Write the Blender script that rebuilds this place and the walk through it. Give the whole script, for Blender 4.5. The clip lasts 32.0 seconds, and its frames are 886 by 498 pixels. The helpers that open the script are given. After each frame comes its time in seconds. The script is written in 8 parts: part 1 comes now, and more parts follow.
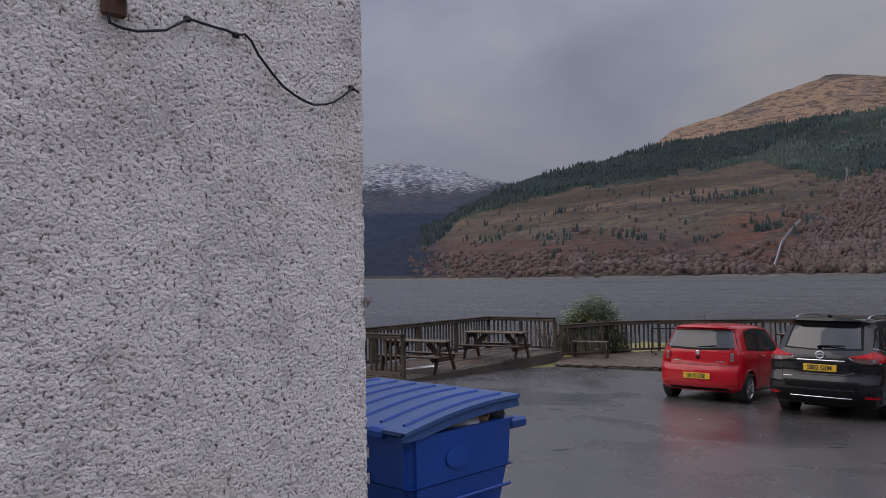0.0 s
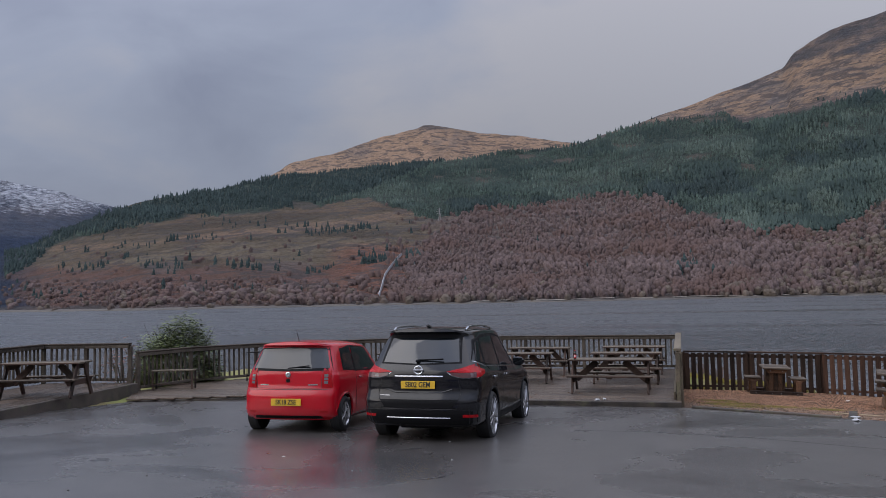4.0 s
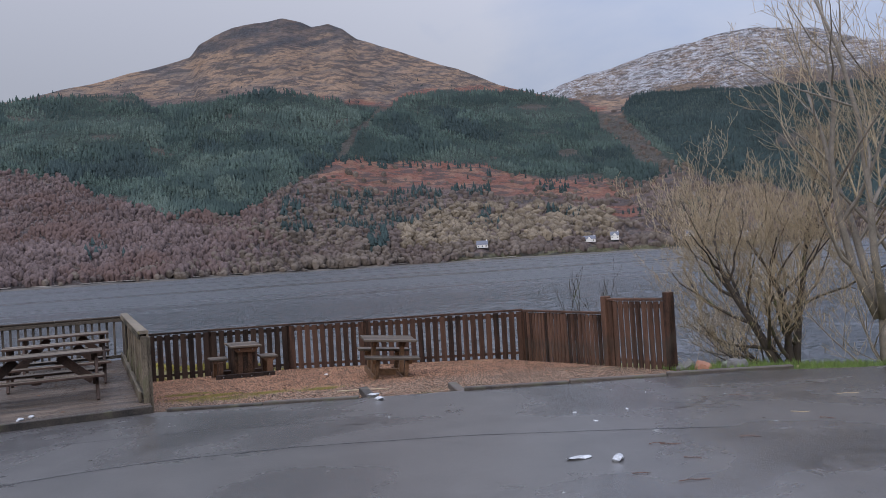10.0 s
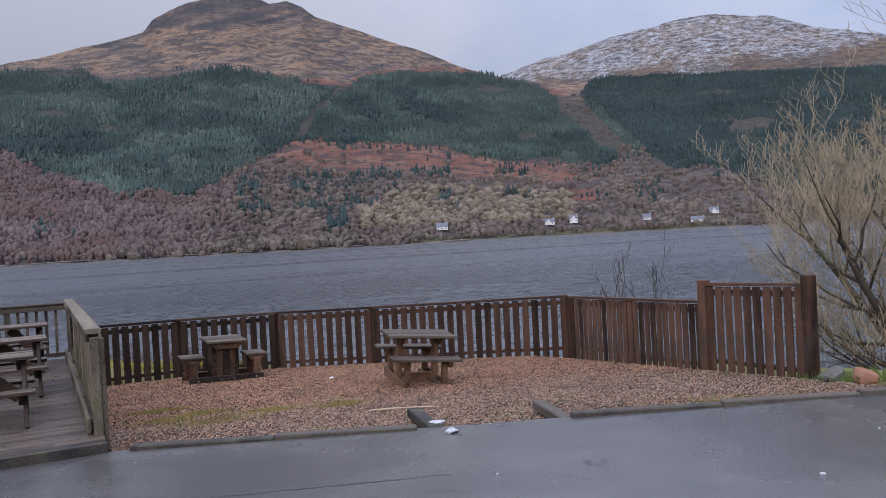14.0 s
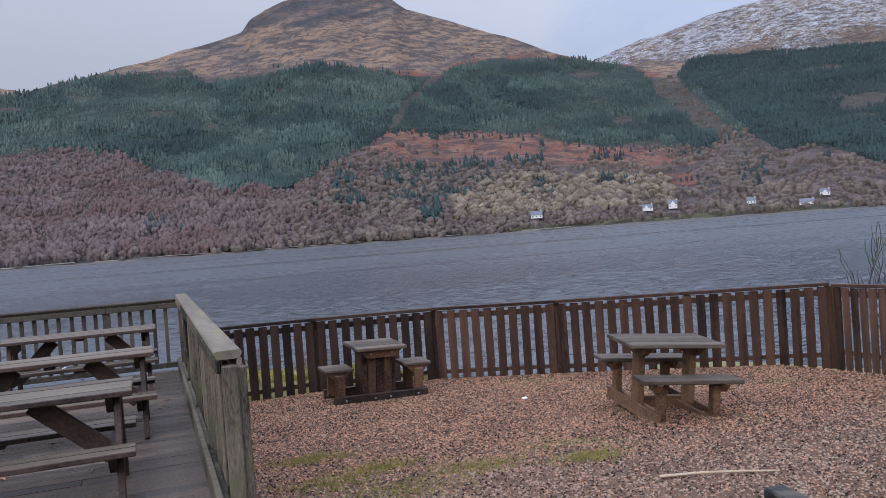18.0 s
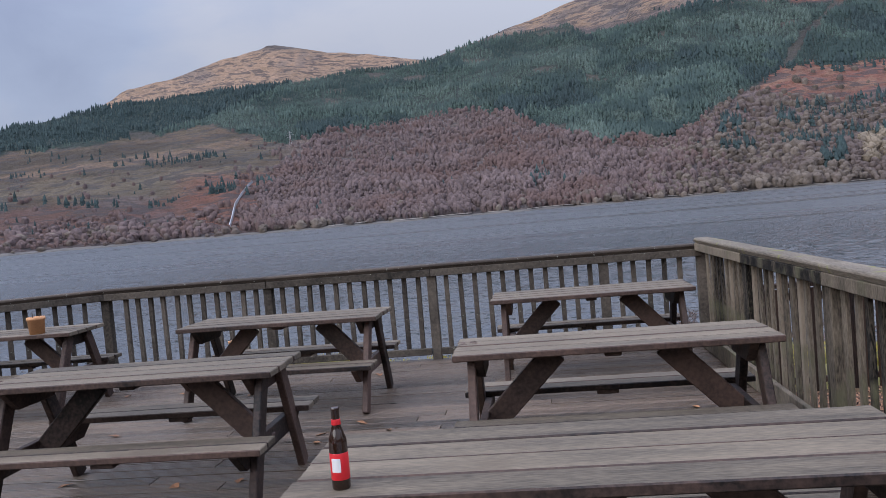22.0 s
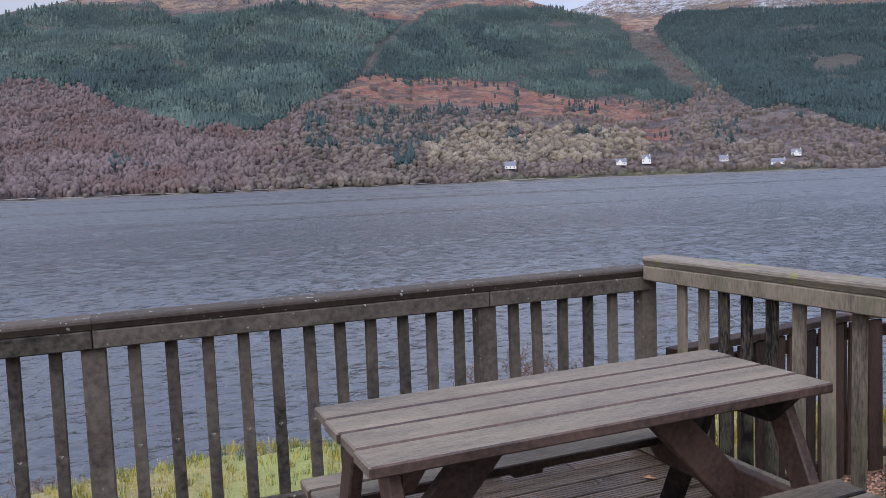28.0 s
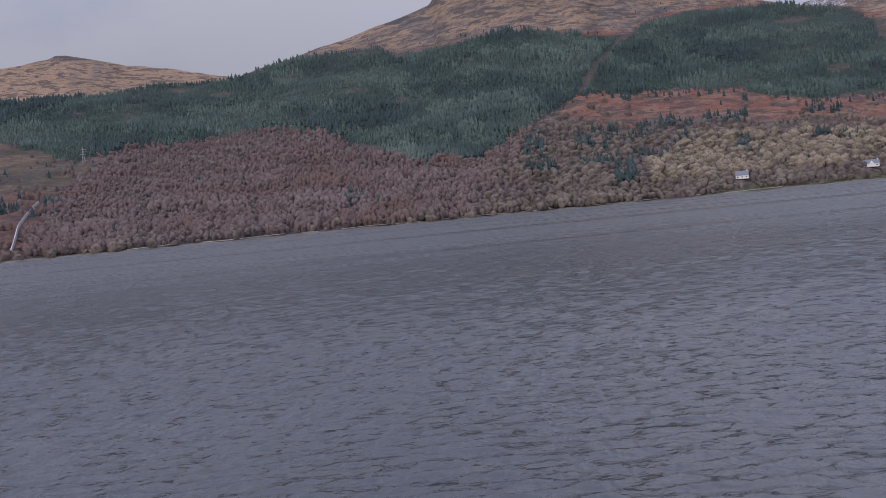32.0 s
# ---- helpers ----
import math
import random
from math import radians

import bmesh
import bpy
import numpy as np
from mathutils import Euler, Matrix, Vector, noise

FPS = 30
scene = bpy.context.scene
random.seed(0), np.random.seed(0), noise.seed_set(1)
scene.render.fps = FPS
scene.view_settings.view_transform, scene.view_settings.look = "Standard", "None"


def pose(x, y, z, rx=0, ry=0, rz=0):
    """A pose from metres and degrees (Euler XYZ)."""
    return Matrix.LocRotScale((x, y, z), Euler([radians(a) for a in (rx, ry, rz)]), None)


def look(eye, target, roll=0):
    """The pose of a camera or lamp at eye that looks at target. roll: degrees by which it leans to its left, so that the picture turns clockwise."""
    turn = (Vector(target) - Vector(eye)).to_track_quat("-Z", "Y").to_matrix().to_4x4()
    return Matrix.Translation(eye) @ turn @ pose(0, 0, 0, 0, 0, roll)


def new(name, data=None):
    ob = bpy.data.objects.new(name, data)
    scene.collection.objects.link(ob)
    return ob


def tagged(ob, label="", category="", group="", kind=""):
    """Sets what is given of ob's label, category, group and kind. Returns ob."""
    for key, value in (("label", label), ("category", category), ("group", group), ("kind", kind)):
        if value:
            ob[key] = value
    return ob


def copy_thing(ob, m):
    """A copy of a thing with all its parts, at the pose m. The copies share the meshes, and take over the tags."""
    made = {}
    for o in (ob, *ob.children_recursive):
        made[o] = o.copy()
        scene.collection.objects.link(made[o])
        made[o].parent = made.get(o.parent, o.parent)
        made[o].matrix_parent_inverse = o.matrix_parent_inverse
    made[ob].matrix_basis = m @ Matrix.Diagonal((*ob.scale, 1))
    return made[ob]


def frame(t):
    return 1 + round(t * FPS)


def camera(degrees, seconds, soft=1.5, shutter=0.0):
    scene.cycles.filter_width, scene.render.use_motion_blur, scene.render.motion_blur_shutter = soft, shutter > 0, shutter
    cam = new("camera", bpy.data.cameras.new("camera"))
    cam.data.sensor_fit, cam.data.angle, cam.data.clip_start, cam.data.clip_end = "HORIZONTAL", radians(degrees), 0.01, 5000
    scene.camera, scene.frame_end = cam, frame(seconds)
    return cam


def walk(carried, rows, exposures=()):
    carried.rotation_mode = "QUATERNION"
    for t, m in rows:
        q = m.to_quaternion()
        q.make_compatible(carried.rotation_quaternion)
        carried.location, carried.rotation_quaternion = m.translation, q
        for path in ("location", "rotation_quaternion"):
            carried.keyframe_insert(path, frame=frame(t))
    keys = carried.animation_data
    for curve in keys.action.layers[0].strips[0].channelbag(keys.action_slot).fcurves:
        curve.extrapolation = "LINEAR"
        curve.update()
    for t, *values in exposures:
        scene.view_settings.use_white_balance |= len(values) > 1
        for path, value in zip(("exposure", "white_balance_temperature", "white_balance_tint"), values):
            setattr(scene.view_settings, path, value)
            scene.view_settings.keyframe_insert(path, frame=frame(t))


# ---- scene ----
cam = camera(58.5, 32.0, soft=0.7)
PATH = [
    (0, (1.036, -19.264, 2.637), (-0.353, -17.827, 2.705), -1.0),
    (0.5, (1.02, -18.959, 2.585), (-0.253, -17.419, 2.667), -1.8),
    (1, (0.943, -18.621, 2.569), (-0.085, -16.908, 2.643), -2.2),
    (1.5, (0.766, -18.285, 2.492), (-0.04, -16.456, 2.566), -2.2),
    (2, (0.715, -17.961, 2.427), (-0.059, -16.119, 2.508), -2.1),
    (2.5, (0.568, -17.668, 2.386), (-0.189, -15.819, 2.474), -1.6),
    (3, (0.42, -17.293, 2.357), (-0.202, -15.395, 2.466), -1.4),
    (3.5, (0.344, -16.949, 2.298), (-0.227, -15.036, 2.42), -0.8),
    (4, (0.111, -16.653, 2.267), (-0.46, -14.741, 2.393), -1.2),
    (4.5, (0.021, -16.406, 2.211), (-0.738, -14.56, 2.346), -2.6),
    (6.5, (-0.372, -15.057, 2.107), (-1.161, -13.223, 2.228), -3.1),
    (7, (-0.595, -14.718, 2.142), (-0.95, -12.754, 2.276), -3.5),
    (7.5, (-0.667, -14.377, 2.137), (-0.844, -12.388, 2.245), -3.6),
    (8, (-0.75, -14.005, 2.084), (-0.872, -12.011, 2.181), -3.8),
    (8.5, (-0.877, -13.555, 2.025), (-0.693, -11.565, 2.092), -4.1),
    (9, (-0.754, -12.984, 1.96), (-0.382, -11.019, 2.014), -4.0),
    (9.5, (-0.795, -12.572, 1.968), (-0.241, -10.651, 2.01), -3.9),
    (10, (-0.693, -12.029, 1.929), (0.128, -10.205, 1.955), -3.5),
    (10.5, (-0.615, -11.599, 1.94), (0.225, -9.784, 1.963), -3.3),
    (11, (-0.602, -11.064, 1.931), (0.369, -9.316, 1.96), -3.2),
    (11.5, (-0.538, -10.583, 1.896), (0.466, -8.854, 1.924), -3.4),
    (12, (-0.545, -10.094, 1.904), (0.459, -8.364, 1.924), -3.3),
    (12.5, (-0.566, -9.619, 1.92), (0.44, -7.891, 1.932), -4.4),
    (13, (-0.474, -9.13, 1.882), (0.465, -7.364, 1.898), -3.9),
    (13.5, (-0.484, -8.649, 1.855), (0.433, -6.872, 1.861), -3.1),
    (14, (-0.453, -8.161, 1.85), (0.46, -6.382, 1.825), -3.1),
    (14.5, (-0.381, -7.651, 1.842), (0.527, -5.869, 1.808), -2.9),
    (16.5, (-0.334, -5.766, 1.785), (0.509, -3.954, 1.731), -3.5),
    (17, (-0.301, -5.295, 1.777), (0.5, -3.463, 1.736), -3.6),
    (17.5, (-0.352, -4.785, 1.734), (0.43, -2.945, 1.697), -3.4),
    (18, (-0.374, -4.2, 1.714), (0.323, -2.326, 1.677), -4.1),
    (18.5, (-0.414, -3.646, 1.701), (0.017, -1.693, 1.685), -4.9),
    (19, (-0.547, -3.217, 1.671), (-0.15, -1.257, 1.631), -4.8),
    (19.5, (-0.613, -2.733, 1.655), (-0.287, -0.761, 1.598), -4.8),
    (20, (-0.809, -2.233, 1.625), (-0.565, -0.249, 1.571), -3.8),
    (20.5, (-0.983, -1.907, 1.641), (-0.841, 0.088, 1.582), -3.8),
    (21, (-1.156, -1.506, 1.658), (-1.304, 0.488, 1.611), -4.2),
    (21.5, (-1.41, -1.108, 1.629), (-1.565, 0.885, 1.563), -4.6),
    (22, (-1.618, -0.745, 1.604), (-1.853, 1.239, 1.515), -4.9),
    (22.5, (-1.892, -0.346, 1.575), (-2.216, 1.625, 1.471), -3.4),
    (23, (-2.102, 0.006, 1.576), (-2.205, 1.994, 1.39), -3.0),
    (23.5, (-2.277, 0.355, 1.63), (-2.456, 2.346, 1.546), -2.4),
    (24, (-2.492, 0.686, 1.634), (-2.578, 2.681, 1.518), -2.0),
    (24.5, (-2.594, 1.04, 1.633), (-2.514, 3.035, 1.52), -3.3),
    (25, (-2.65, 1.455, 1.653), (-2.505, 3.448, 1.56), -3.8),
    (25.5, (-2.69, 1.86, 1.638), (-2.05, 3.75, 1.505), -4.4),
    (27.5, (-2.59, 3.53, 1.59), (-1.824, 5.37, 1.419), -3.0),
    (28, (-2.624, 3.906, 1.586), (-1.859, 5.745, 1.415), -2.2),
    (28.5, (-2.601, 4.304, 1.571), (-1.907, 6.173, 1.411), -2.1),
    (29, (-2.628, 4.696, 1.574), (-1.922, 6.561, 1.418), -2.1),
    (29.5, (-2.615, 5.002, 1.564), (-1.893, 6.862, 1.414), -3.2),
    (30, (-2.54, 5.333, 1.597), (-1.835, 7.201, 1.482), -3.6),
    (30.5, (-2.57, 5.665, 1.604), (-1.797, 7.507, 1.507), -3.9),
    (31, (-2.534, 6.0, 1.571), (-1.816, 7.864, 1.476), -4.5),
    (31.5, (-2.599, 6.526, 1.571), (-2.18, 8.48, 1.488), -5.0),
    (32, (-2.723, 7.121, 1.575), (-2.489, 9.106, 1.495), -5.4),
]
EXPOSURES = [(0.0, 0.27, 6600, 14), (1.0, 0.4, 6350, 11), (2.0, 0.47, 6300, 12), (4.0, 0.52, 6250, 12), (7.0, 0.5, 6200, 12), (8.0, 0.78, 6150, 11), (9.0, 0.76, 6050, 11), (12.0, 0.8, 5950, 15), (17.0, 0.95, 5750, 12), (20.0, 1.05, 5800, 12), (23.0, 1.13, 5900, 12), (25.0, 0.95, 5750, 12), (27.5, 1.25, 5800, 14), (28.0, 1.25, 5800, 14), (29.0, 1.05, 5850, 14), (30.0, 0.86, 5900, 15), (32.0, 0.68, 6100, 18)]
walk(cam, [(t, look(eye, target, roll)) for t, eye, target, roll in PATH], EXPOSURES)

# ---- world, sun ----
world = bpy.data.worlds.new("overcast_sky")
scene.world = world
world.use_nodes = True
wn, wl = world.node_tree.nodes, world.node_tree.links
wn.clear()


def wnode(kind, **kw):
    n = wn.new(kind)
    for k, v in kw.items():
        n.inputs[k].default_value = v
    return n


SUN_EL, SUN_ROT = radians(26), radians(226)
w_out = wn.new("ShaderNodeOutputWorld")
w_bg = wn.new("ShaderNodeBackground")
w_sky = wn.new("ShaderNodeTexSky")
w_sky.sky_type, w_sky.sun_disc, w_sky.sun_elevation, w_sky.sun_rotation = "NISHITA", False, SUN_EL, SUN_ROT
w_sky.air_density, w_sky.dust_density = 1.2, 2.0
w_tc = wn.new("ShaderNodeTexCoord")
w_map = wn.new("ShaderNodeMapping")
w_map.inputs["Scale"].default_value = (1.0, 1.0, 1.9)
w_n1 = wnode("ShaderNodeTexNoise", Scale=1.35, Detail=5.0, Roughness=0.45, Distortion=0.15)
w_n2 = wnode("ShaderNodeTexNoise", Scale=4.5, Detail=6.0, Roughness=0.55, Distortion=0.4)
w_mixn = wn.new("ShaderNodeMix")
w_mixn.data_type = "FLOAT"
w_mixn.inputs[0].default_value = 0.22
w_ramp = wn.new("ShaderNodeValToRGB")
w_ramp.color_ramp.elements[0].position, w_ramp.color_ramp.elements[0].color = 0.41, (0.262, 0.285, 0.368, 1)
w_ramp.color_ramp.elements[1].position, w_ramp.color_ramp.elements[1].color = 0.60, (0.455, 0.448, 0.48, 1)
e_mid = w_ramp.color_ramp.elements.new(0.5)
e_mid.color = (0.338, 0.366, 0.45, 1)
w_sep = wn.new("ShaderNodeSeparateXYZ")
w_rise = wn.new("ShaderNodeValToRGB")
w_rise.color_ramp.elements[0].position, w_rise.color_ramp.elements[0].color = 0.0, (0.40, 0.40, 0.42, 1)
w_rise.color_ramp.elements[1].position, w_rise.color_ramp.elements[1].color = 1.0, (3.9, 3.9, 3.9, 1)
for at_, v_ in ((0.22, 0.62), (0.40, 0.86), (0.56, 1.8)):
    w_rise.color_ramp.elements.new(at_).color = (v_, v_, v_, 1)
w_mul = wn.new("ShaderNodeVectorMath")
w_mul.operation = "MULTIPLY"
w_skys = wn.new("ShaderNodeVectorMath")
w_skys.operation = "SCALE"
w_skys.inputs["Scale"].default_value = 0.10
w_mix = wn.new("ShaderNodeMix")
w_mix.data_type = "RGBA"
w_mix.inputs[0].default_value = 0.92
wl.new(w_tc.outputs["Generated"], w_map.inputs["Vector"])
wl.new(w_map.outputs[0], w_n1.inputs["Vector"])
wl.new(w_map.outputs[0], w_n2.inputs["Vector"])
wl.new(w_n1.outputs[0], w_mixn.inputs[2])
wl.new(w_n2.outputs[0], w_mixn.inputs[3])
wl.new(w_mixn.outputs[0], w_ramp.inputs[0])
wl.new(w_tc.outputs["Generated"], w_sep.inputs[0])
wl.new(w_sep.outputs[2], w_rise.inputs[0])
# the sky is set brighter to both sides, most on the right, to lift reflections
w_side = wnode("ShaderNodeMath")
w_side.operation = "POWER"
w_side.inputs[1].default_value = 2.0
w_abs = wnode("ShaderNodeMath")
w_abs.operation = "ABSOLUTE"
wl.new(w_sep.outputs[0], w_abs.inputs[0])
wl.new(w_abs.outputs[0], w_side.inputs[0])
w_boost = wnode("ShaderNodeMath")
w_boost.operation = "MULTIPLY_ADD"
w_boost.inputs[1].default_value, w_boost.inputs[2].default_value = 0.5, 0.88
w_east = wnode("ShaderNodeMath")
w_east.operation = "MULTIPLY_ADD"
w_east.inputs[1].default_value = 0.3
wl.new(w_sep.outputs[0], w_east.inputs[0])
wl.new(w_side.outputs[0], w_east.inputs[2])
wl.new(w_east.outputs[0], w_boost.inputs[0])
w_cloud = wn.new("ShaderNodeVectorMath")
w_cloud.operation = "SCALE"
wl.new(w_ramp.outputs[0], w_cloud.inputs[0])
wl.new(w_boost.outputs[0], w_cloud.inputs["Scale"])
wl.new(w_cloud.outputs[0], w_mul.inputs[0])
wl.new(w_rise.outputs[0], w_mul.inputs[1])
wl.new(w_sky.outputs[0], w_skys.inputs[0])
wl.new(w_skys.outputs[0], w_mix.inputs[6])
wl.new(w_mul.outputs[0], w_mix.inputs[7])
wl.new(w_mix.outputs[2], w_bg.inputs[0])
w_bg.inputs[1].default_value = 1.0
wl.new(w_bg.outputs[0], w_out.inputs[0])

sun = new("sun", bpy.data.lights.new("sun", "SUN"))
sun.data.energy, sun.data.angle, sun.data.color = 1.25, radians(70), (1.0, 0.95, 0.88)
sun.matrix_world = look((0, 0, 60), (-60 * math.sin(SUN_ROT) / math.tan(SUN_EL), -60 * math.cos(SUN_ROT) / math.tan(SUN_EL), 0))

# ---- materials ----
def mat(name, color=(0.5, 0.5, 0.5), rough=0.7, metal=0.0, spec=0.5, var=0.25, scale=6.0, fine=60.0, bump=0.3, dist=0.004, stretch=(1, 1, 1),
        island=0.0, rand=0.0, stain=None, stain_scale=1.5, stain_lo=0.55, stain_hi=0.7, rough_var=0.1, coat=0.0, airy=0.0):
    """A surface with two scales of colour variation, a stain, fine relief, and object or island randomness."""
    m = bpy.data.materials.new(name)
    m.use_nodes = True
    n, l = m.node_tree.nodes, m.node_tree.links
    bsdf = n["Principled BSDF"]
    tc = n.new("ShaderNodeTexCoord")
    mp = n.new("ShaderNodeMapping")
    mp.inputs["Scale"].default_value = stretch
    l.new(tc.outputs["Object"], mp.inputs[0])
    if rand:
        shift = n.new("ShaderNodeVectorMath")
        shift.operation = "SCALE"
        shift.inputs[0].default_value = (37.0, 53.0, 29.0)
        l.new(n.new("ShaderNodeObjectInfo").outputs["Random"], shift.inputs["Scale"])
        l.new(shift.outputs[0], mp.inputs["Location"])
    a = n.new("ShaderNodeTexNoise")
    a.inputs["Scale"].default_value, a.inputs["Detail"].default_value = scale, 5
    b = n.new("ShaderNodeTexNoise")
    b.inputs["Scale"].default_value, b.inputs["Detail"].default_value = fine, 4
    l.new(mp.outputs[0], a.inputs["Vector"])
    l.new(mp.outputs[0], b.inputs["Vector"])
    add = n.new("ShaderNodeMath")
    add.operation = "ADD"
    l.new(a.outputs[0], add.inputs[0])
    l.new(b.outputs[0], add.inputs[1])
    last = add.outputs[0]
    if island or rand:
        if island:
            src = n.new("ShaderNodeNewGeometry").outputs["Random Per Island"]
        else:
            src = n.new("ShaderNodeObjectInfo").outputs["Random"]
        k = n.new("ShaderNodeMath")
        k.operation = "MULTIPLY_ADD"
        k.inputs[1].default_value = island or rand
        l.new(src, k.inputs[0])
        l.new(last, k.inputs[2])
        off = n.new("ShaderNodeMath")
        off.operation = "SUBTRACT"
        off.inputs[1].default_value = (island or rand) / 2
        l.new(k.outputs[0], off.inputs[0])
        last = off.outputs[0]
    mr = n.new("ShaderNodeMapRange")
    mr.inputs["From Min"].default_value, mr.inputs["From Max"].default_value = 0.6, 1.4
    mr.inputs["To Min"].default_value, mr.inputs["To Max"].default_value = 1 - var, 1 + var
    l.new(last, mr.inputs[0])
    sc = n.new("ShaderNodeVectorMath")
    sc.operation = "SCALE"
    sc.inputs[0].default_value = color
    l.new(mr.outputs[0], sc.inputs["Scale"])
    col = sc.outputs[0]
    if stain:
        s = n.new("ShaderNodeTexNoise")
        s.inputs["Scale"].default_value, s.inputs["Detail"].default_value = stain_scale, 6
        l.new(tc.outputs["Object"], s.inputs["Vector"])
        sr = n.new("ShaderNodeMapRange")
        sr.inputs["From Min"].default_value, sr.inputs["From Max"].default_value = stain_lo, stain_hi
        l.new(s.outputs[0], sr.inputs[0])
        mx = n.new("ShaderNodeMix")
        mx.data_type = "RGBA"
        l.new(sr.outputs[0], mx.inputs[0])
        l.new(col, mx.inputs[6])
        mx.inputs[7].default_value = (*stain, 1)
        col = mx.outputs[2]
    l.new(col, bsdf.inputs["Base Color"])
    rr = n.new("ShaderNodeMapRange")
    rr.inputs["From Min"].default_value, rr.inputs["From Max"].default_value = 0.3, 0.7
    rr.inputs["To Min"].default_value, rr.inputs["To Max"].default_value = max(0.02, rough - rough_var), min(1, rough + rough_var)
    l.new(a.outputs[0], rr.inputs[0])
    l.new(rr.outputs[0], bsdf.inputs["Roughness"])
    bsdf.inputs["Metallic"].default_value = metal
    bsdf.inputs["Specular IOR Level"].default_value = spec
    bsdf.inputs["Coat Weight"].default_value = coat
    bsdf.inputs["Coat Roughness"].default_value = 0.05
    if bump:
        bp = n.new("ShaderNodeBump")
        bp.inputs["Strength"].default_value, bp.inputs["Distance"].default_value = bump, dist
        l.new(b.outputs[0], bp.inputs["Height"])
        l.new(bp.outputs[0], bsdf.inputs["Normal"])
    if airy:
        # open twig masses take light from above through the crown, not only on their outer face
        up = n.new("ShaderNodeMix")
        up.data_type = "VECTOR"
        up.inputs[0].default_value = airy
        l.new(n.new("ShaderNodeNewGeometry").outputs["Normal"], up.inputs[4])
        up.inputs[5].default_value = (0, -0.35, 0.94)
        unit = n.new("ShaderNodeVectorMath")
        unit.operation = "NORMALIZE"
        l.new(up.outputs[1], unit.inputs[0])
        l.new(unit.outputs[0], bsdf.inputs["Normal"])
    return m


M = {}
M["deck"] = mat("deck_board", (0.076, 0.053, 0.036), 0.42, var=0.9, scale=2.5, fine=40, stretch=(0.35, 6, 6), rand=0.4, bump=0.4, rough_var=0.18,
                stain=(0.098, 0.071, 0.055), stain_scale=1.3, stain_lo=0.55, stain_hi=0.85)
M["rail"] = mat("weathered_rail", (0.099, 0.080, 0.058), 0.85, spec=0.2, var=0.95, scale=3, fine=35, stretch=(3.5, 3.5, 0.7), rand=0.75, bump=0.5, stain=(0.105, 0.10, 0.058), stain_scale=5, stain_lo=0.52, stain_hi=0.75)
M["raildark"] = mat("dark_weathered_rail", (0.068, 0.056, 0.044), 0.85, spec=0.2, var=0.8, scale=3, fine=40, rand=0.35, bump=0.5, stain=(0.26, 0.27, 0.22), stain_scale=30, stain_lo=0.69, stain_hi=0.72)
M["railcap"] = mat("weathered_cap_rail", (0.118, 0.098, 0.074), 0.85, spec=0.2, var=0.8, scale=2.5, fine=40, stretch=(0.5, 4, 4), rand=0.5, bump=0.5, stain=(0.16, 0.155, 0.05), stain_scale=7, stain_lo=0.60, stain_hi=0.68)
M["cap"] = mat("lichen_cap_rail", (0.050, 0.038, 0.029), 0.8, spec=0.2, var=0.4, scale=3, fine=45, rand=0.5, bump=0.5, stain=(0.34, 0.35, 0.31), stain_scale=32, stain_lo=0.655, stain_hi=0.69)
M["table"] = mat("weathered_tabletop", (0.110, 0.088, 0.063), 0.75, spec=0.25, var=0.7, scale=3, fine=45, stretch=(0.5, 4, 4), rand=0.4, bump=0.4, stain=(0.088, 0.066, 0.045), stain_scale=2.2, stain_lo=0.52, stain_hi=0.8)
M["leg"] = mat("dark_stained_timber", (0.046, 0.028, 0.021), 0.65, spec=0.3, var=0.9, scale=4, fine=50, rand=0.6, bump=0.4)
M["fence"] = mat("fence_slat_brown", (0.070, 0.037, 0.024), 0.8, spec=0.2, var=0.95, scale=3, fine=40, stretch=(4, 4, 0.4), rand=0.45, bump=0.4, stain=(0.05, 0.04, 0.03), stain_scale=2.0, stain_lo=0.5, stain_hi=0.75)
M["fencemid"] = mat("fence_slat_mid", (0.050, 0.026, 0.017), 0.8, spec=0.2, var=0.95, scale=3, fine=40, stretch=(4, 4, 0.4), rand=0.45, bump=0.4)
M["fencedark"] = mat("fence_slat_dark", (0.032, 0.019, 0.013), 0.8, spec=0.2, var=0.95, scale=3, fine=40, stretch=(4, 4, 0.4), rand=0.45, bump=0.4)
M["fenceold"] = mat("mossy_fence_board", (0.062, 0.050, 0.028), 0.8, spec=0.2, var=0.8, scale=3, fine=40, stretch=(4, 4, 0.4), rand=0.5, bump=0.4, stain=(0.075, 0.072, 0.032), stain_scale=2.5)
M["brownwood"] = mat("chunky_table_wood", (0.084, 0.044, 0.025), 0.7, spec=0.25, var=0.9, scale=4, fine=40, rand=0.6, bump=0.4, stain=(0.055, 0.038, 0.026), stain_scale=4)
M["trestle"] = mat("tan_table_timber", (0.125, 0.070, 0.038), 0.75, spec=0.2, var=0.8, scale=4, fine=40, rand=0.5, bump=0.4, stain=(0.075, 0.045, 0.028), stain_scale=5)
M["heavytop"] = mat("dark_worn_tabletop", (0.084, 0.066, 0.050), 0.75, spec=0.2, var=0.7, scale=3, fine=45, stretch=(0.6, 4, 4), rand=0.4, bump=0.4, stain=(0.055, 0.040, 0.030), stain_scale=3)
M["kerb"] = mat("timber_edging", (0.052, 0.041, 0.032), 0.8, var=0.9, scale=4, fine=50, rand=0.5, bump=0.5, stain=(0.065, 0.060, 0.036), stain_scale=5)
M["tyre"] = mat("tyre_rubber", (0.011, 0.011, 0.012), 0.7, var=0.2, bump=0.2)
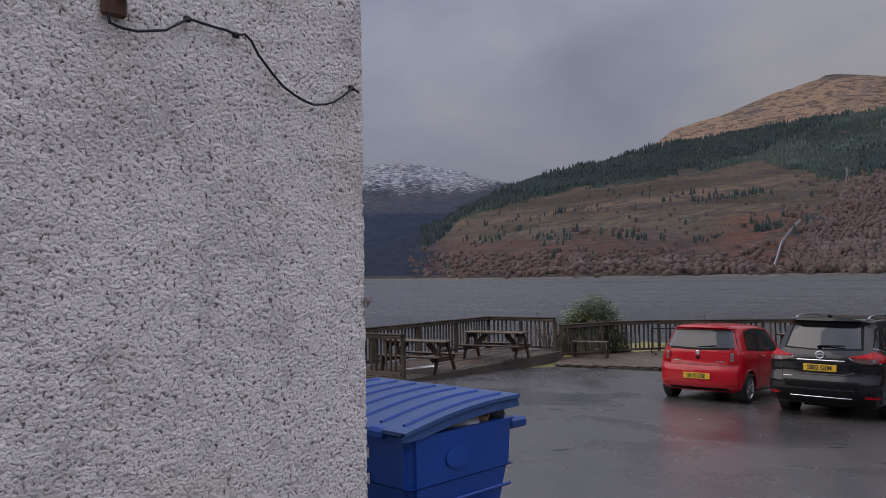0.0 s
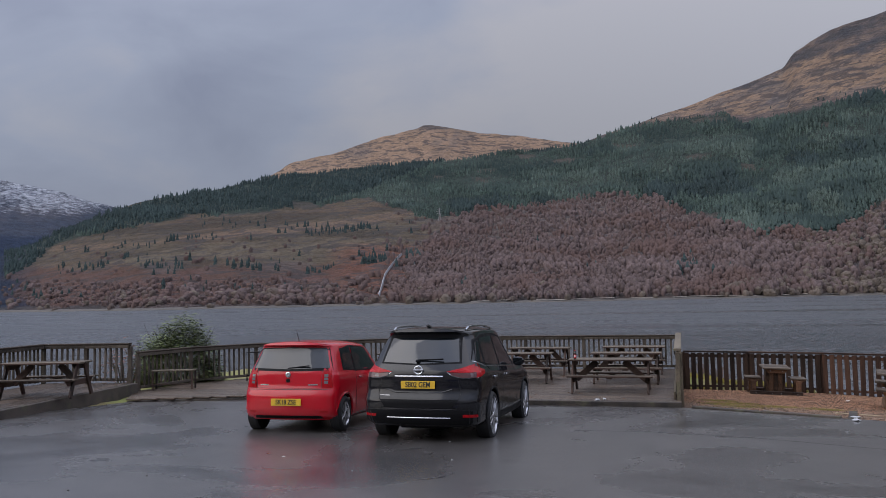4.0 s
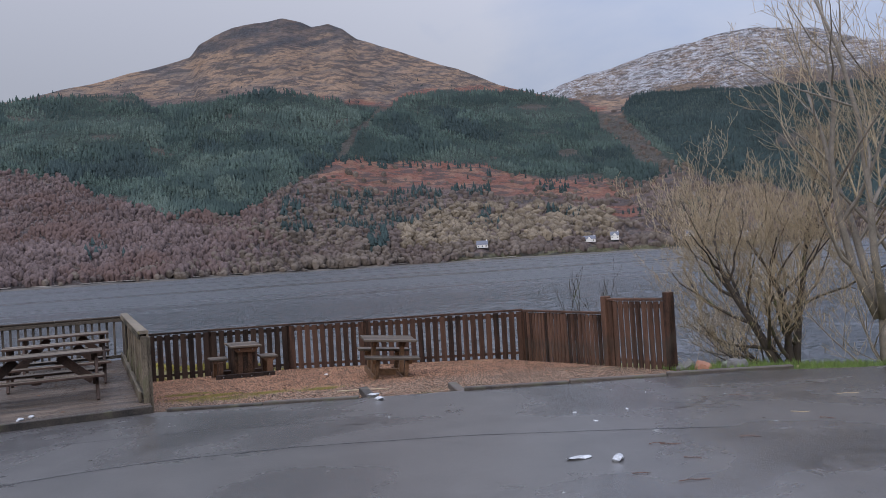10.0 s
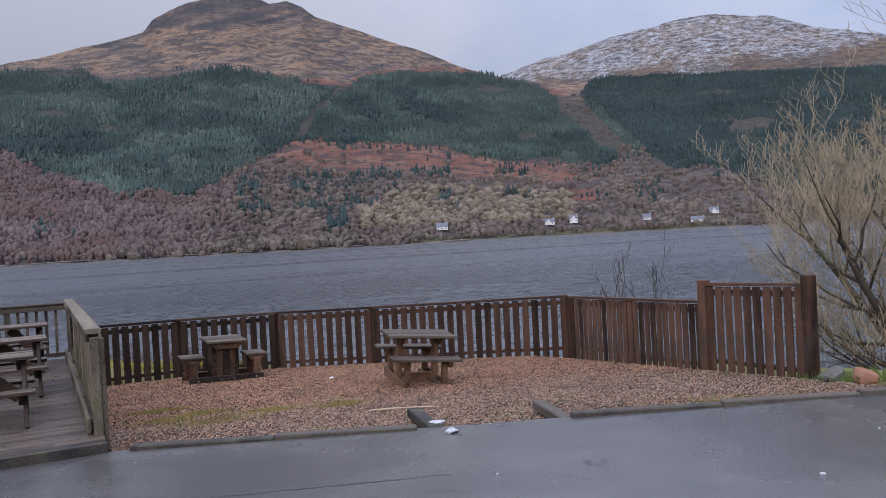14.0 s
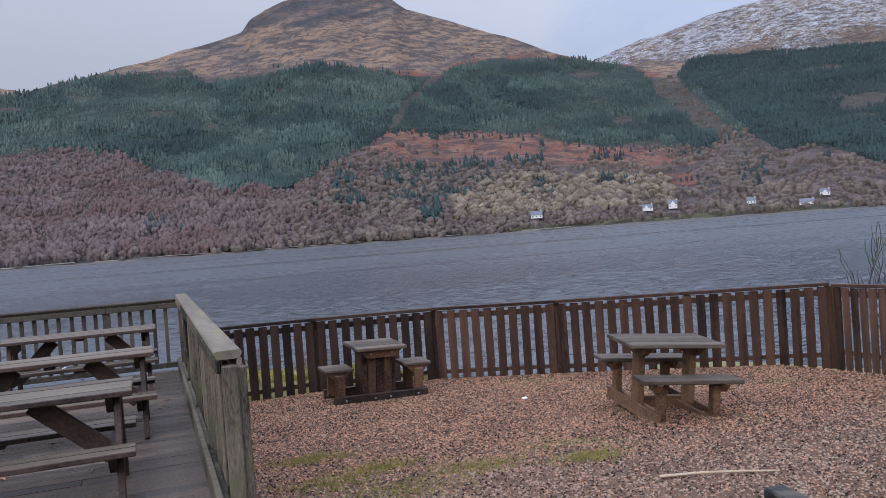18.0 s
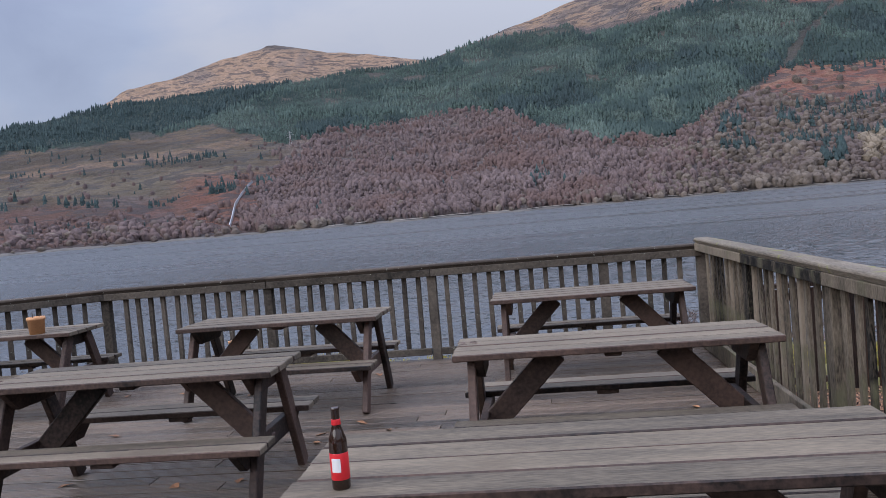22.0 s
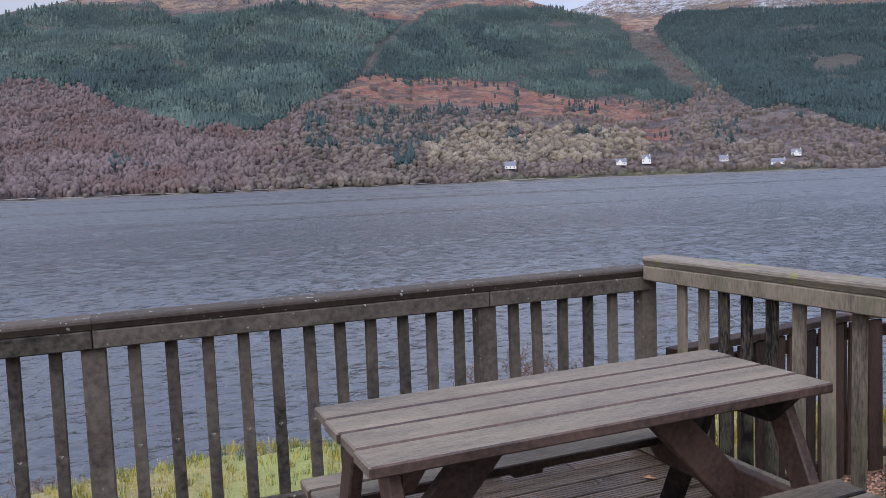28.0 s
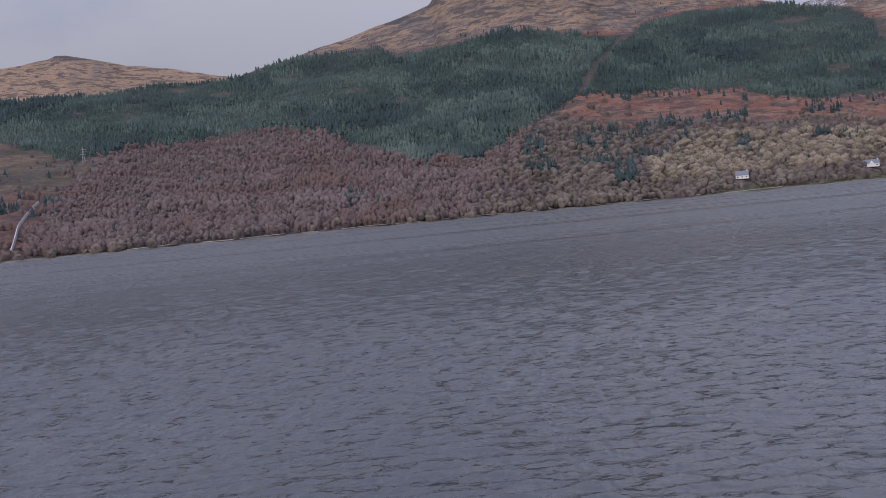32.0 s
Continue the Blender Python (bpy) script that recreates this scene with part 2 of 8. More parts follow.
M["alloy"] = mat("alloy", (0.42, 0.42, 0.43), 0.32, metal=0.9, var=0.08, bump=0.0)
M["alloydark"] = mat("black_alloy", (0.02, 0.02, 0.022), 0.4, metal=0.3, var=0.1, bump=0.0)
M["redpaint"] = mat("red_car_paint", (0.42, 0.005, 0.014), 0.2, var=0.05, bump=0.0, spec=0.35, coat=0.4, rough_var=0.05)
M["blackpaint"] = mat("black_car_paint", (0.008, 0.008, 0.010), 0.14, var=0.1, bump=0.0, coat=0.3, spec=0.3, rough_var=0.05)
M["carplastic"] = mat("black_trim_plastic", (0.008, 0.008, 0.009), 0.5, var=0.2, bump=0.1, spec=0.1)
M["carglass"] = mat("dark_car_glass", (0.008, 0.010, 0.012), 0.04, var=0.05, bump=0.0, spec=0.68, rough_var=0.01)
M["chrome"] = mat("chrome", (0.52, 0.53, 0.55), 0.22, metal=1.0, var=0.05, bump=0.0, rough_var=0.03)
M["lampred"] = mat("red_lamp_lens", (0.34, 0.004, 0.008), 0.22, var=0.25, scale=9, bump=0.0, coat=0.08, spec=0.2)
M["lampsmoke"] = mat("smoked_lamp_lens", (0.075, 0.022, 0.024), 0.15, var=0.5, scale=14, bump=0.0, coat=0.4, stain=(0.20, 0.17, 0.17), stain_scale=11)
M["lampclear"] = mat("clear_lamp_lens", (0.13, 0.13, 0.135), 0.15, var=0.1, bump=0.0, coat=0.4)
M["plate"] = mat("yellow_number_plate", (0.62, 0.38, 0.02), 0.45, var=0.06, bump=0.0)
M["ink"] = mat("black_lettering", (0.01, 0.01, 0.01), 0.6, var=0.0, bump=0.0)
M["binblue"] = mat("blue_bin_plastic", (0.006, 0.058, 0.30), 0.42, var=0.2, scale=3, fine=50, bump=0.15, stain=(0.03, 0.06, 0.13), stain_scale=2.5, stain_lo=0.58, stain_hi=0.75)
M["lidblue"] = mat("faded_blue_lid", (0.036, 0.088, 0.24), 0.5, var=0.2, scale=3, fine=60, bump=0.15, stain=(0.12, 0.15, 0.2), stain_scale=3, stain_lo=0.6, stain_hi=0.8)
M["card"] = mat("cardboard", (0.36, 0.24, 0.14), 0.85, var=0.15)
M["bag"] = mat("white_refuse_bag", (0.5, 0.5, 0.5), 0.35, var=0.2, scale=9, bump=0.4, dist=0.01)
M["bagdark"] = mat("dark_refuse_bag", (0.03, 0.03, 0.035), 0.3, var=0.2, bump=0.4, dist=0.01)
M["snowice"] = mat("melting_ice", (0.40, 0.405, 0.41), 0.4, var=0.45, scale=25, bump=0.5, dist=0.01)
M["stone"] = mat("grey_boulder", (0.105, 0.098, 0.088), 0.85, var=0.4, scale=5, fine=40, bump=0.6, dist=0.01, stain=(0.12, 0.14, 0.08), stain_scale=6)
M["stonered"] = mat("reddish_boulder", (0.25, 0.115, 0.066), 0.85, var=0.3, scale=5, fine=40, bump=0.6, dist=0.01)
M["bark"] = mat("bark", (0.048, 0.037, 0.029), 0.85, var=0.5, scale=8, fine=50, bump=0.6, stain=(0.09, 0.10, 0.04), stain_scale=4, stain_lo=0.56, stain_hi=0.7)
M["twig"] = mat("twig", (0.40, 0.315, 0.205), 0.85, var=0.3, bump=0.0)
M["briar"] = mat("briar_stem", (0.13, 0.075, 0.055), 0.8, var=0.4, bump=0.0)
M["palebark"] = mat("pale_bark", (0.19, 0.165, 0.135), 0.85, var=0.5, scale=8, bump=0.5)
M["leaf"] = mat("shrub_leaf", (0.125, 0.155, 0.050), 0.55, var=0.4, island=0.8, bump=0.0)
M["leafred"] = mat("red_brown_leaf", (0.13, 0.05, 0.03), 0.6, var=0.4, island=0.8, bump=0.0)
M["grass"] = mat("grass_blade", (0.11, 0.16, 0.035), 0.6, var=0.4, island=0.9, bump=0.0)
M["grassdry"] = mat("dry_grass_blade", (0.36, 0.30, 0.06), 0.6, var=0.4, island=0.9, bump=0.0)
M["gravel"] = mat("gravel_stone", (0.178, 0.096, 0.057), 0.85, spec=0.1, var=0.95, island=1.5, bump=0.0, scale=1.5)
M["gravelgrey"] = mat("grey_gravel_stone", (0.150, 0.108, 0.078), 0.85, spec=0.1, var=0.85, island=1.5, bump=0.0, scale=1.5)
M["metalgrey"] = mat("galvanised_metal", (0.25, 0.25, 0.26), 0.5, metal=0.6, var=0.2)
M["blackcable"] = mat("black_cable", (0.012, 0.012, 0.013), 0.5, var=0.1, bump=0.0)
M["glassbrown"] = mat("dark_brown_glass", (0.022, 0.010, 0.006), 0.08, var=0.1, bump=0.0, spec=0.7, rough_var=0.02)
M["labelred"] = mat("red_paper_label", (0.55, 0.015, 0.02), 0.45, var=0.08, bump=0.0)
M["labelwhite"] = mat("white_paper_label", (0.7, 0.68, 0.66), 0.5, var=0.06, bump=0.0)
M["terracotta"] = mat("terracotta", (0.50, 0.25, 0.11), 0.75, var=0.15, scale=10)
M["whitewash"] = mat("whitewashed_wall", (0.58, 0.56, 0.53), 0.8, var=0.08, bump=0.0, scale=0.3, fine=2)
M["slate"] = mat("slate_roof", (0.10, 0.105, 0.13), 0.6, var=0.2, bump=0.0, scale=0.3, fine=2)
M["darkpane"] = mat("dark_window_pane", (0.03, 0.035, 0.04), 0.1, var=0.1, bump=0.0)
M["strand"] = mat("stony_strand", (0.075, 0.066, 0.056), 0.85, var=0.6, scale=0.08, fine=0.6, bump=0.4, dist=0.3)
M["verge"] = mat("pale_road_verge", (0.19, 0.165, 0.135), 0.85, var=0.5, scale=0.05, fine=0.5, bump=0.0)
M["foam"] = mat("white_water", (0.27, 0.27, 0.28), 0.6, var=0.3, scale=0.1, fine=0.5, bump=0.0)
M["metalpale"] = mat("pale_steel", (0.42, 0.43, 0.44), 0.6, metal=0.2, var=0.1, bump=0.0)
M["leafdry"] = mat("dry_leaf", (0.24, 0.11, 0.045), 0.7, var=0.4, rand=0.8, bump=0.0)
M["moss"] = mat("moss", (0.22, 0.195, 0.045), 0.9, var=0.4, island=0.8, bump=0.0)
M["rust"] = mat("rusty_iron", (0.10, 0.05, 0.03), 0.8, var=0.4)


def nodes_of(name):
    m = bpy.data.materials.new(name)
    m.use_nodes = True
    return m, m.node_tree.nodes, m.node_tree.links, m.node_tree.nodes["Principled BSDF"]


def node(n, kind, **kw):
    k = n.new(kind)
    for a, v in kw.items():
        k.inputs[a].default_value = v
    return k


def rng(n, l, src, a, b, c, d):
    k = node(n, "ShaderNodeMapRange")
    for i, v in zip(("From Min", "From Max", "To Min", "To Max"), (a, b, c, d)):
        k.inputs[i].default_value = v
    l.new(src, k.inputs[0])
    return k.outputs[0]


def blend(n, l, fac, a, b):
    k = n.new("ShaderNodeMix")
    k.data_type = "RGBA"
    if isinstance(fac, float):
        k.inputs[0].default_value = fac
    else:
        l.new(fac, k.inputs[0])
    for i, v in ((6, a), (7, b)):
        if isinstance(v, tuple):
            k.inputs[i].default_value = (*v, 1)
        else:
            l.new(v, k.inputs[i])
    return k.outputs[2]


def bumped(n, l, bsdf, height, strength, distance):
    k = node(n, "ShaderNodeBump", Strength=strength, Distance=distance)
    l.new(height, k.inputs["Height"])
    l.new(k.outputs[0], bsdf.inputs["Normal"])


# wet asphalt: damp film with puddles, pale grit
m, n, l, b = nodes_of("wet_asphalt")
tc = n.new("ShaderNodeTexCoord")
pud = node(n, "ShaderNodeTexNoise", Scale=0.32, Detail=6.0, Roughness=0.6, Distortion=0.6)
mid = node(n, "ShaderNodeTexNoise", Scale=2.2, Detail=6.0, Roughness=0.65)
grit = node(n, "ShaderNodeTexNoise", Scale=80.0, Detail=3.0)
speck = node(n, "ShaderNodeTexVoronoi", Scale=55.0)
for k in (pud, mid, grit, speck):
    l.new(tc.outputs["Object"], k.inputs["Vector"])
tone = blend(n, l, rng(n, l, mid.outputs[0], 0.3, 0.7, 0.0, 1.0), (0.052, 0.048, 0.045), (0.092, 0.084, 0.079))
tone = blend(n, l, rng(n, l, speck.outputs["Distance"], 0.03, 0.12, 0.35, 0.0), tone, (0.16, 0.155, 0.15))
wet = rng(n, l, pud.outputs[0], 0.48, 0.66, 0.0, 1.0)
damp = node(n, "ShaderNodeTexNoise", Scale=0.75, Detail=9.0, Roughness=0.68, Distortion=0.8)
l.new(tc.outputs["Object"], damp.inputs["Vector"])
film = rng(n, l, damp.outputs[0], 0.63, 0.67, 0.0, 1.0)
tone = blend(n, l, rng(n, l, wet, 0.0, 1.0, 0.0, 0.75), tone, (0.038, 0.038, 0.040))
l.new(blend(n, l, film, tone, (0.022, 0.022, 0.024)), b.inputs["Base Color"])
sheen = node(n, "ShaderNodeMath")
sheen.operation = "MULTIPLY"
l.new(rng(n, l, wet, 0.0, 1.0, 0.30, 0.14), sheen.inputs[0])
l.new(rng(n, l, film, 0.0, 1.0, 1.0, 0.45), sheen.inputs[1])
l.new(sheen.outputs[0], b.inputs["Roughness"])
b.inputs["Specular IOR Level"].default_value = 0.8
b.inputs["Coat Weight"].default_value, b.inputs["Coat Roughness"].default_value = 0.45, 0.26
bumped(n, l, b, grit.outputs[0], 0.5, 0.005)
M["asphalt"] = m

# loch water: sharp wind ripples, coarser and blurrier with distance from the bank, thin calm lines
m, n, l, b = nodes_of("loch_water")
tc = n.new("ShaderNodeTexCoord")
far = node(n, "ShaderNodeVectorMath")
far.operation = "DISTANCE"
far.inputs[1].default_value = (-2.5, 0, -2.5)
l.new(tc.outputs["Object"], far.inputs[0])
mp = node(n, "ShaderNodeMapping", Scale=(0.6, 1.0, 1.0), Rotation=(0, 0, radians(-22)))
l.new(tc.outputs["Object"], mp.inputs[0])
mpb = node(n, "ShaderNodeMapping", Scale=(0.7, 1.0, 1.0), Rotation=(0, 0, radians(-40)))
l.new(tc.outputs["Object"], mpb.inputs[0])
w1 = node(n, "ShaderNodeTexNoise", Scale=1.5, Detail=3.0, Roughness=0.5, Distortion=0.5)
w2 = node(n, "ShaderNodeTexNoise", Scale=4.6, Detail=3.0, Roughness=0.5, Distortion=0.4)
l.new(mp.outputs[0], w1.inputs["Vector"])
l.new(mpb.outputs[0], w2.inputs["Vector"])


def crest(src):
    """Turns smooth noise into pointed crests."""
    a = node(n, "ShaderNodeMath")
    a.operation = "SUBTRACT"
    a.inputs[1].default_value = 0.5
    l.new(src, a.inputs[0])
    k = node(n, "ShaderNodeMath")
    k.operation = "ABSOLUTE"
    l.new(a.outputs[0], k.inputs[0])
    return k.outputs[0]


ws = node(n, "ShaderNodeMath")
ws.operation = "MULTIPLY_ADD"
ws.inputs[1].default_value = 0.42
l.new(crest(w2.outputs[0]), ws.inputs[0])
l.new(crest(w1.outputs[0]), ws.inputs[2])
mp3 = node(n, "ShaderNodeMapping", Scale=(0.2, 1.0, 1.0), Rotation=(0, 0, radians(-8)))
mp4 = node(n, "ShaderNodeMapping", Scale=(0.035, 1.0, 1.0), Rotation=(0, 0, radians(5)))
l.new(tc.outputs["Object"], mp3.inputs[0])
l.new(tc.outputs["Object"], mp4.inputs[0])
w3 = node(n, "ShaderNodeTexNoise", Scale=0.03, Detail=4.0, Roughness=0.6)
w4 = node(n, "ShaderNodeTexNoise", Scale=0.034, Detail=3.0, Roughness=0.5)
l.new(mp3.outputs[0], w3.inputs["Vector"])
l.new(mp4.outputs[0], w4.inputs["Vector"])
calm = rng(n, l, w4.outputs[0], 0.575, 0.62, 1.0, 0.42)
gust = rng(n, l, w3.outputs[0], 0.35, 0.62, 0.6, 1.0)
power = node(n, "ShaderNodeMath")
power.operation = "MULTIPLY"
l.new(calm, power.inputs[0])
l.new(gust, power.inputs[1])
power2 = node(n, "ShaderNodeMath")
power2.operation = "MULTIPLY"
l.new(power.outputs[0], power2.inputs[0])
l.new(rng(n, l, far.outputs["Value"], 8.0, 45.0, 0.14, 1.15), power2.inputs[1])
bk = node(n, "ShaderNodeBump", Distance=0.46)
bk.invert = True
l.new(power2.outputs[0], bk.inputs["Strength"])
mp5 = node(n, "ShaderNodeMapping", Scale=(0.2, 1.0, 1.0), Rotation=(0, 0, radians(-6)))
l.new(tc.outputs["Object"], mp5.inputs[0])
w5 = node(n, "ShaderNodeTexNoise", Scale=0.5, Detail=4.0, Roughness=0.6, Distortion=0.4)
l.new(mp5.outputs[0], w5.inputs["Vector"])
swell = node(n, "ShaderNodeMath")
swell.operation = "MULTIPLY_ADD"
l.new(crest(w5.outputs[0]), swell.inputs[0])
l.new(rng(n, l, far.outputs["Value"], 25.0, 90.0, 0.25, 1.9), swell.inputs[1])
l.new(ws.outputs[0], swell.inputs[2])
l.new(swell.outputs[0], bk.inputs["Height"])
l.new(bk.outputs[0], b.inputs["Normal"])
rough = node(n, "ShaderNodeMath")
rough.operation = "MULTIPLY"
mp6 = node(n, "ShaderNodeMapping", Scale=(0.10, 1.0, 1.0), Rotation=(0, 0, radians(-3)))
l.new(tc.outputs["Object"], mp6.inputs[0])
w6 = node(n, "ShaderNodeTexNoise", Scale=0.22, Detail=5.0, Roughness=0.7)
l.new(mp6.outputs[0], w6.inputs["Vector"])
chop = node(n, "ShaderNodeMath")
chop.operation = "MULTIPLY"
l.new(rng(n, l, w6.outputs[0], 0.35, 0.65, 0.65, 1.15), chop.inputs[0])
l.new(rng(n, l, power.outputs[0], 0.2, 1.0, 0.45, 1.0), chop.inputs[1])
l.new(rng(n, l, far.outputs["Value"], 20.0, 150.0, 0.04, 0.42), rough.inputs[0])
l.new(chop.outputs[0], rough.inputs[1])
l.new(rough.outputs[0], b.inputs["Roughness"])
l.new(blend(n, l, calm, (0.022, 0.026, 0.030), (0.031, 0.034, 0.038)), b.inputs["Base Color"])
b.inputs["IOR"].default_value = 1.48
M["water"] = m

# hillside: land cover from the attribute, broken up at two scales
m, n, l, b = nodes_of("hillside")
tc = n.new("ShaderNodeTexCoord")
at = n.new("ShaderNodeAttribute")
at.attribute_name = "cover"
h0 = node(n, "ShaderNodeTexNoise", Scale=0.0045, Detail=9.0, Roughness=0.66, Distortion=0.5)
h1 = node(n, "ShaderNodeTexNoise", Scale=0.030, Detail=10.0, Roughness=0.7, Distortion=0.3)
h2 = node(n, "ShaderNodeTexNoise", Scale=0.15, Detail=6.0, Roughness=0.7)
mpz = node(n, "ShaderNodeMapping", Scale=(1.0, 1.0, 3.0))
l.new(tc.outputs["Object"], mpz.inputs[0])
for k in (h0, h1, h2):
    l.new(mpz.outputs[0], k.inputs["Vector"])
hs = node(n, "ShaderNodeMath")
hs.operation = "ADD"
l.new(h1.outputs[0], hs.inputs[0])
l.new(h2.outputs[0], hs.inputs[1])
sc = n.new("ShaderNodeVectorMath")
sc.operation = "SCALE"
l.new(at.outputs["Color"], sc.inputs[0])
l.new(rng(n, l, hs.outputs[0], 0.7, 1.3, 0.45, 1.55), sc.inputs["Scale"])
sep = n.new("ShaderNodeSeparateColor")
l.new(at.outputs["Color"], sep.inputs[0])
pale = rng(n, l, sep.outputs[0], 0.04, 0.09, 0.0, 1.0)


def on_pale(fac):
    """Bare rock and dead grass break up open ground, not the dark plantations."""
    k = n.new("ShaderNodeMath")
    k.operation = "MULTIPLY"
    l.new(fac, k.inputs[0])
    l.new(pale, k.inputs[1])
    return k.outputs[0]


rk = on_pale(rng(n, l, h1.outputs[0], 0.53, 0.64, 0.0, 0.65))
ground = blend(n, l, rk, sc.outputs[0], (0.07, 0.066, 0.068))
gr = on_pale(rng(n, l, h0.outputs[0], 0.48, 0.66, 0.0, 0.3))
ground = blend(n, l, gr, ground, (0.115, 0.085, 0.06))
mpb = node(n, "ShaderNodeMapping", Scale=(1.0, 1.0, 4.5), Rotation=(0.10, 0.12, 0))
l.new(tc.outputs["Object"], mpb.inputs[0])
h3 = node(n, "ShaderNodeTexNoise", Scale=0.020, Detail=8.0, Roughness=0.62, Distortion=0.8)
l.new(mpb.outputs[0], h3.inputs["Vector"])
ground = blend(n, l, on_pale(rng(n, l, h3.outputs[0], 0.51, 0.56, 0.0, 0.75)), ground, (0.066, 0.060, 0.060))
# snow lies where the attribute allows it and the relief holds it
hx = node(n, "ShaderNodeMath")
hx.operation = "ADD"
l.new(h2.outputs[0], hx.inputs[0])
l.new(h1.outputs[0], hx.inputs[1])
hy = node(n, "ShaderNodeMath")
hy.operation = "ADD"
l.new(hx.outputs[0], hy.inputs[0])
l.new(at.outputs["Alpha"], hy.inputs[1])
snow = rng(n, l, hy.outputs[0], 1.36, 1.62, 0.0, 0.75)
l.new(blend(n, l, snow, ground, (0.60, 0.62, 0.66)), b.inputs["Base Color"])
b.inputs["Roughness"].default_value = 0.9
b.inputs["Specular IOR Level"].default_value = 0.1
bumped(n, l, b, h1.outputs[0], 1.0, 24.0)
M["hill"] = m

# bank soil, rough ground under grass, gravel bed
M["soil"] = mat("bank_soil", (0.17, 0.135, 0.05), 0.9, var=0.5, scale=1.2, fine=25, bump=0.6, dist=0.03, stain=(0.17, 0.18, 0.045), stain_scale=0.9, stain_lo=0.4, stain_hi=0.65)
M["gravelbed"] = mat("gravel_bed", (0.116, 0.070, 0.047), 0.9, spec=0.05, var=0.7, scale=2, fine=90, bump=0.8, dist=0.015, stain=(0.11, 0.098, 0.04), stain_scale=0.7, stain_lo=0.60, stain_hi=0.72)
M["conifer"] = mat("conifer_foliage", (0.049, 0.068, 0.058), 0.9, spec=0.05, var=0.5, island=0.5, bump=0.0, scale=0.010, fine=0.5, stain=(0.036, 0.052, 0.048), stain_scale=0.009, stain_lo=0.46, stain_hi=0.56)
M["conifer_young"] = mat("young_conifer_foliage", (0.066, 0.087, 0.073), 0.9, spec=0.05, var=0.45, island=0.45, bump=0.0, scale=0.012, fine=0.5, stain=(0.050, 0.070, 0.063), stain_scale=0.010, stain_lo=0.46, stain_hi=0.56)
M["conifer_dark"] = mat("old_conifer_foliage", (0.033, 0.047, 0.046), 0.9, spec=0.05, var=0.4, island=0.4, bump=0.0, scale=0.012, fine=0.5)
M["larch"] = mat("bare_larch", (0.106, 0.080, 0.076), 0.9, spec=0.05, var=0.42, island=0.4, bump=0.0, scale=0.02, fine=0.55, stain=(0.098, 0.067, 0.060), stain_scale=0.010, stain_lo=0.46, stain_hi=0.6, airy=0.5)
M["bareolive"] = mat("bare_broadleaf", (0.110, 0.090, 0.074), 0.9, spec=0.05, var=0.42, island=0.4, bump=0.0, scale=0.02, fine=0.55, stain=(0.092, 0.072, 0.064), stain_scale=0.012, stain_lo=0.46, stain_hi=0.58, airy=0.5)
M["palecrown"] = mat("pale_bare_crown", (0.148, 0.120, 0.088), 0.9, spec=0.05, var=0.42, island=0.4, bump=0.0, scale=0.03, fine=0.55, airy=0.5)
M["bush"] = mat("scrub", (0.115, 0.088, 0.062), 0.9, spec=0.1, var=0.5, island=0.8, bump=0.0, scale=0.012, fine=0.3, airy=0.8)

# roughcast wall, the shade of its pits put into the colour
m, n, l, b = nodes_of("roughcast")
tc = n.new("ShaderNodeTexCoord")
r1 = node(n, "ShaderNodeTexNoise", Scale=0.9, Detail=6.0, Roughness=0.65)
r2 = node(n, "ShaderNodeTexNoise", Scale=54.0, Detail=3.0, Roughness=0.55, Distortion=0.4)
r3 = node(n, "ShaderNodeTexNoise", Scale=9.0, Detail=7.0, Roughness=0.8)
r4 = node(n, "ShaderNodeTexNoise", Scale=2.6, Detail=6.0, Roughness=0.7)
for k in (r1, r2, r3, r4):
    l.new(tc.outputs["Object"], k.inputs["Vector"])
# pits painted dark as if shaded, from the noise that drives the relief
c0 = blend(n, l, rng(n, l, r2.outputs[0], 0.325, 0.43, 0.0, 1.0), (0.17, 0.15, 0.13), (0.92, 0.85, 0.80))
c1 = blend(n, l, rng(n, l, r1.outputs[0], 0.52, 0.74, 0.0, 0.5), c0, (0.46, 0.39, 0.24))
c1 = blend(n, l, rng(n, l, r4.outputs[0], 0.52, 0.70, 0.0, 0.5), c1, (0.34, 0.31, 0.29))
c2 = blend(n, l, rng(n, l, r3.outputs[0], 0.64, 0.71, 0.0, 0.8), c1, (0.085, 0.08, 0.075))
l.new(c2, b.inputs["Base Color"])
b.inputs["Roughness"].default_value = 0.92
bumped(n, l, b, r2.outputs[0], 1.0, 0.036)
M["roughcast"] = m

# ---- building helpers ----
def smooth(u):
    u = np.clip(u, 0, 1)
    return u * u * (3 - 2 * u)


def mesh_of(name, verts, faces, material, shade=False):
    me = bpy.data.meshes.new(name)
    me.from_pydata([tuple(v) for v in verts], [], [tuple(f) for f in faces])
    me.materials.append(material)
    if shade:
        me.polygons.foreach_set("use_smooth", [True] * len(me.polygons))
    me.update()
    return me


def part(name, bm, material, parent, label="", shade=False):
    """Links a bmesh as one mesh object under a thing or a part."""
    me = bpy.data.meshes.new(name)
    bmesh.ops.recalc_face_normals(bm, faces=bm.faces)
    bm.to_mesh(me)
    bm.free()
    me.materials.append(material)
    if shade:
        me.polygons.foreach_set("use_smooth", [True] * len(me.polygons))
    ob = new(name, me)
    ob.parent = parent
    return tagged(ob, label)


def piece(name, me, parent, m):
    """One more object on a shared mesh, under its parent."""
    ob = new(name, me)
    ob.parent = parent
    ob.matrix_basis = m
    return ob


def thing(name, m, label, category, group=""):
    ob = new(name)
    ob.matrix_basis = m
    return tagged(ob, label, category, group)


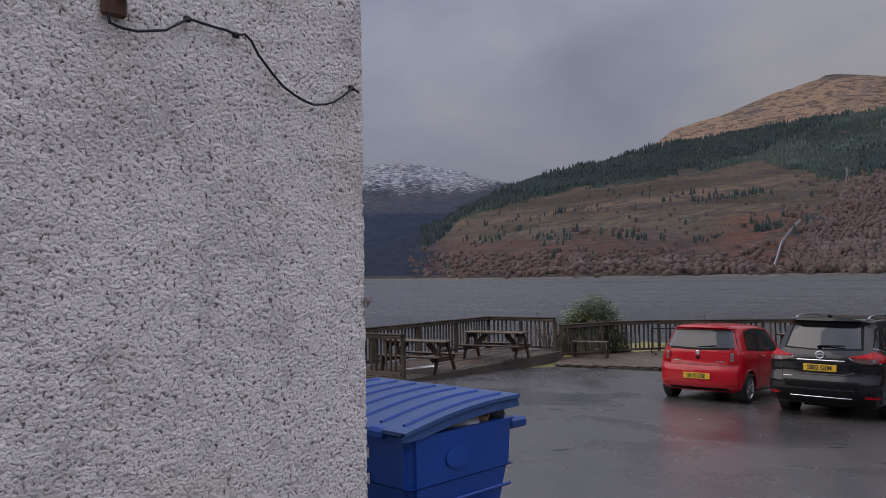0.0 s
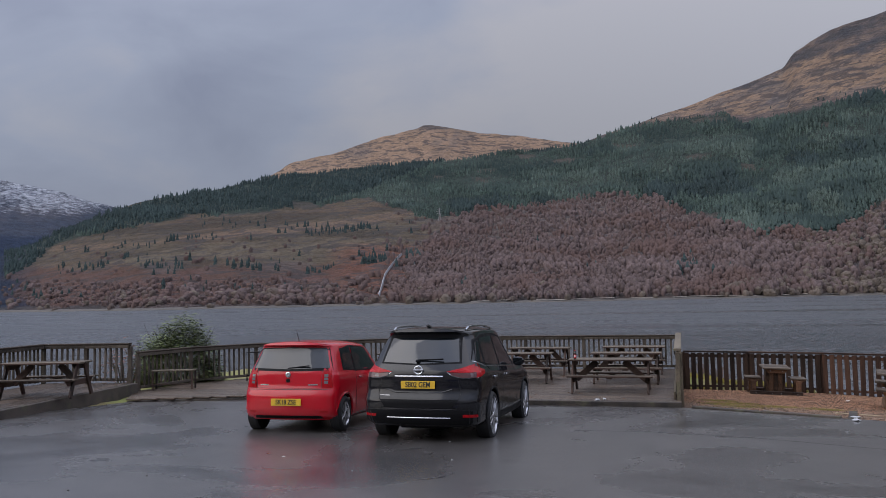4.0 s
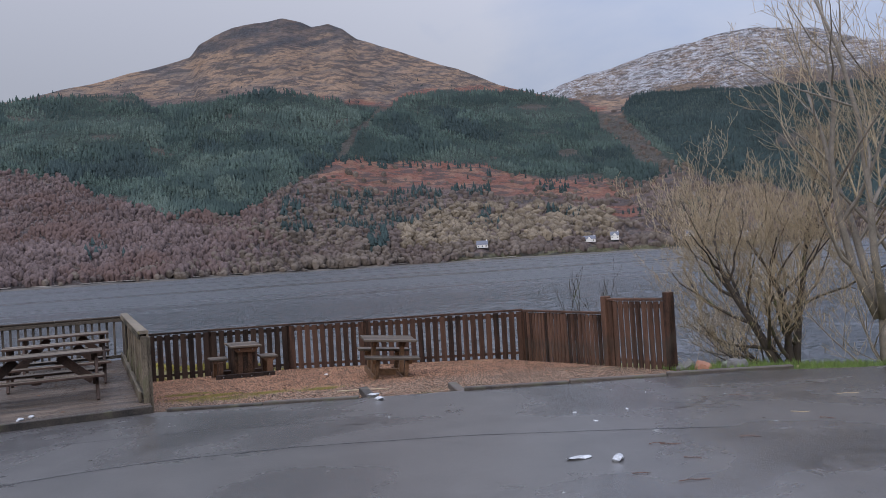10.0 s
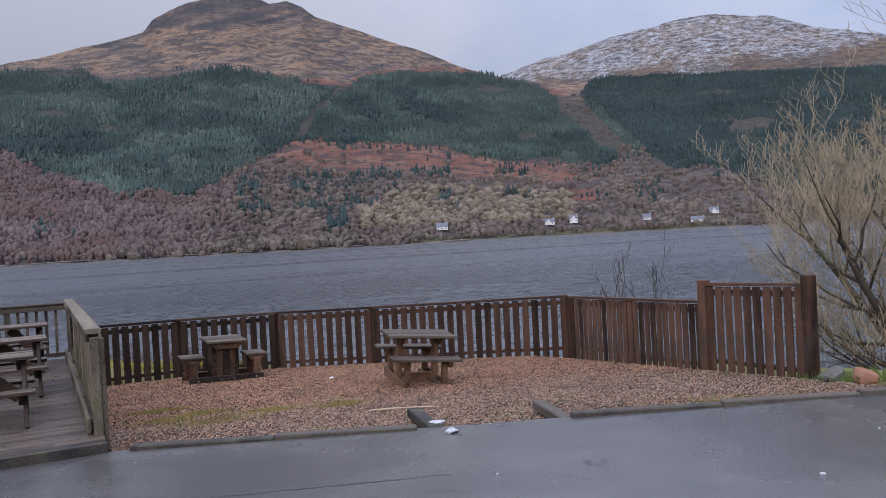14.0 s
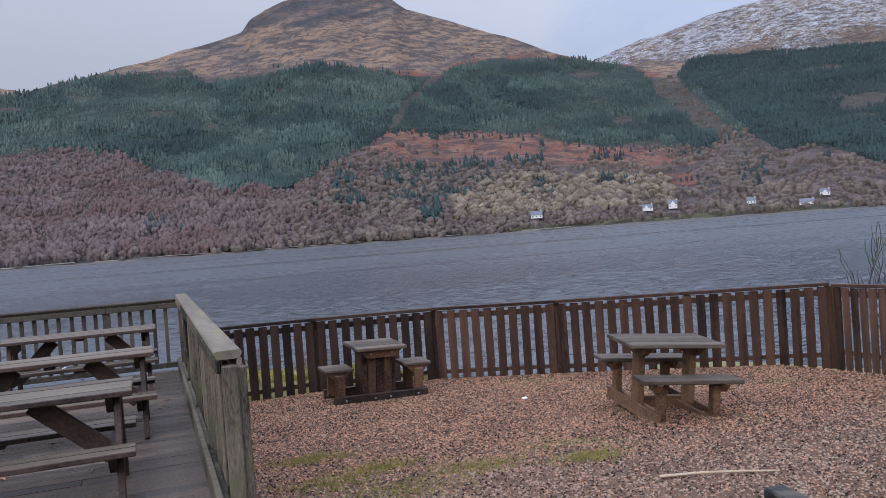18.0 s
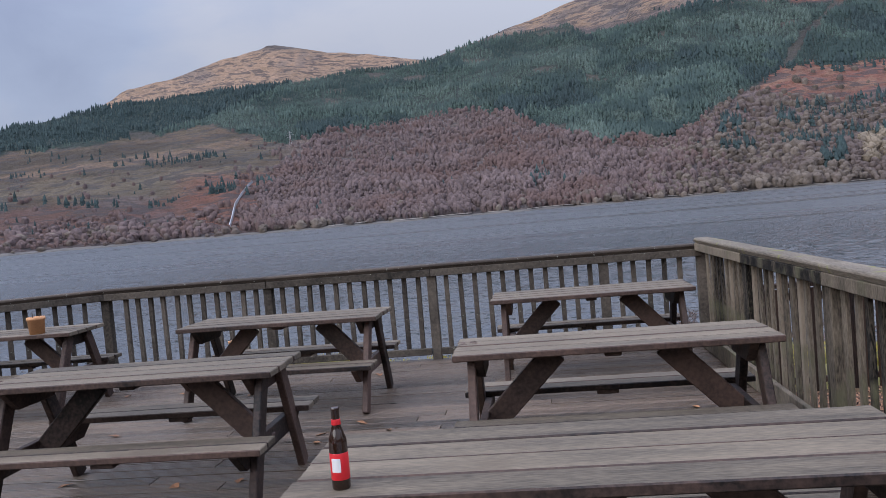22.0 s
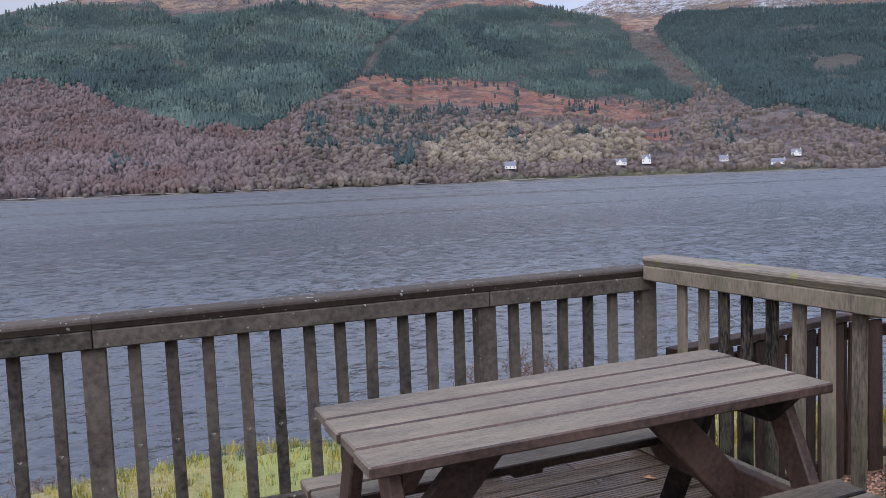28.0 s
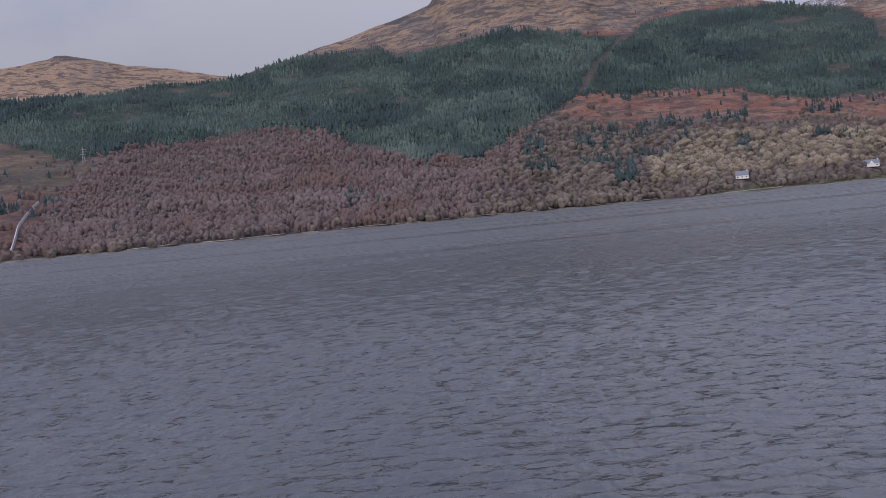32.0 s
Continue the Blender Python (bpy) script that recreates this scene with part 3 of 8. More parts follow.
def box(bm, size, at=(0, 0, 0), bevel=0.0, turn=None, seg=1):
    """Adds a box with rounded edges to a bmesh."""
    out = bmesh.ops.create_cube(bm, size=1)
    vs = out["verts"]
    bmesh.ops.scale(bm, vec=size, verts=vs)
    if bevel:
        es = list({e for v in vs for e in v.link_edges})
        r = bmesh.ops.bevel(bm, geom=es, offset=bevel, segments=seg, affect="EDGES", profile=0.5)
        vs = list({v for f in r["faces"] for v in f.verts} | {v for v in vs if v.is_valid})
    m = Matrix.Translation(at)
    if turn is not None:
        m = m @ turn
    bmesh.ops.transform(bm, matrix=m, verts=vs)
    return vs


def boxed(size, at=(0, 0, 0), bevel=0.006, turn=None):
    bm = bmesh.new()
    box(bm, size, at, bevel, turn)
    return bm


def rot(x=0, y=0, z=0):
    return Euler((radians(x), radians(y), radians(z))).to_matrix().to_4x4()


def tube(bm, path, radii, seg=8, caps=True):
    """A round tube along a path, with a radius at each point."""
    path = [Vector(p) for p in path]
    rings = []
    for i, p in enumerate(path):
        d = (path[min(i + 1, len(path) - 1)] - path[max(i - 1, 0)]).normalized()
        side = d.cross(Vector((0, 0, 1)))
        if side.length < 0.05:
            side = d.cross(Vector((1, 0, 0)))
        side.normalize()
        up = side.cross(d)
        r = radii[i] if isinstance(radii, (list, tuple)) else radii
        rings.append([bm.verts.new(p + (side * math.cos(a) + up * math.sin(a)) * r) for a in (2 * math.pi * k / seg for k in range(seg))])
    for a, b in zip(rings, rings[1:]):
        for k in range(seg):
            bm.faces.new((a[k], a[(k + 1) % seg], b[(k + 1) % seg], b[k]))
    if caps:
        bm.faces.new(rings[0][::-1])
        bm.faces.new(rings[-1])
    return rings


def lathe(profile, seg=24):
    """A turned body from (radius, height) pairs."""
    bm = bmesh.new()
    rings = [[bm.verts.new((r * math.cos(2 * math.pi * k / seg), r * math.sin(2 * math.pi * k / seg), z)) for k in range(seg)] for r, z in profile]
    for a, b in zip(rings, rings[1:]):
        for k in range(seg):
            bm.faces.new((a[k], a[(k + 1) % seg], b[(k + 1) % seg], b[k]))
    bm.faces.new(rings[0][::-1])
    bm.faces.new(rings[-1])
    return bm


def tri_soup(name, verts, tris, material, label, category="", soft=False):
    """A large mesh from arrays."""
    me = bpy.data.meshes.new(name)
    v, f = np.asarray(verts, np.float32), np.asarray(tris, np.int32)
    me.vertices.add(len(v))
    me.vertices.foreach_set("co", v.ravel())
    me.loops.add(f.size)
    me.loops.foreach_set("vertex_index", f.ravel())
    me.polygons.add(len(f))
    me.polygons.foreach_set("loop_start", np.arange(0, f.size, f.shape[1], dtype=np.int32))
    if soft:
        me.polygons.foreach_set("use_smooth", np.ones(len(f), bool))
    me.update(calc_edges=True)
    me.materials.append(material)
    return tagged(new(name, me), label, category, kind="stuff")


def scatter(name, template, places, sizes, turns, material, label, category="", soft=False):
    """Many copies of a small template joined into one mesh."""
    tv, tf = template
    tv, tf = np.asarray(tv, np.float32), np.asarray(tf, np.int32)
    places, sizes = np.asarray(places, np.float32), np.asarray(sizes, np.float32)
    if sizes.ndim == 1:
        sizes = np.stack([sizes] * 3, 1)
    c, s = np.cos(turns)[:, None], np.sin(turns)[:, None]
    x, y, z = (tv[None, :, k] * sizes[:, k:k + 1] for k in range(3))
    v = np.stack([x * c - y * s, x * s + y * c, z], 2) + places[:, None, :]
    f = tf[None] + (np.arange(len(places)) * len(tv))[:, None, None]
    return tri_soup(name, v.reshape(-1, 3), f.reshape(-1, tf.shape[1]), material, label, category, soft)


def wobble(x, y, seed, octaves=4):
    """Cheap smooth noise on arrays, about -1 to 1."""
    r = np.random.RandomState(seed)
    out, amp, tot = 0, 1.0, 0.0
    for o in range(octaves):
        for k in range(3):
            a, p = r.uniform(0, 2 * np.pi, 2)
            fr = 2 ** o * r.uniform(0.7, 1.3)
            out = out + amp * np.sin((x * np.cos(a) + y * np.sin(a)) * fr + p)
            tot += amp * 0.6
        amp *= 0.55
    return out / tot


# ---- the far shore: hills as height over azimuth and distance ----
WATER = -2.6
EYE0 = 2.0


def curve(az, table):
    a, v = zip(*table)
    return np.interp(az, a, v)


SHORE = [(-80, 2300), (-56, 1500), (-46, 1000), (-38, 780), (-16, 720), (0, 760), (12, 820), (30, 900), (46, 1000), (80, 1500)]
RIDGE = [(-80, 0.4), (-60, 0.5), (-52, 1.3), (-47, 2.9), (-41.6, 5.4), (-38.3, 6.9), (-34.2, 7.8), (-29.2, 8.7), (-23.9, 9.4), (-17.9, 9.8), (-14, 10.2),
         (-7.2, 10.8), (-2, 12.2), (4, 13.8), (7.3, 14.85), (7.9, 15.7), (9, 16.3), (10.2, 16.75), (12, 17.1), (13.7, 17.4), (15.0, 17.1), (15.8, 16.8), (17, 17.1), (18, 16.7), (19, 15.95), (24.4, 14.2), (30, 11.9), (32, 11.3), (36, 10.6), (45, 10.2), (58, 9.0), (80, 7)]


def shore_r(az):
    return curve(az, SHORE) * (1 + 0.012 * np.sin(az * 0.9) + 0.006 * np.sin(az * 2.7))


def hill_at(az, s):
    """Place of the near hill at azimuth az (degrees) and s from the shore (0) to the ridge (1); past 1 it falls away."""
    top = curve(az, RIDGE) + 0.10 * wobble(az * 0.9, az * 0, 3) * np.clip((curve(az, RIDGE) - 2) / 6, 0, 1)
    r = shore_r(az) + s * 1450
    g = np.clip(s, 0, 1) ** 0.72
    low = -np.degrees((EYE0 - WATER) / shore_r(az))
    el = low + (top - low) * g + 0.16 * wobble(az * 0.55, s * 22, 11) * np.clip(s * 6, 0, 1) * np.clip((1 - s) * 5, 0, 1)
    z = EYE0 + r * np.tan(np.radians(el))
    z = np.where(s > 1, z - (s - 1) * 900, z)
    return r * np.sin(np.radians(az)), r * np.cos(np.radians(az)), z, el


def s_for(az, el):
    """The s at which the hill stands at elevation el."""
    low = -np.degrees((EYE0 - WATER) / shore_r(az))
    top = curve(az, RIDGE)
    return np.clip((el - low) / (top - low), 0.0, 1.0) ** (1 / 0.72)


# upper and lower limits of the plantations, by azimuth
CON_LO = [(-60, 0.6), (-46, 2.0), (-42, 4.6), (-38.5, 5.3), (-34.5, 6.05), (-30.5, 6.45), (-26.4, 6.8), (-22.2, 7.2), (-20.5, 6.9), (-18.5, 6.5), (-17.4, 5.9), (-15.6, 5.8), (-14.2, 6.5), (-11, 6.4), (-6.8, 7.25), (-1.4, 6.9),
          (0.6, 5.45), (5.4, 4.28), (9.6, 3.9), (11.5, 4.75), (14.2, 5.95), (15.8, 6.9), (17, 7.85), (20.9, 7.4), (24.8, 7.0), (28, 6.4), (30.5, 5.85), (33.7, 5.3), (36.4, 4.9), (39.4, 4.5), (40.8, 5.3), (42, 5.3), (43.5, 4.5), (47.2, 3.6), (49.8, 2.6), (52.6, 1.4), (60, 1.0)]
CON_HI = [(-60, 0.9), (-46, 3.7), (-41, 6.2), (-32.9, 8.3), (-28.9, 9.0), (-26.1, 9.45), (-18.6, 10.25), (-14.7, 10.65), (-8.6, 10.9), (-6.9, 11.0), (-2.3, 12.0), (1.4, 12.25), (3.3, 12.35), (4.6, 11.7), (7.3, 11.9), (8.8, 12.15), (12.4, 12.6), (15.4, 12.2),
          (19.3, 11.55), (20.9, 11.2), (22.6, 12.1), (25.4, 12.2), (30.3, 11.75), (34.8, 10.7), (36, 9.8), (37.6, 9.4), (38.3, 10.4), (39.1, 10.8), (40.4, 11.4), (43.7, 11.3), (47.5, 11.05), (51, 11.2), (54.8, 10.7), (60, 9.0), (70, 7)]
BELT_LO = [(-46, 2.0), (-42, 4.6), (-38.5, 5.3), (-34.5, 6.05), (-30.5, 6.45), (-26.4, 6.8), (-22.4, 7.8), (-20.7, 8.55), (-18.8, 9.15), (-16, 10.3)]
BRACKEN_LO = [(14, 7.2), (16, 6.1), (19.2, 4.95), (22.5, 5.15), (26.6, 5.05), (29.4, 4.3), (32.2, 3.9), (35.4, 3.5), (38, 3.3), (41, 4.4), (44, 4.2)]
TAN, BRACKEN, OLIVE, DARK, LARCHG, ROCK, SCRUB = np.array([(0.27, 0.182, 0.124), (0.20, 0.088, 0.062), (0.138, 0.112, 0.078), (0.040, 0.052, 0.045), (0.15, 0.112, 0.102), (0.125, 0.115, 0.115), (0.12, 0.096, 0.078)])


def con_lo(az):
    """Lower edge of the plantations, ragged."""
    return curve(az, CON_LO) + 0.3 * wobble(az * 1.3, az * 0, 64)


def clearing(az, el):
    """Breaks and rides in the plantations."""
    cut = np.interp(el, [4.4, 5.3, 7.0, 8.8, 10.6], [41.2, 40.6, 38.9, 37.2, 36.6])
    ride = np.interp(el, [7.8, 9.3, 11.3], [17.4, 18.4, 20.9])
    n2 = wobble(az * 2, el * 2, 48)
    out = (wobble(az * 0.9, el * 3.4, 41) > 0.80) | ((np.abs(az - cut + 0.4 * n2) < 0.85 + 0.25 * n2) & (el < 10.6)) | (np.abs(az - ride + 0.3 * n2) < 0.32 + 0.2 * n2) & (el > 7.8)
    for a, e, wa, we in ((49.2, 6.5, 1.5, 0.5), (-7.5, 9.75, 1.2, 0.16), (1.6, 9.5, 0.9, 0.16), (9.5, 10.9, 0.9, 0.12), (-13.5, 9.2, 0.7, 0.14)):
        out = out | (((az - a) / wa) ** 2 + ((el - e) / we) ** 2 < 1 + 0.5 * n2)
    return out


def cover_at(az, el):
    """Base colour of the ground: tan moor on top, dark plantation floor, bracken and felled ground below; haze blue at
    the far left.
    """
    nz = wobble(az * 0.8, (el - 0.05 * az) * 1.6, 21)
    nf = wobble(az * 3.1, el * 6.0, 22)
    lo, hi = con_lo(az), curve(az, CON_HI)
    c = np.broadcast_to(LARCHG, az.shape + (3,)).copy()

    def lay(w, col):
        w = np.clip(w, 0, 1)[..., None]
        c[:] = c * (1 - w) + col * w
    lay(smooth((nz + 0.15) * 2) * 0.55, SCRUB)
    left = smooth((-20.5 + 1.2 * el - az + 1.6 * nz) / 5)
    lay(left * smooth((el - 2.4 + 0.5 * nz) / 0.5), OLIVE)
    lay(left * smooth((el - 3.0) / 0.4) * smooth((nz + nf * 0.6) * 1.5) * 0.75, TAN * 0.55)
    rows = wobble(az * 0.22, (el - 0.10 * az) * 4.6, 25) + 0.35 * nf
    lay(left * smooth((el - 2.2) / 0.4) * smooth((-rows - 0.25) * 4) * 0.85, SCRUB * 0.5)
    for lo_t, hi_t, tint in (([(-42, 3.6), (-37.8, 4.1), (-30.6, 4.75), (-24, 5.2), (-18.5, 6.2)], [(-42, 4.1), (-38.6, 4.3), (-30.6, 5.3), (-23.9, 6.05), (-18.5, 6.8)], TAN * 0.82),
                             ([(-40.2, 2.35), (-35.5, 3.2), (-29.8, 3.3), (-22.4, 3.9), (-20, 4.3)], [(-40.2, 2.9), (-34.7, 4.2), (-26.5, 4.8), (-21.1, 4.65), (-20, 4.4)], OLIVE * 1.35)):
        b0, b1 = curve(az, lo_t) + 0.10 * nf, curve(az, hi_t) + 0.10 * nf
        lay(left * smooth((el - b0) / 0.12) * smooth((b1 - el) / 0.12) * (0.75 + 0.2 * rows), tint)
        lay(left * smooth((el - b1) / 0.08) * smooth((b1 + 0.28 - el) / 0.1) * 0.55, SCRUB * 0.6)
    lay(left * smooth((el - 1.6) / 0.6) * 0.32, OLIVE * 0.5)
    lay(left * smooth((2.9 + 0.5 * nz - el) / 0.7) * 0.6, BRACKEN * 0.62)
    lay(smooth((az + 26) / 3) * smooth((-17 - az) / 3) * smooth((4.4 - el + 0.6 * nz) / 0.8) * 0.7, BRACKEN)
    mid = smooth((az - 13.5) / 2) * smooth((41 - az) / 2) * smooth((el - curve(az, BRACKEN_LO) + 0.1 + nz * 0.35) / 0.4)
    lay(mid * 0.9, BRACKEN * 1.1)
    lay(smooth(1.6 - ((az - 37.0) / 1.6) ** 2 - ((el - 2.5) / 0.7) ** 2) * 0.9, BRACKEN)
    lay(mid * smooth((nf + 0.1) * 2) * 0.4, TAN)
    lay(smooth((el - lo + 0.15 * nf) / 0.15) * smooth((hi - el + 0.2 * nf) / 0.15), DARK)
    lay(clearing(az, el) * (el > lo) * (el < hi) * 0.6, SCRUB * 0.8)
    up = smooth((el - hi + 0.25 * nf) / 0.3)
    lay(up, TAN)
    lay(up * smooth((nz + 0.4 * nf - 0.1) * 1.6) * 0.6, ROCK)
    streak = wobble(az * 1.5 + el * 0.6, el * 8.0, 27)
    ledge = wobble(az * 4.0, el * 17.0, 28, 5)
    lay(up * smooth((streak - 0.15) * 3) * 0.55, ROCK * 0.9)
    lay(up * smooth((-streak - 0.35) * 4) * 0.5, TAN * 1.2)
    lay(up * smooth((ledge + 0.5 * nf - 0.3) * 6) * smooth((az - 1.5) / 4) * 0.65, ROCK * 0.62)
    lay(up * smooth((-ledge - 0.45) * 7) * smooth((az - 3) / 4) * 0.5, TAN * 1.25)
    lay(up * smooth((el - 15.0 + 0.5 * nf + 0.5 * nz + np.clip(9 - az, 0, 9) * 0.2 - np.clip(az - 14, 0, 6) * 0.25) / 0.6) * smooth((19.5 - az) / 2) * (0.72 + 0.25 * np.clip(nf + 0.4 * streak, -1, 1)), np.array((0.055, 0.057, 0.066)))
    # distance haze painted into the ground colour as dark blue
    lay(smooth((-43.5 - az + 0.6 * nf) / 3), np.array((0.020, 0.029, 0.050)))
    lay(smooth((0.15 - el) / 0.15) * 0.7, ROCK * 0.7)
    lay(smooth((az - 24.5) / 1) * smooth((49 - az) / 2) * smooth((0.28 + 0.15 * nf - el) / 0.12) * 0.8, np.array((0.14, 0.135, 0.075)))
    return c


def sheet(name, az, xyz, colour, label, snow=None):
    na, ns = az.shape
    me = bpy.data.meshes.new(name)
    idx = np.arange(na * ns).reshape(na, ns)
    f = np.stack([idx[:-1, :-1], idx[1:, :-1], idx[1:, 1:], idx[:-1, 1:]], -1).reshape(-1, 4)
    v = np.stack(xyz, -1).reshape(-1, 3).astype(np.float32)
    me.vertices.add(len(v))
    me.vertices.foreach_set("co", v.ravel())
    me.loops.add(f.size)
    me.loops.foreach_set("vertex_index", f.astype(np.int32).ravel())
    me.polygons.add(len(f))
    me.polygons.foreach_set("loop_start", np.arange(0, f.size, 4, dtype=np.int32))
    me.polygons.foreach_set("use_smooth", np.ones(len(f), bool))
    me.update(calc_edges=True)
    at = me.color_attributes.new("cover", "FLOAT_COLOR", "POINT")
    at.data.foreach_set("color", np.concatenate([colour.reshape(-1, 3), np.zeros((len(v), 1)) if snow is None else snow.reshape(-1, 1)], 1).astype(np.float32).ravel())
    me.materials.append(M["hill"])
    return tagged(new(name, me), label, "hillside", kind="structure")


az, s = np.meshgrid(np.concatenate([np.arange(-80, -52, 1.0), np.arange(-52, 56, 0.2), np.arange(56, 80.1, 1.0)]), np.concatenate([np.linspace(0, 1, 130), [1.06, 1.2, 1.6]]), indexing="ij")
x, y, z, el = hill_at(az, s)
z[:, 0] = WATER - 3
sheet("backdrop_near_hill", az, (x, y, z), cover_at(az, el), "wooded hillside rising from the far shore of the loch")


def far_hill(name, top, r0, depth, kind, label):
    """A higher hill behind: tan moor, or dark below with snow on its upper slopes; the blue kind has distance haze in
    its colours.
    """
    a0, a1 = top[0][0], top[-1][0]
    az, s = np.meshgrid(np.arange(a0, a1 + 0.1, 0.2), np.concatenate([np.linspace(0, 1, 60), [1.08, 1.3]]), indexing="ij")
    peak = curve(az, top) + 0.14 * wobble(az * 1.3, az * 0, 5, 5)
    r = r0 + s * depth
    el = peak * np.clip(s, 0, 1) ** 0.8 + 0.12 * wobble(az * 0.9, s * 14, 6) * np.clip((1 - s) * 6, 0, 1)
    z = EYE0 + r * np.tan(np.radians(el))
    z = np.where(s > 1, z - (s - 1) * 1500, z)
    z[:, 0] = -20
    nz, nf = wobble(az * 1.3, el * 2.6, 31), wobble(az * 5.2, el * 11.0, 32)
    snow = np.zeros(az.shape)
    if kind == "tan":
        c = TAN * 1.15 + np.zeros(az.shape + (3,))
        w = smooth((nz + 0.5 * nf - 0.25) * 1.8)[..., None] * 0.5
        c = c * (1 - w) + ROCK * w
        w = smooth((el - 12.1) / 0.3)[..., None] * 0.8
        c = c * (1 - w) + ROCK * 0.8 * w
    else:
        # the mountain's blue rock and darker blue foot have distance haze painted in
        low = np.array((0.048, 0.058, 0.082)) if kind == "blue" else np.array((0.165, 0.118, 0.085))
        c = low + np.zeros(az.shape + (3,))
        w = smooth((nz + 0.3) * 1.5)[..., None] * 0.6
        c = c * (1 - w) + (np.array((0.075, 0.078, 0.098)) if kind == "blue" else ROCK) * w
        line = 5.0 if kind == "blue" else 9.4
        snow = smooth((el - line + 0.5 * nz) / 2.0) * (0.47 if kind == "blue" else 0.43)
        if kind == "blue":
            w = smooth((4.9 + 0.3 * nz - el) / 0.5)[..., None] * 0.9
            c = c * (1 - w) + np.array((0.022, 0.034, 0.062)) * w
    return sheet(name, az, (r * np.sin(np.radians(az)), r * np.cos(np.radians(az)), z), c, label, snow)


far_hill("backdrop_tan_hill", [(-34, 6), (-30.5, 8.2), (-27.7, 9.8), (-23.6, 10.9), (-20.7, 11.8), (-18.6, 12.3), (-17.9, 12.55), (-17, 12.4), (-13.7, 11.9), (-9.2, 11.35), (-7, 11.0), (-5, 10.2), (0, 9)], 2000, 1300, "tan", "pale tan grassy hill with a dark rocky crest")
far_hill("backdrop_snow_mountain", [(-82, 3), (-70, 3.6), (-60, 4.0), (-56.6, 4.9), (-53.5, 6.4), (-50, 8.0), (-46.5, 8.3), (-43.5, 7.7), (-40, 6.9), (-36, 6.0), (-30, 5)], 2600, 1500, "blue", "distant mountain in dark haze-blue colours, streaked with snow")
far_hill("backdrop_snowy_hill", [(26, 8), (30, 10.4), (32.2, 11.5), (35.5, 12.3), (39.7, 13.15), (43.6, 13.8), (47, 14.0), (50.2, 13.4), (52.6, 12.5), (58, 10.8), (70, 9), (82, 8)], 1900, 1300, "white", "brown hill dusted with snow under the cloud")

# the loch: one sheet with wind ripples near the deck that die out into the distance
def loch():
    wr = np.random.RandomState(17)
    r = [2.5]
    while r[-1] < 210:
        r.append(r[-1] + max(0.068, 0.0062 * (r[-1] - 4)))
    r = np.array(r + [240, 300, 400, 600, 1000, 1800, 3000, 4800])
    a = np.radians(np.concatenate([np.arange(-125, -72, 4.0), np.arange(-72, 72, 0.44), np.arange(72, 126, 4.0)]))
    rr, aa = np.meshgrid(r, a, indexing="ij")
    x, y = -2.5 + rr * np.sin(aa), 6.5 + rr * np.cos(aa)
    h = np.zeros(x.shape)
    step = np.maximum(0.068, 0.0062 * (rr - 4))
    for k in range(15):
        lam = 0.30 * 1.065 ** k
        d = radians(wr.normal() * 15 + 8)
        ph = (x * math.sin(d) + y * math.cos(d)) * 2 * math.pi / lam + wr.uniform(0, 6.28)
        ph = ph + 0.7 * np.sin((x * math.cos(d) - y * math.sin(d)) * 2 * math.pi / (lam * wr.uniform(5, 9)) + wr.uniform(0, 6.28))
        h += 0.020 * lam * (1 - 2 * np.abs(np.sin(ph / 2))) * np.clip(lam * 3.2 / step - 0.8, 0, 1)
    gust = 0.95 + 0.25 * wobble(x * 0.07, y * 0.16, 92)
    h *= np.clip(gust, 0.25, 1.35) * (1 - smooth((rr - 120) / 80))
    v = np.stack([x, y, WATER + h], -1).reshape(-1, 3).astype(np.float32)
    n_r, n_a = rr.shape
    idx = np.arange(n_r * n_a).reshape(n_r, n_a)
    f = np.stack([idx[:-1, :-1], idx[:-1, 1:], idx[1:, 1:], idx[1:, :-1]], -1).reshape(-1, 4).astype(np.int32)
    me = bpy.data.meshes.new("water")
    me.vertices.add(len(v))
    me.vertices.foreach_set("co", v.ravel())
    me.loops.add(f.size)
    me.loops.foreach_set("vertex_index", f.ravel())
    me.polygons.add(len(f))
    me.polygons.foreach_set("loop_start", np.arange(0, f.size, 4, dtype=np.int32))
    me.polygons.foreach_set("use_smooth", np.ones(len(f), bool))
    me.update(calc_edges=True)
    me.flip_normals()
    me.materials.append(M["water"])
    return tagged(new("water", me), "grey rippled water of a sea loch", "water", kind="structure")


loch()


# an unseen rise added behind the car park to close the place and darken reflections
az, s = np.meshgrid(np.arange(84, 276.1, 1.5), np.concatenate([np.linspace(0, 1, 24), [1.1, 1.4]]), indexing="ij")
r = 75 + s * 260
el = 11.0 * np.clip(s, 0, 1) ** 0.8 * np.clip((az - 84) / 18, 0, 1) * np.clip((276 - az) / 18, 0, 1) + 0.5 * wobble(az * 0.3, s * 6, 35)
z = np.where(s > 1, 2, 0) * 0 + EYE0 + r * np.tan(np.radians(el)) - np.where(s > 1, (s - 1) * 300, 0)
z[:, 0] = -8
sheet("backdrop_rear_slope", az, (r * np.sin(np.radians(az)), r * np.cos(np.radians(az)) - 10, z), SCRUB * 0.8 + np.zeros(az.shape + (3,)), "unseen slope added behind the car park to darken reflections")


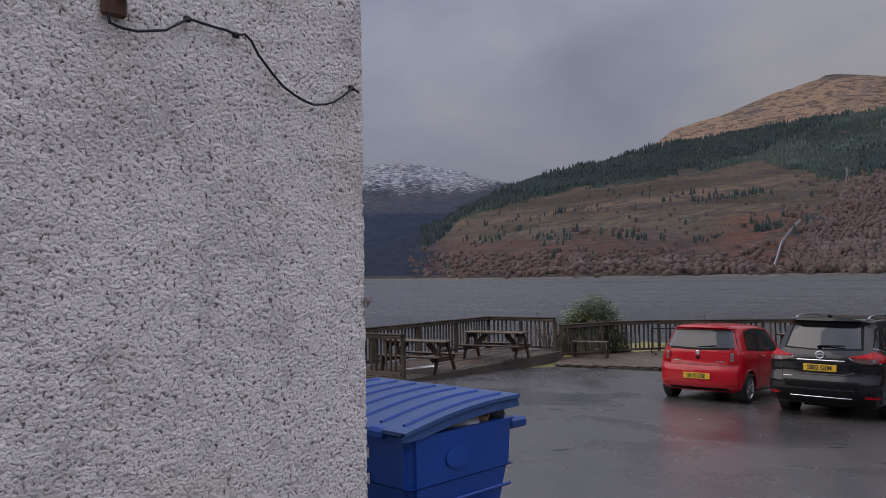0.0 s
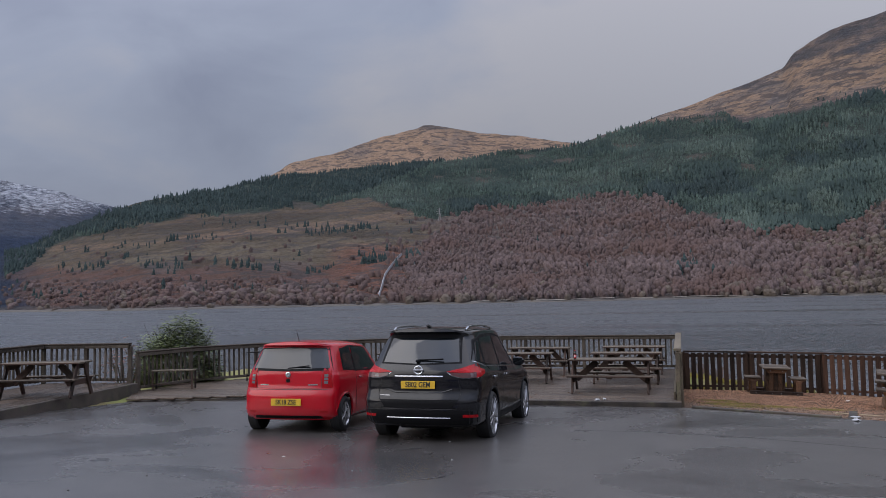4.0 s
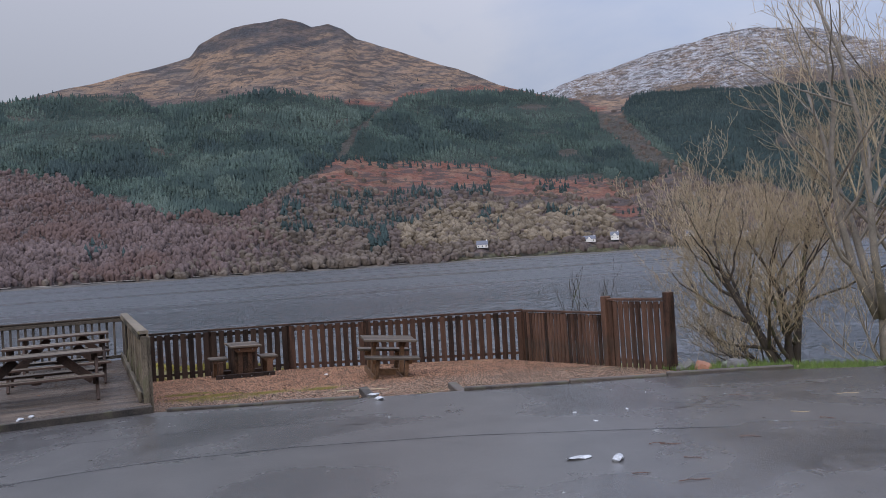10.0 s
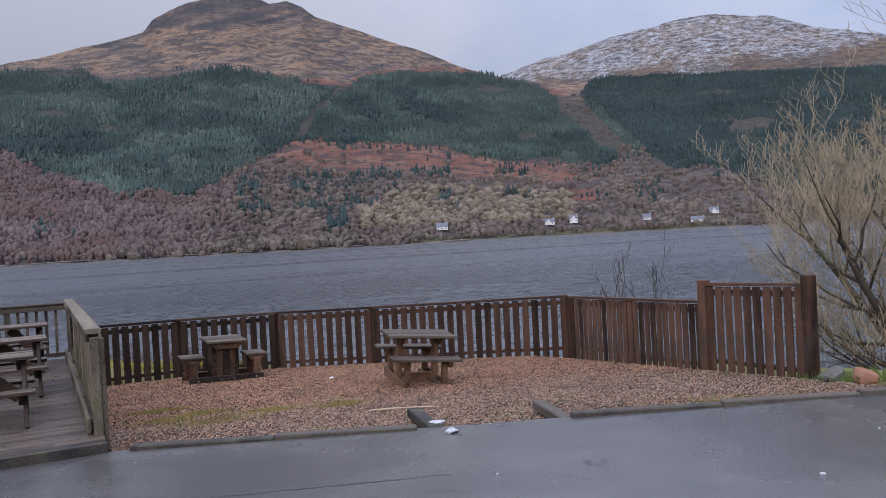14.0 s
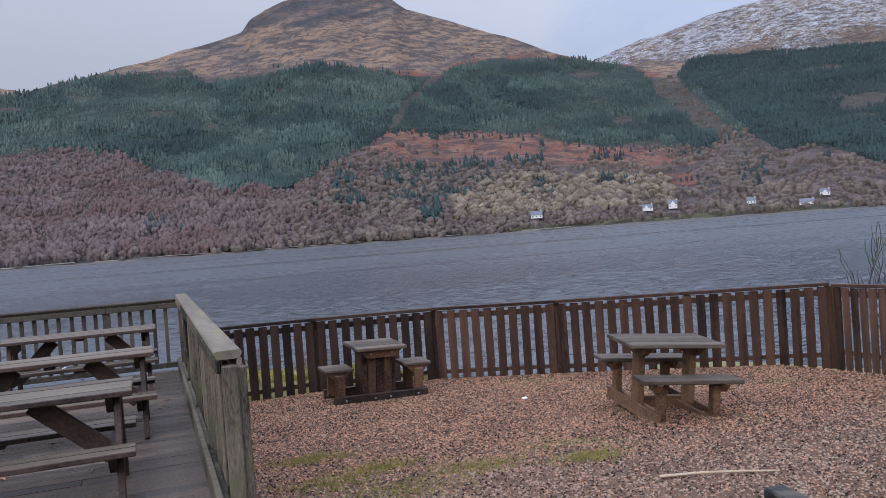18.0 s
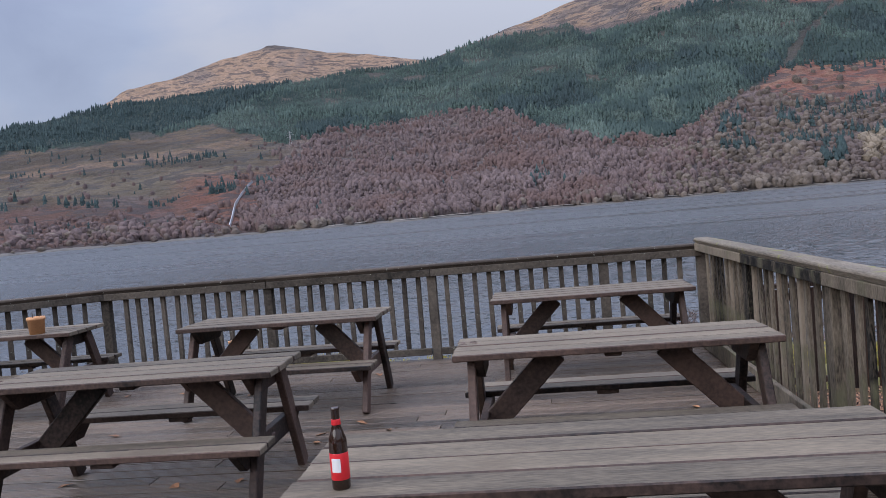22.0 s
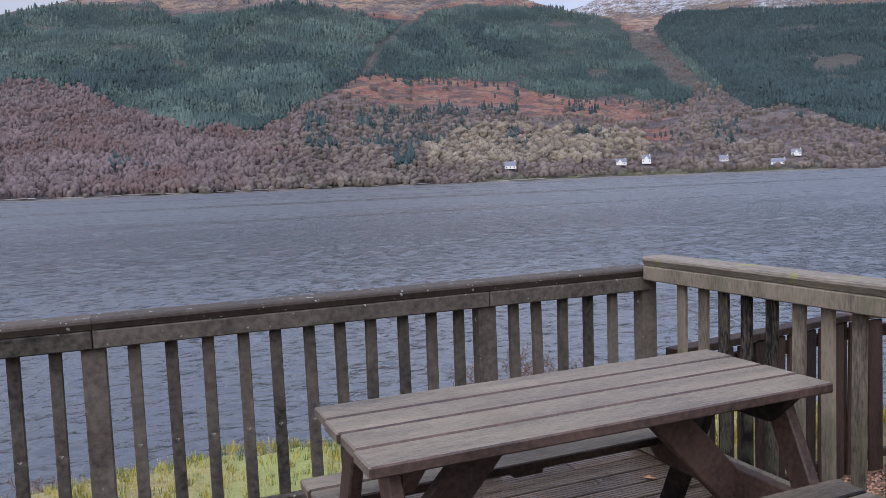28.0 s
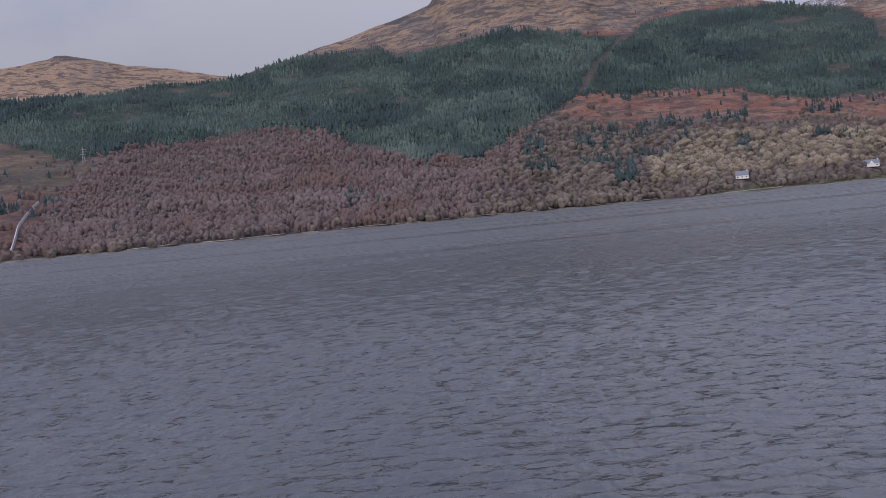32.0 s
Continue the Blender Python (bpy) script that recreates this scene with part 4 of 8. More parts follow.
# ---- far woods ----
def conifer_shape():
    """A spruce far off: two ragged tiers."""
    v, f = [], []
    for tier, (zb, zt, rb, n) in enumerate(((0.0, 0.70, 0.245, 5), (0.42, 1.0, 0.18, 4))):
        apex = len(v)
        v.append((0, 0, zt))
        for k in range(n):
            a = 2 * math.pi * k / n + tier * 0.7
            q = 1 + 0.28 * math.sin(k * 2.4 + tier)
            v.append((rb * q * math.cos(a), rb * q * math.sin(a), zb + 0.05 * math.sin(k * 3.1 + tier)))
        for k in range(n):
            f.append((apex, apex + 1 + k, apex + 1 + (k + 1) % n))
    return v, f


def bare_shape(seed, spread, blades=16, base=0.12):
    """A bare crown far off: many thin upright slivers round a stem."""
    r = random.Random(seed)
    v, f = [], []
    for k in range(blades):
        a, q = r.uniform(0, 6.283), spread * math.sqrt(r.random())
        h = base + (1 - base) * (0.45 + 0.55 * r.random()) * (1 - 0.45 * (q / spread) ** 2)
        w = r.uniform(0.02, 0.05)
        d = r.uniform(0, 6.283)
        i = len(v)
        v += [(0.35 * q * math.cos(a), 0.35 * q * math.sin(a), base * r.uniform(0, 2.2)), (q * math.cos(a) + w * math.cos(d), q * math.sin(a) + w * math.sin(d), h * 0.78),
              (q * math.cos(a) * 1.02, q * math.sin(a) * 1.02, h), (q * math.cos(a) - w * math.cos(d), q * math.sin(a) - w * math.sin(d), h * 0.62)]
        f += [(i, i + 1, i + 2), (i, i + 2, i + 3)]
    return v, f


def crown_shape(seed, sprays, rx=0.42, upright=0.4, width=0.07, low=0.06):
    """A bare crown far off: a soft rounded mass of fine branches with a feathered edge of twigs."""
    r = random.Random(seed)
    v, f = [(0.02, 0, 0.95)], []
    n = 6
    rows = ((0.50, 0.86), (0.86, 0.64), (0.92, 0.40), (0.45, low))
    for j, (t, h) in enumerate(rows):
        for k in range(n):
            a = 2 * math.pi * (k + 0.5 * (j % 2)) / n
            q = r.uniform(0.68, 1.18)
            v.append((rx * q * t * math.cos(a), rx * q * t * math.sin(a), h + r.uniform(-0.08, 0.08)))
    for k in range(n):
        f.append((0, 1 + k, 1 + (k + 1) % n))
        for j in range(len(rows) - 1):
            a, b_ = 1 + j * n + k, 1 + j * n + (k + 1) % n
            f += [(a, a + n, b_), (b_, a + n, b_ + n)]
    for k in range(sprays):
        t = math.acos(1 - 1.15 * (k + r.random()) / sprays)
        a = k * 2.39996 + r.uniform(-0.4, 0.4)
        q = r.uniform(0.98, 1.16)
        tip = Vector((rx * q * math.sin(t) * math.cos(a), rx * q * math.sin(t) * math.sin(a), 0.52 + 0.46 * q * math.cos(t)))
        root = Vector((tip.x * (0.5 + 0.4 * upright), tip.y * (0.5 + 0.4 * upright), max(low, tip.z - r.uniform(0.16, 0.26) * (0.7 + upright))))
        e1 = (tip - root).cross(Vector((r.uniform(-1, 1), r.uniform(-1, 1), r.uniform(-0.4, 0.4)))).normalized()
        w = width * r.uniform(0.6, 1.1)
        i = len(v)
        v += [tuple(root.lerp(tip, 0.4) - e1 * w), tuple(root.lerp(tip, 0.4) + e1 * w), tuple(tip), tuple(root)]
        f += [(i, i + 1, i + 2), (i + 1, i, i + 3)]
    return v, f


HOUSES = (27.4, 35.1, 36.9, 42.0, 45.4, 46.5)


def by_house(az, el):
    """Open ground round the houses and along the shore road."""
    out = (az > 25.5) & (az < 48) & (el < 0.02)
    out = out | ((np.abs(az - np.interp(el, [0.2, 1.15, 2.1, 3.3], [-21.8, -21.45, -20.95, -19.9])) < 0.22) & (el < 3.3))
    for h in HOUSES:
        out = out | ((np.abs(az - h) < 0.5) & (el < 0.66) & (el > 0.08))
    return out


def plant(name, shape, count, az_range, el_range, keep, height, width, material, label, seed):
    r = np.random.RandomState(seed)
    az = r.uniform(*az_range, count)
    el = r.uniform(*el_range, count)
    ok = keep(az, el, r) & ~by_house(az, el)
    az, el = az[ok], el[ok]
    s = s_for(az, el)
    x, y, z, _ = hill_at(az, s)
    stand = wobble(az * 0.75, (el + 0.10 * az) * 4.2, 151, 4)
    h = r.uniform(*height, len(az)) * (1 + (0.30 if "conifer" in name else 0.2) * np.tanh(stand * 5))
    w = h * r.uniform(*width, len(az))
    h = h * r.uniform(0.8, 1.25, len(az))
    return scatter(name, shape, np.stack([x, y, z - (0.05 if "conifer" in name else 0.24) * h], 1), np.stack([w, w, h], 1), r.uniform(0, 6.28, len(az)), material, label, "woodland", True)


def in_conifers(az, el):
    nf = wobble(az * 3.1, el * 6.0, 22)
    lo, hi = con_lo(az), curve(az, CON_HI)
    gap = clearing(az, el)
    return (el > lo + 0.1 * nf) & (el < hi - 0.15 + 0.2 * nf) & ~gap


def conifer_kind(az, el):
    """0: mid-green spruce, 1: young paler spruce, 2: old dark spruce."""
    w = wobble(az * 0.42, (el + 0.06 * az) * 1.5, 77, 3) + 0.25 * wobble(az * 2.0, el * 4.0, 78)
    out = np.where(w > 0.16, 1, 0)
    out = np.where(w < -0.52, 2, out)
    out = np.where((az < -16) & (el > curve(az, BELT_LO) + 0.05), 2, out)
    return np.where((az > 37.5) & (el > np.interp(az, [37.5, 43, 53], [10.2, 4.3, 1.4])), 2, out)


for kind, name, material, tall, label in ((0, "conifer_plantation", "conifer", (8.5, 12.5), "dark green conifer plantation covering the hillside"),
                                          (1, "young_conifer_plantation", "conifer_young", (7.5, 10.5), "paler young conifer plantation on the hillside"),
                                          (2, "old_conifer_plantation", "conifer_dark", (10, 14.5), "tall dark conifer plantation on the hillside")):
    plant(name, conifer_shape(), 112000, (-46, 58), (0.6, 12.8), lambda az, el, r: in_conifers(az, el) & (conifer_kind(az, el) == kind), tall, (0.85, 1.15), M[material], label, 51 + 200 * kind)


def mixed_wood(az, el, r):
    """Dark conifers standing among the bare woods."""
    nz = wobble(az * 1.3, el * 2.4, 63)
    a = (az > 13) & (az < 24.5) & (el > 2.4) & (el < 5.0) & (nz > -0.15) & (r.random_sample(len(az)) < 0.75)
    b_ = (((az - 19.8) / 0.8) ** 2 + ((el - 1.7) / 1.0) ** 2 < 1) | (((az - 0.5) / 0.7) ** 2 + ((el - 1.6) / 0.5) ** 2 < 1)
    c = (az > 24) & (az < 47) & (el > 1.6) & (el < curve(az, CON_LO)) & (nz > 0.5)
    d = (az > 16) & (az < 40) & (np.abs(el - curve(az, CON_LO) + 0.25) < 0.3) & (r.random_sample(len(az)) < 0.35)
    return a | b_ | c | d


plant("conifers_in_bare_wood", conifer_shape(), 6500, (-2, 48), (0.4, 7.8), mixed_wood, (8, 13), (0.85, 1.2), M["conifer_dark"], "dark conifers among the bare broadleaf wood", 60)
plant("scattered_conifers", conifer_shape(), 1500, (-46, 14), (0.6, 6.8), lambda az, el, r: (wobble(az * 1.1, el * 2.2, 43) > 0.30) & (el < con_lo(az)) & (r.random_sample(len(az)) < 0.6 * (az < -18) + 0.12), (6, 11), (0.9, 1.3), M["conifer_dark"], "scattered conifers on the felled slope", 52)
plant("shelter_belt_conifers", conifer_shape(), 2600, (-43, -18), (1.6, 6.6), lambda az, el, r: ((np.abs(el - np.interp(az, [-42, -39, -36, -33, -27, -20], [2.5, 2.8, 2.7, 2.6, 2.2, 3.2])) < 0.22) & (wobble(az * 1.5, el, 62) > -0.1)) | ((np.abs(el - np.interp(az, [-38, -34.7, -30, -24, -19], [3.9, 4.55, 4.75, 5.05, 5.6])) < 0.16) & (wobble(az * 1.2, el, 66) > 0.0)), (6, 11), (0.9, 1.2), M["conifer_dark"], "rows of dark spruce along the felled slope", 59)


def bare_zone(az, el, r):
    nz = wobble(az * 0.8, el * 1.6, 21)
    pick = r.random_sample(len(az))
    cut = np.interp(el, [4.4, 5.3, 7.0, 8.8, 10.6], [41.2, 40.6, 38.9, 37.2, 36.6])
    inside = ((el < con_lo(az) + 0.1) & (el > -0.15)) | ((np.abs(az - cut) < 0.9) & (el > 4) & (el < 9.6))
    felled = (az < -19.3 + 1.1 * np.clip(el - 3, 0, 3) + 0.7 * nz) & (el > 1.5 + 0.4 * nz)
    brack = (az > 15.5) & (az < 36.5) & (el > curve(az, BRACKEN_LO) + 0.45 * nz)
    red = ((az - 37.0) / 1.5) ** 2 + ((el - 2.5) / 0.6) ** 2 < 1
    return inside & ~(felled & (pick > 0.07)) & ~(brack & (pick > 0.12)) & ~red & ~((az > 16) & (el > 2.2) & (wobble(az * 0.9, el * 2.4, 49) > 0.55))


def lean_right(az, el, r, a, w):
    return r.random_sample(len(az)) < smooth((az - a + 3 * wobble(az, el * 2, 65)) / w)


plant("bare_larch_wood", crown_shape(1, 10, 0.30, 0.8, 0.05), 12500, (-21, 26), (-0.1, 7.2), lambda az, el, r: bare_zone(az, el, r) & ~lean_right(az, el, r, 6, 9), (7, 10.5), (0.9, 1.3), M["larch"], "purple-brown bare larch wood on the lower slope", 53)
plant("bare_birch_wood", crown_shape(2, 13, 0.42, 0.6, 0.05), 1900, (-47, -17), (-0.1, 4.6), bare_zone, (5, 9), (0.9, 1.4), M["larch"], "bare birch scrub along the shore", 54)
plant("bare_broadleaf_wood", crown_shape(3, 15, 0.46, 0.35, 0.05), 6800, (2, 60), (-0.05, 9.6), lambda az, el, r: bare_zone(az, el, r) & lean_right(az, el, r, 6, 9), (6, 10), (0.85, 1.35), M["bareolive"], "olive-grey bare broadleaf wood above the far shore", 55)
plant("large_pale_trees", crown_shape(7, 20, 0.50, 0.3, 0.045), 520, (21.5, 37), (0.9, 3.8), lambda az, el, r: el < np.interp(az, [21.5, 24, 28, 37], [2.4, 3.4, 3.7, 2.8]), (10, 14.5), (0.95, 1.35), M["palecrown"], "large pale rounded bare trees above the far shore", 61)
plant("shore_trees", crown_shape(4, 15, 0.46, 0.35, 0.05), 1500, (-46, 56), (-0.28, 0.75), lambda az, el, r: r.random_sample(len(az)) < np.where(az > 2, 0.6, 0.25), (4.5, 9), (0.9, 1.5), M["bareolive"], "bare trees lining the far shore road", 56)
plant("moor_conifers", conifer_shape(), 380, (-6, 38), (11, 14.5), lambda az, el, r: (el > curve(az, CON_HI)) & (el < curve(az, CON_HI) + 1.3 * r.random_sample(len(az)) ** 2), (3.5, 8), (0.9, 1.3), M["conifer_dark"], "lone conifers at the edge of the moor", 57)
plant("hillside_scrub", bare_shape(6, 0.7, 8, 0.02), 9000, (-48, 40), (0.6, 7.4), lambda az, el, r: (wobble(az * 1.6, el * 4.0, 61) > 0.25) & (el < curve(az, CON_LO) + 0.3), (1.4, 3.0), (1.3, 2.4), M["bush"], "low brown scrub on felled ground and bracken slopes", 58)

# a pale strand and stony edge along the far waterline
v, f = [], []
for i, a in enumerate(np.arange(-60, 62, 0.4)):
    r_ = float(shore_r(np.array(a))) - 4
    for dr, dz in ((-3, -0.6), (0, 0.7), (5, 1.5 + 0.5 * math.sin(a * 1.7)), (16, 2.4)):
        v.append(((r_ + dr) * math.sin(radians(a)), (r_ + dr) * math.cos(radians(a)), WATER + dz))
    if i:
        for k in range(3):
            f.append((4 * i - 4 + k, 4 * i + k, 4 * i + k + 1, 4 * i - 3 + k))
tagged(new("backdrop_strand", mesh_of("backdrop_strand", v, f, M["strand"])), "stony strand and pale verge along the far shore", "shore", kind="structure")

# the shore road shows as a thin pale line above the strand
v, f = [], []
for i, a in enumerate(np.arange(-15, 30, 0.4)):
    r_ = float(shore_r(np.array(a))) - 4
    lift = 1.0 + 0.35 * math.sin(a * 0.9)
    for dr, dz in ((4.5, lift), (8.0, lift + 0.5)):
        v.append(((r_ + dr) * math.sin(radians(a)), (r_ + dr) * math.cos(radians(a)), WATER + 1.2 + dz))
    if i and math.sin(a * 1.9) + math.sin(a * 0.7) > -0.7:
        f.append((2 * i - 2, 2 * i, 2 * i + 1, 2 * i - 1))
tagged(new("backdrop_shore_road", mesh_of("backdrop_shore_road", v, f, M["verge"])), "thin pale road along the far shore", "road", kind="structure")

# a waterfall stream down the slope
v, f = [], []
path = ((-21.8, 0.2), (-21.6, 0.7), (-21.45, 1.15), (-21.25, 1.7), (-20.95, 2.1), (-20.6, 2.55), (-20.2, 3.0), (-19.9, 3.3))
for i, (a, e) in enumerate(path):
    x, y, z, _ = hill_at(np.array(a), s_for(np.array(a), np.array(e)))
    w = (0.55, 0.3, 0.5, 0.3, 0.2, 0.12, 0.25, 0.12)[i]
    v += [(float(x) - w, float(y), float(z) + 3.5), (float(x) + w, float(y), float(z) + 3.5), (float(x) + w, float(y) + 2, float(z) - 3)]
    if i:
        f += [(3 * i - 3, 3 * i - 2, 3 * i + 1, 3 * i), (3 * i - 2, 3 * i - 1, 3 * i + 2, 3 * i + 1)]
tagged(new("hill_stream", mesh_of("hill_stream", v, f, M["foam"])), "thin white stream tumbling down the far hillside", "stream")

# a pylon on the hill
x, y, z, _ = hill_at(np.array(-17.0), s_for(np.array(-17.0), np.array(5.75)))
py = thing("pylon", pose(float(x), float(y), float(z)) @ Matrix.Scale(0.75, 4), "pale steel lattice pylon on the far hillside", "pylon")
for sx in (-1, 1):
    for sy in (-1, 1):
        bm = bmesh.new()
        tube(bm, [(sx * 3.2, sy * 3.2, 0), (sx * 1.0, sy * 1.0, 20), (sx * 0.4, sy * 0.4, 34)], [0.35, 0.28, 0.2], 4)
        part("leg", bm, M["metalgrey"], py)
for z0, w in ((20, 7), (25, 9), (30, 6)):
    part("cross_arm", boxed((w * 2, 0.6, 0.6), (0, 0, z0), 0.0), M["metalgrey"], py)

# houses by the far shore
def cottage(az, el, size, yaw, label, gables=1):
    x, y, z, _ = hill_at(np.array(az), s_for(np.array(az), np.array(el)))
    h = thing("cottage", pose(float(x), float(y), float(z) + 0.5, 0, 0, yaw), label, "house", "houses on the far shore")
    L, W, H = size
    part("wall", boxed((L, W, H), (0, 0, H / 2), 0.0), M["whitewash"], h)
    bm = bmesh.new()
    for s_ in (-1, 1):
        a, b_, c, d = [bm.verts.new(p) for p in ((s_ * (L / 2 + 0.3), -W / 2 - 0.4, H), (s_ * (L / 2 + 0.3), W / 2 + 0.4, H), (s_ * (L / 2 + 0.3), 0, H + W * 0.62), (0, 0, H))]
        bm.faces.new((a, b_, c))
    vs = [v for v in bm.verts if v.co.x != 0]
    bm.faces.new((vs[0], vs[2], vs[5], vs[3]))
    bm.faces.new((vs[1], vs[2], vs[5], vs[4]))
    roof = part("roof", bm, M["slate"], h)
    part("chimney", boxed((0.9, 0.7, 2.0), (L * 0.4, 0, H + W * 0.62), 0.0), M["whitewash"], roof)
    for k in range(3):
        win = part("window", boxed((1.3, 0.1, 1.4), (-L / 3 + k * L / 3, -W / 2 - 0.04, H * 0.55), 0.0), M["darkpane"], h)
        part("pane", boxed((0.5, 0.04, 1.2), (-L / 3 + k * L / 3, -W / 2 - 0.11, H * 0.55), 0.0), M["darkpane"], win)
    if gables > 1:
        bm = bmesh.new()
        p = [bm.verts.new(q) for q in ((-W * 0.35, -W / 2 - 0.3, 0), (W * 0.35, -W / 2 - 0.3, 0), (W * 0.35, -W / 2 - 0.3, H), (0, -W / 2 - 0.3, H + W * 0.45), (-W * 0.35, -W / 2 - 0.3, H))]
        bm.faces.new(p)
        r_ = bmesh.ops.extrude_face_region(bm, geom=bm.faces[:])
        bmesh.ops.translate(bm, vec=(0, W * 0.5, 0), verts=[g for g in r_["geom"] if isinstance(g, bmesh.types.BMVert)])
        part("gable", bm, M["whitewash"], h)
    return h


cottage(27.4, 0.62, (13, 8, 3.6), -28, "slate-roofed house by the far shore")
cottage(35.1, 0.58, (15, 7, 3.6), -34, "long white house by the far shore", 2)
cottage(36.9, 0.62, (10, 8, 5.5), -36, "tall white gabled house by the far shore", 2)
cottage(42.0, 0.55, (10, 7, 3.2), -40, "low pale house by the far shore")
cottage(45.4, 0.22, (16, 7, 3), -44, "long low white house by the far shore")
cottage(46.5, 0.75, (11, 7, 4), -46, "white house among trees on the far shore", 2)

# ---- near ground ----
def ground_z(y):
    d = np.maximum(0.0, -np.asarray(y, float))
    return 0.027 * d + 0.0014 * np.minimum(d, 26) ** 2


def gravel_z(x, y):
    return -0.03 - 0.065 * (3.4 * x + 7.3 * y) / 8.05


def edge_y(x):
    t = [(-60, -9.5), (-16, -8.2), (-13.0, -7.3), (-12.3, -1.0), (-9.6, 0.02), (0.1, 0.02), (7.4, -3.42), (8.6, -4.6), (14, -8), (60, -26)]
    return np.interp(x, [a for a, _ in t], [b for _, b in t])


def strip(name, xs, rows, low, high, zf, material, label, cat):
    """A sheet between two lines over x."""
    xs = np.asarray(xs, float)
    v, f = [], []
    for x in xs:
        for k in range(rows + 1):
            y = low(x) + (high(x) - low(x)) * k / rows
            v.append((x, y, float(zf(x, y))))
    for i in range(len(xs) - 1):
        for k in range(rows):
            a = i * (rows + 1) + k
            f.append((a, a + rows + 1, a + rows + 2, a + 1))
    return tagged(new(name, mesh_of(name, v, f, material, True)), label, cat, kind="structure")


xs_all = sorted(set(list(np.arange(-60, 60.1, 1.5)) + [-16, -13.0, -12.3, -9.6, 0.1, 7.4, 8.6, 14]))
road = strip("road", xs_all, 60, lambda x: -60, lambda x: float(edge_y(x)), lambda x, y: ground_z(y), M["asphalt"], "wet dark asphalt car park with puddles", "car park")


def bank_z(x, y):
    """Ground beyond the asphalt: falls under the deck, the gravel and the grass to the water."""
    e = float(edge_y(x))
    z0 = float(ground_z(e)) - 0.05
    d = y - e
    z = z0 - 0.025 * d - 0.043 * d * float(smooth((x - 2.5) / 2.5)) - 0.02 * d * float(smooth((x - 0.3) / 1.5))
    lim = 9.8 - 1.6 * float(smooth((x - 2.2) / 2.5)) + 0.4 * math.sin(x * 0.8) + 0.25 * math.sin(x * 2.3)
    if y > lim:
        z -= (0.6 + 0.3 * float(smooth((x - 1) / 2))) * (y - lim) ** 1.2
    if 0.0 < x < 8.1 and y < 8.2:
        z -= 0.3
    if x > 9.2:
        z -= 0.10 * (x - 9.2) ** 1.3
    if x < -15.5:
        z -= 0.25 * (-15.5 - x)
    return max(z, WATER - 1.5) + 0.02 * math.sin(x * 5 + y * 3)


strip("ground", sorted(set(list(np.arange(-60, 60.1, 0.5)) + [-16, -13, -12.3, -9.6, 0.1, 7.4, 8.6])), 34, lambda x: float(edge_y(x)) - 0.02, lambda x: 16.0, bank_z, M["soil"], "rough grassy bank falling to the loch", "bank")

# a long tar seam and a hairline crack across the asphalt
def seam(name, pts, w, label, seed):
    r = random.Random(seed)
    bm = bmesh.new()
    prev = None
    line = smooth_path(pts, 14)
    for x, y in line:
        y += r.uniform(-0.012, 0.012)
        k = w * r.uniform(0.5, 1.3)
        z = float(ground_z(y)) + 0.003
        cur = (bm.verts.new((x, y - k, z)), bm.verts.new((x, y + k, z)))
        if prev:
            bm.faces.new((prev[0], cur[0], cur[1], prev[1]))
        prev = cur
    part(name, bm, M["ink"], road, label)


def smooth_path(pts, per):
    xs, ys = [p[0] for p in pts], [p[1] for p in pts]
    u = np.linspace(0, len(pts) - 1, per * (len(pts) - 1) + 1)
    return list(zip(np.interp(u, range(len(pts)), xs), np.interp(u, range(len(pts)), ys)))


seam("tar_seam", [(-1.6, -3.80), (-0.9, -3.72), (-0.1, -3.76), (1.14, -4.12), (2.61, -4.86), (3.75, -5.7), (4.6, -6.4)], 0.011, "thin dark tar seam", 1)
seam("crack", [(-9.0, -1.3), (-6.0, -1.05), (-2.5, -1.4), (0.4, -2.2), (2.2, -2.9)], 0.006, "hairline crack", 2)

# gravel patch, a bed with loose stones on it
FENCE = [(0.12, 7.3), (1.9, 7.75), (3.8, 7.7), (5.5, 6.75), (8.76, 4.55), (8.3, 2.35), (8.24, 0.45), (8.25, -1.28)]


def gravel_top(x):
    return float(np.interp(x, [0.05, 1.9, 3.8, 5.5, 8.76], [7.35, 7.8, 7.75, 6.8, 4.6]))


def gravel_low(x):
    return float(edge_y(x)) + 0.03


strip("gravel", np.arange(0.09, 8.3, 0.4), 24, gravel_low, gravel_top, gravel_z, M["gravelbed"], "pinkish brown gravel with moss", "gravel")
r = np.random.RandomState(3)
gx = r.uniform(0.1, 8.2, 125000)
gy = r.uniform(-3.8, 7.7, 125000)
ok = np.array([gravel_low(a) + 0.05 < b < gravel_top(a) - 0.05 for a, b in zip(gx, gy)])
gx, gy = gx[ok], gy[ok]
pebble = ([(1, 0, 0.1), (-0.2, 0.95, 0), (-0.9, -0.1, 0.15), (0.1, -0.9, 0), (0.1, 0.1, 0.75)], [(0, 1, 4), (1, 2, 4), (2, 3, 4), (3, 0, 4)])
grey = r.random_sample(len(gx)) < 0.10 + 0.72 * smooth((2.9 + 0.35 * gx + 0.5 * wobble(gx * 1.2, gy * 1.2, 91) - (gy - edge_y(gx))) / 1.6)
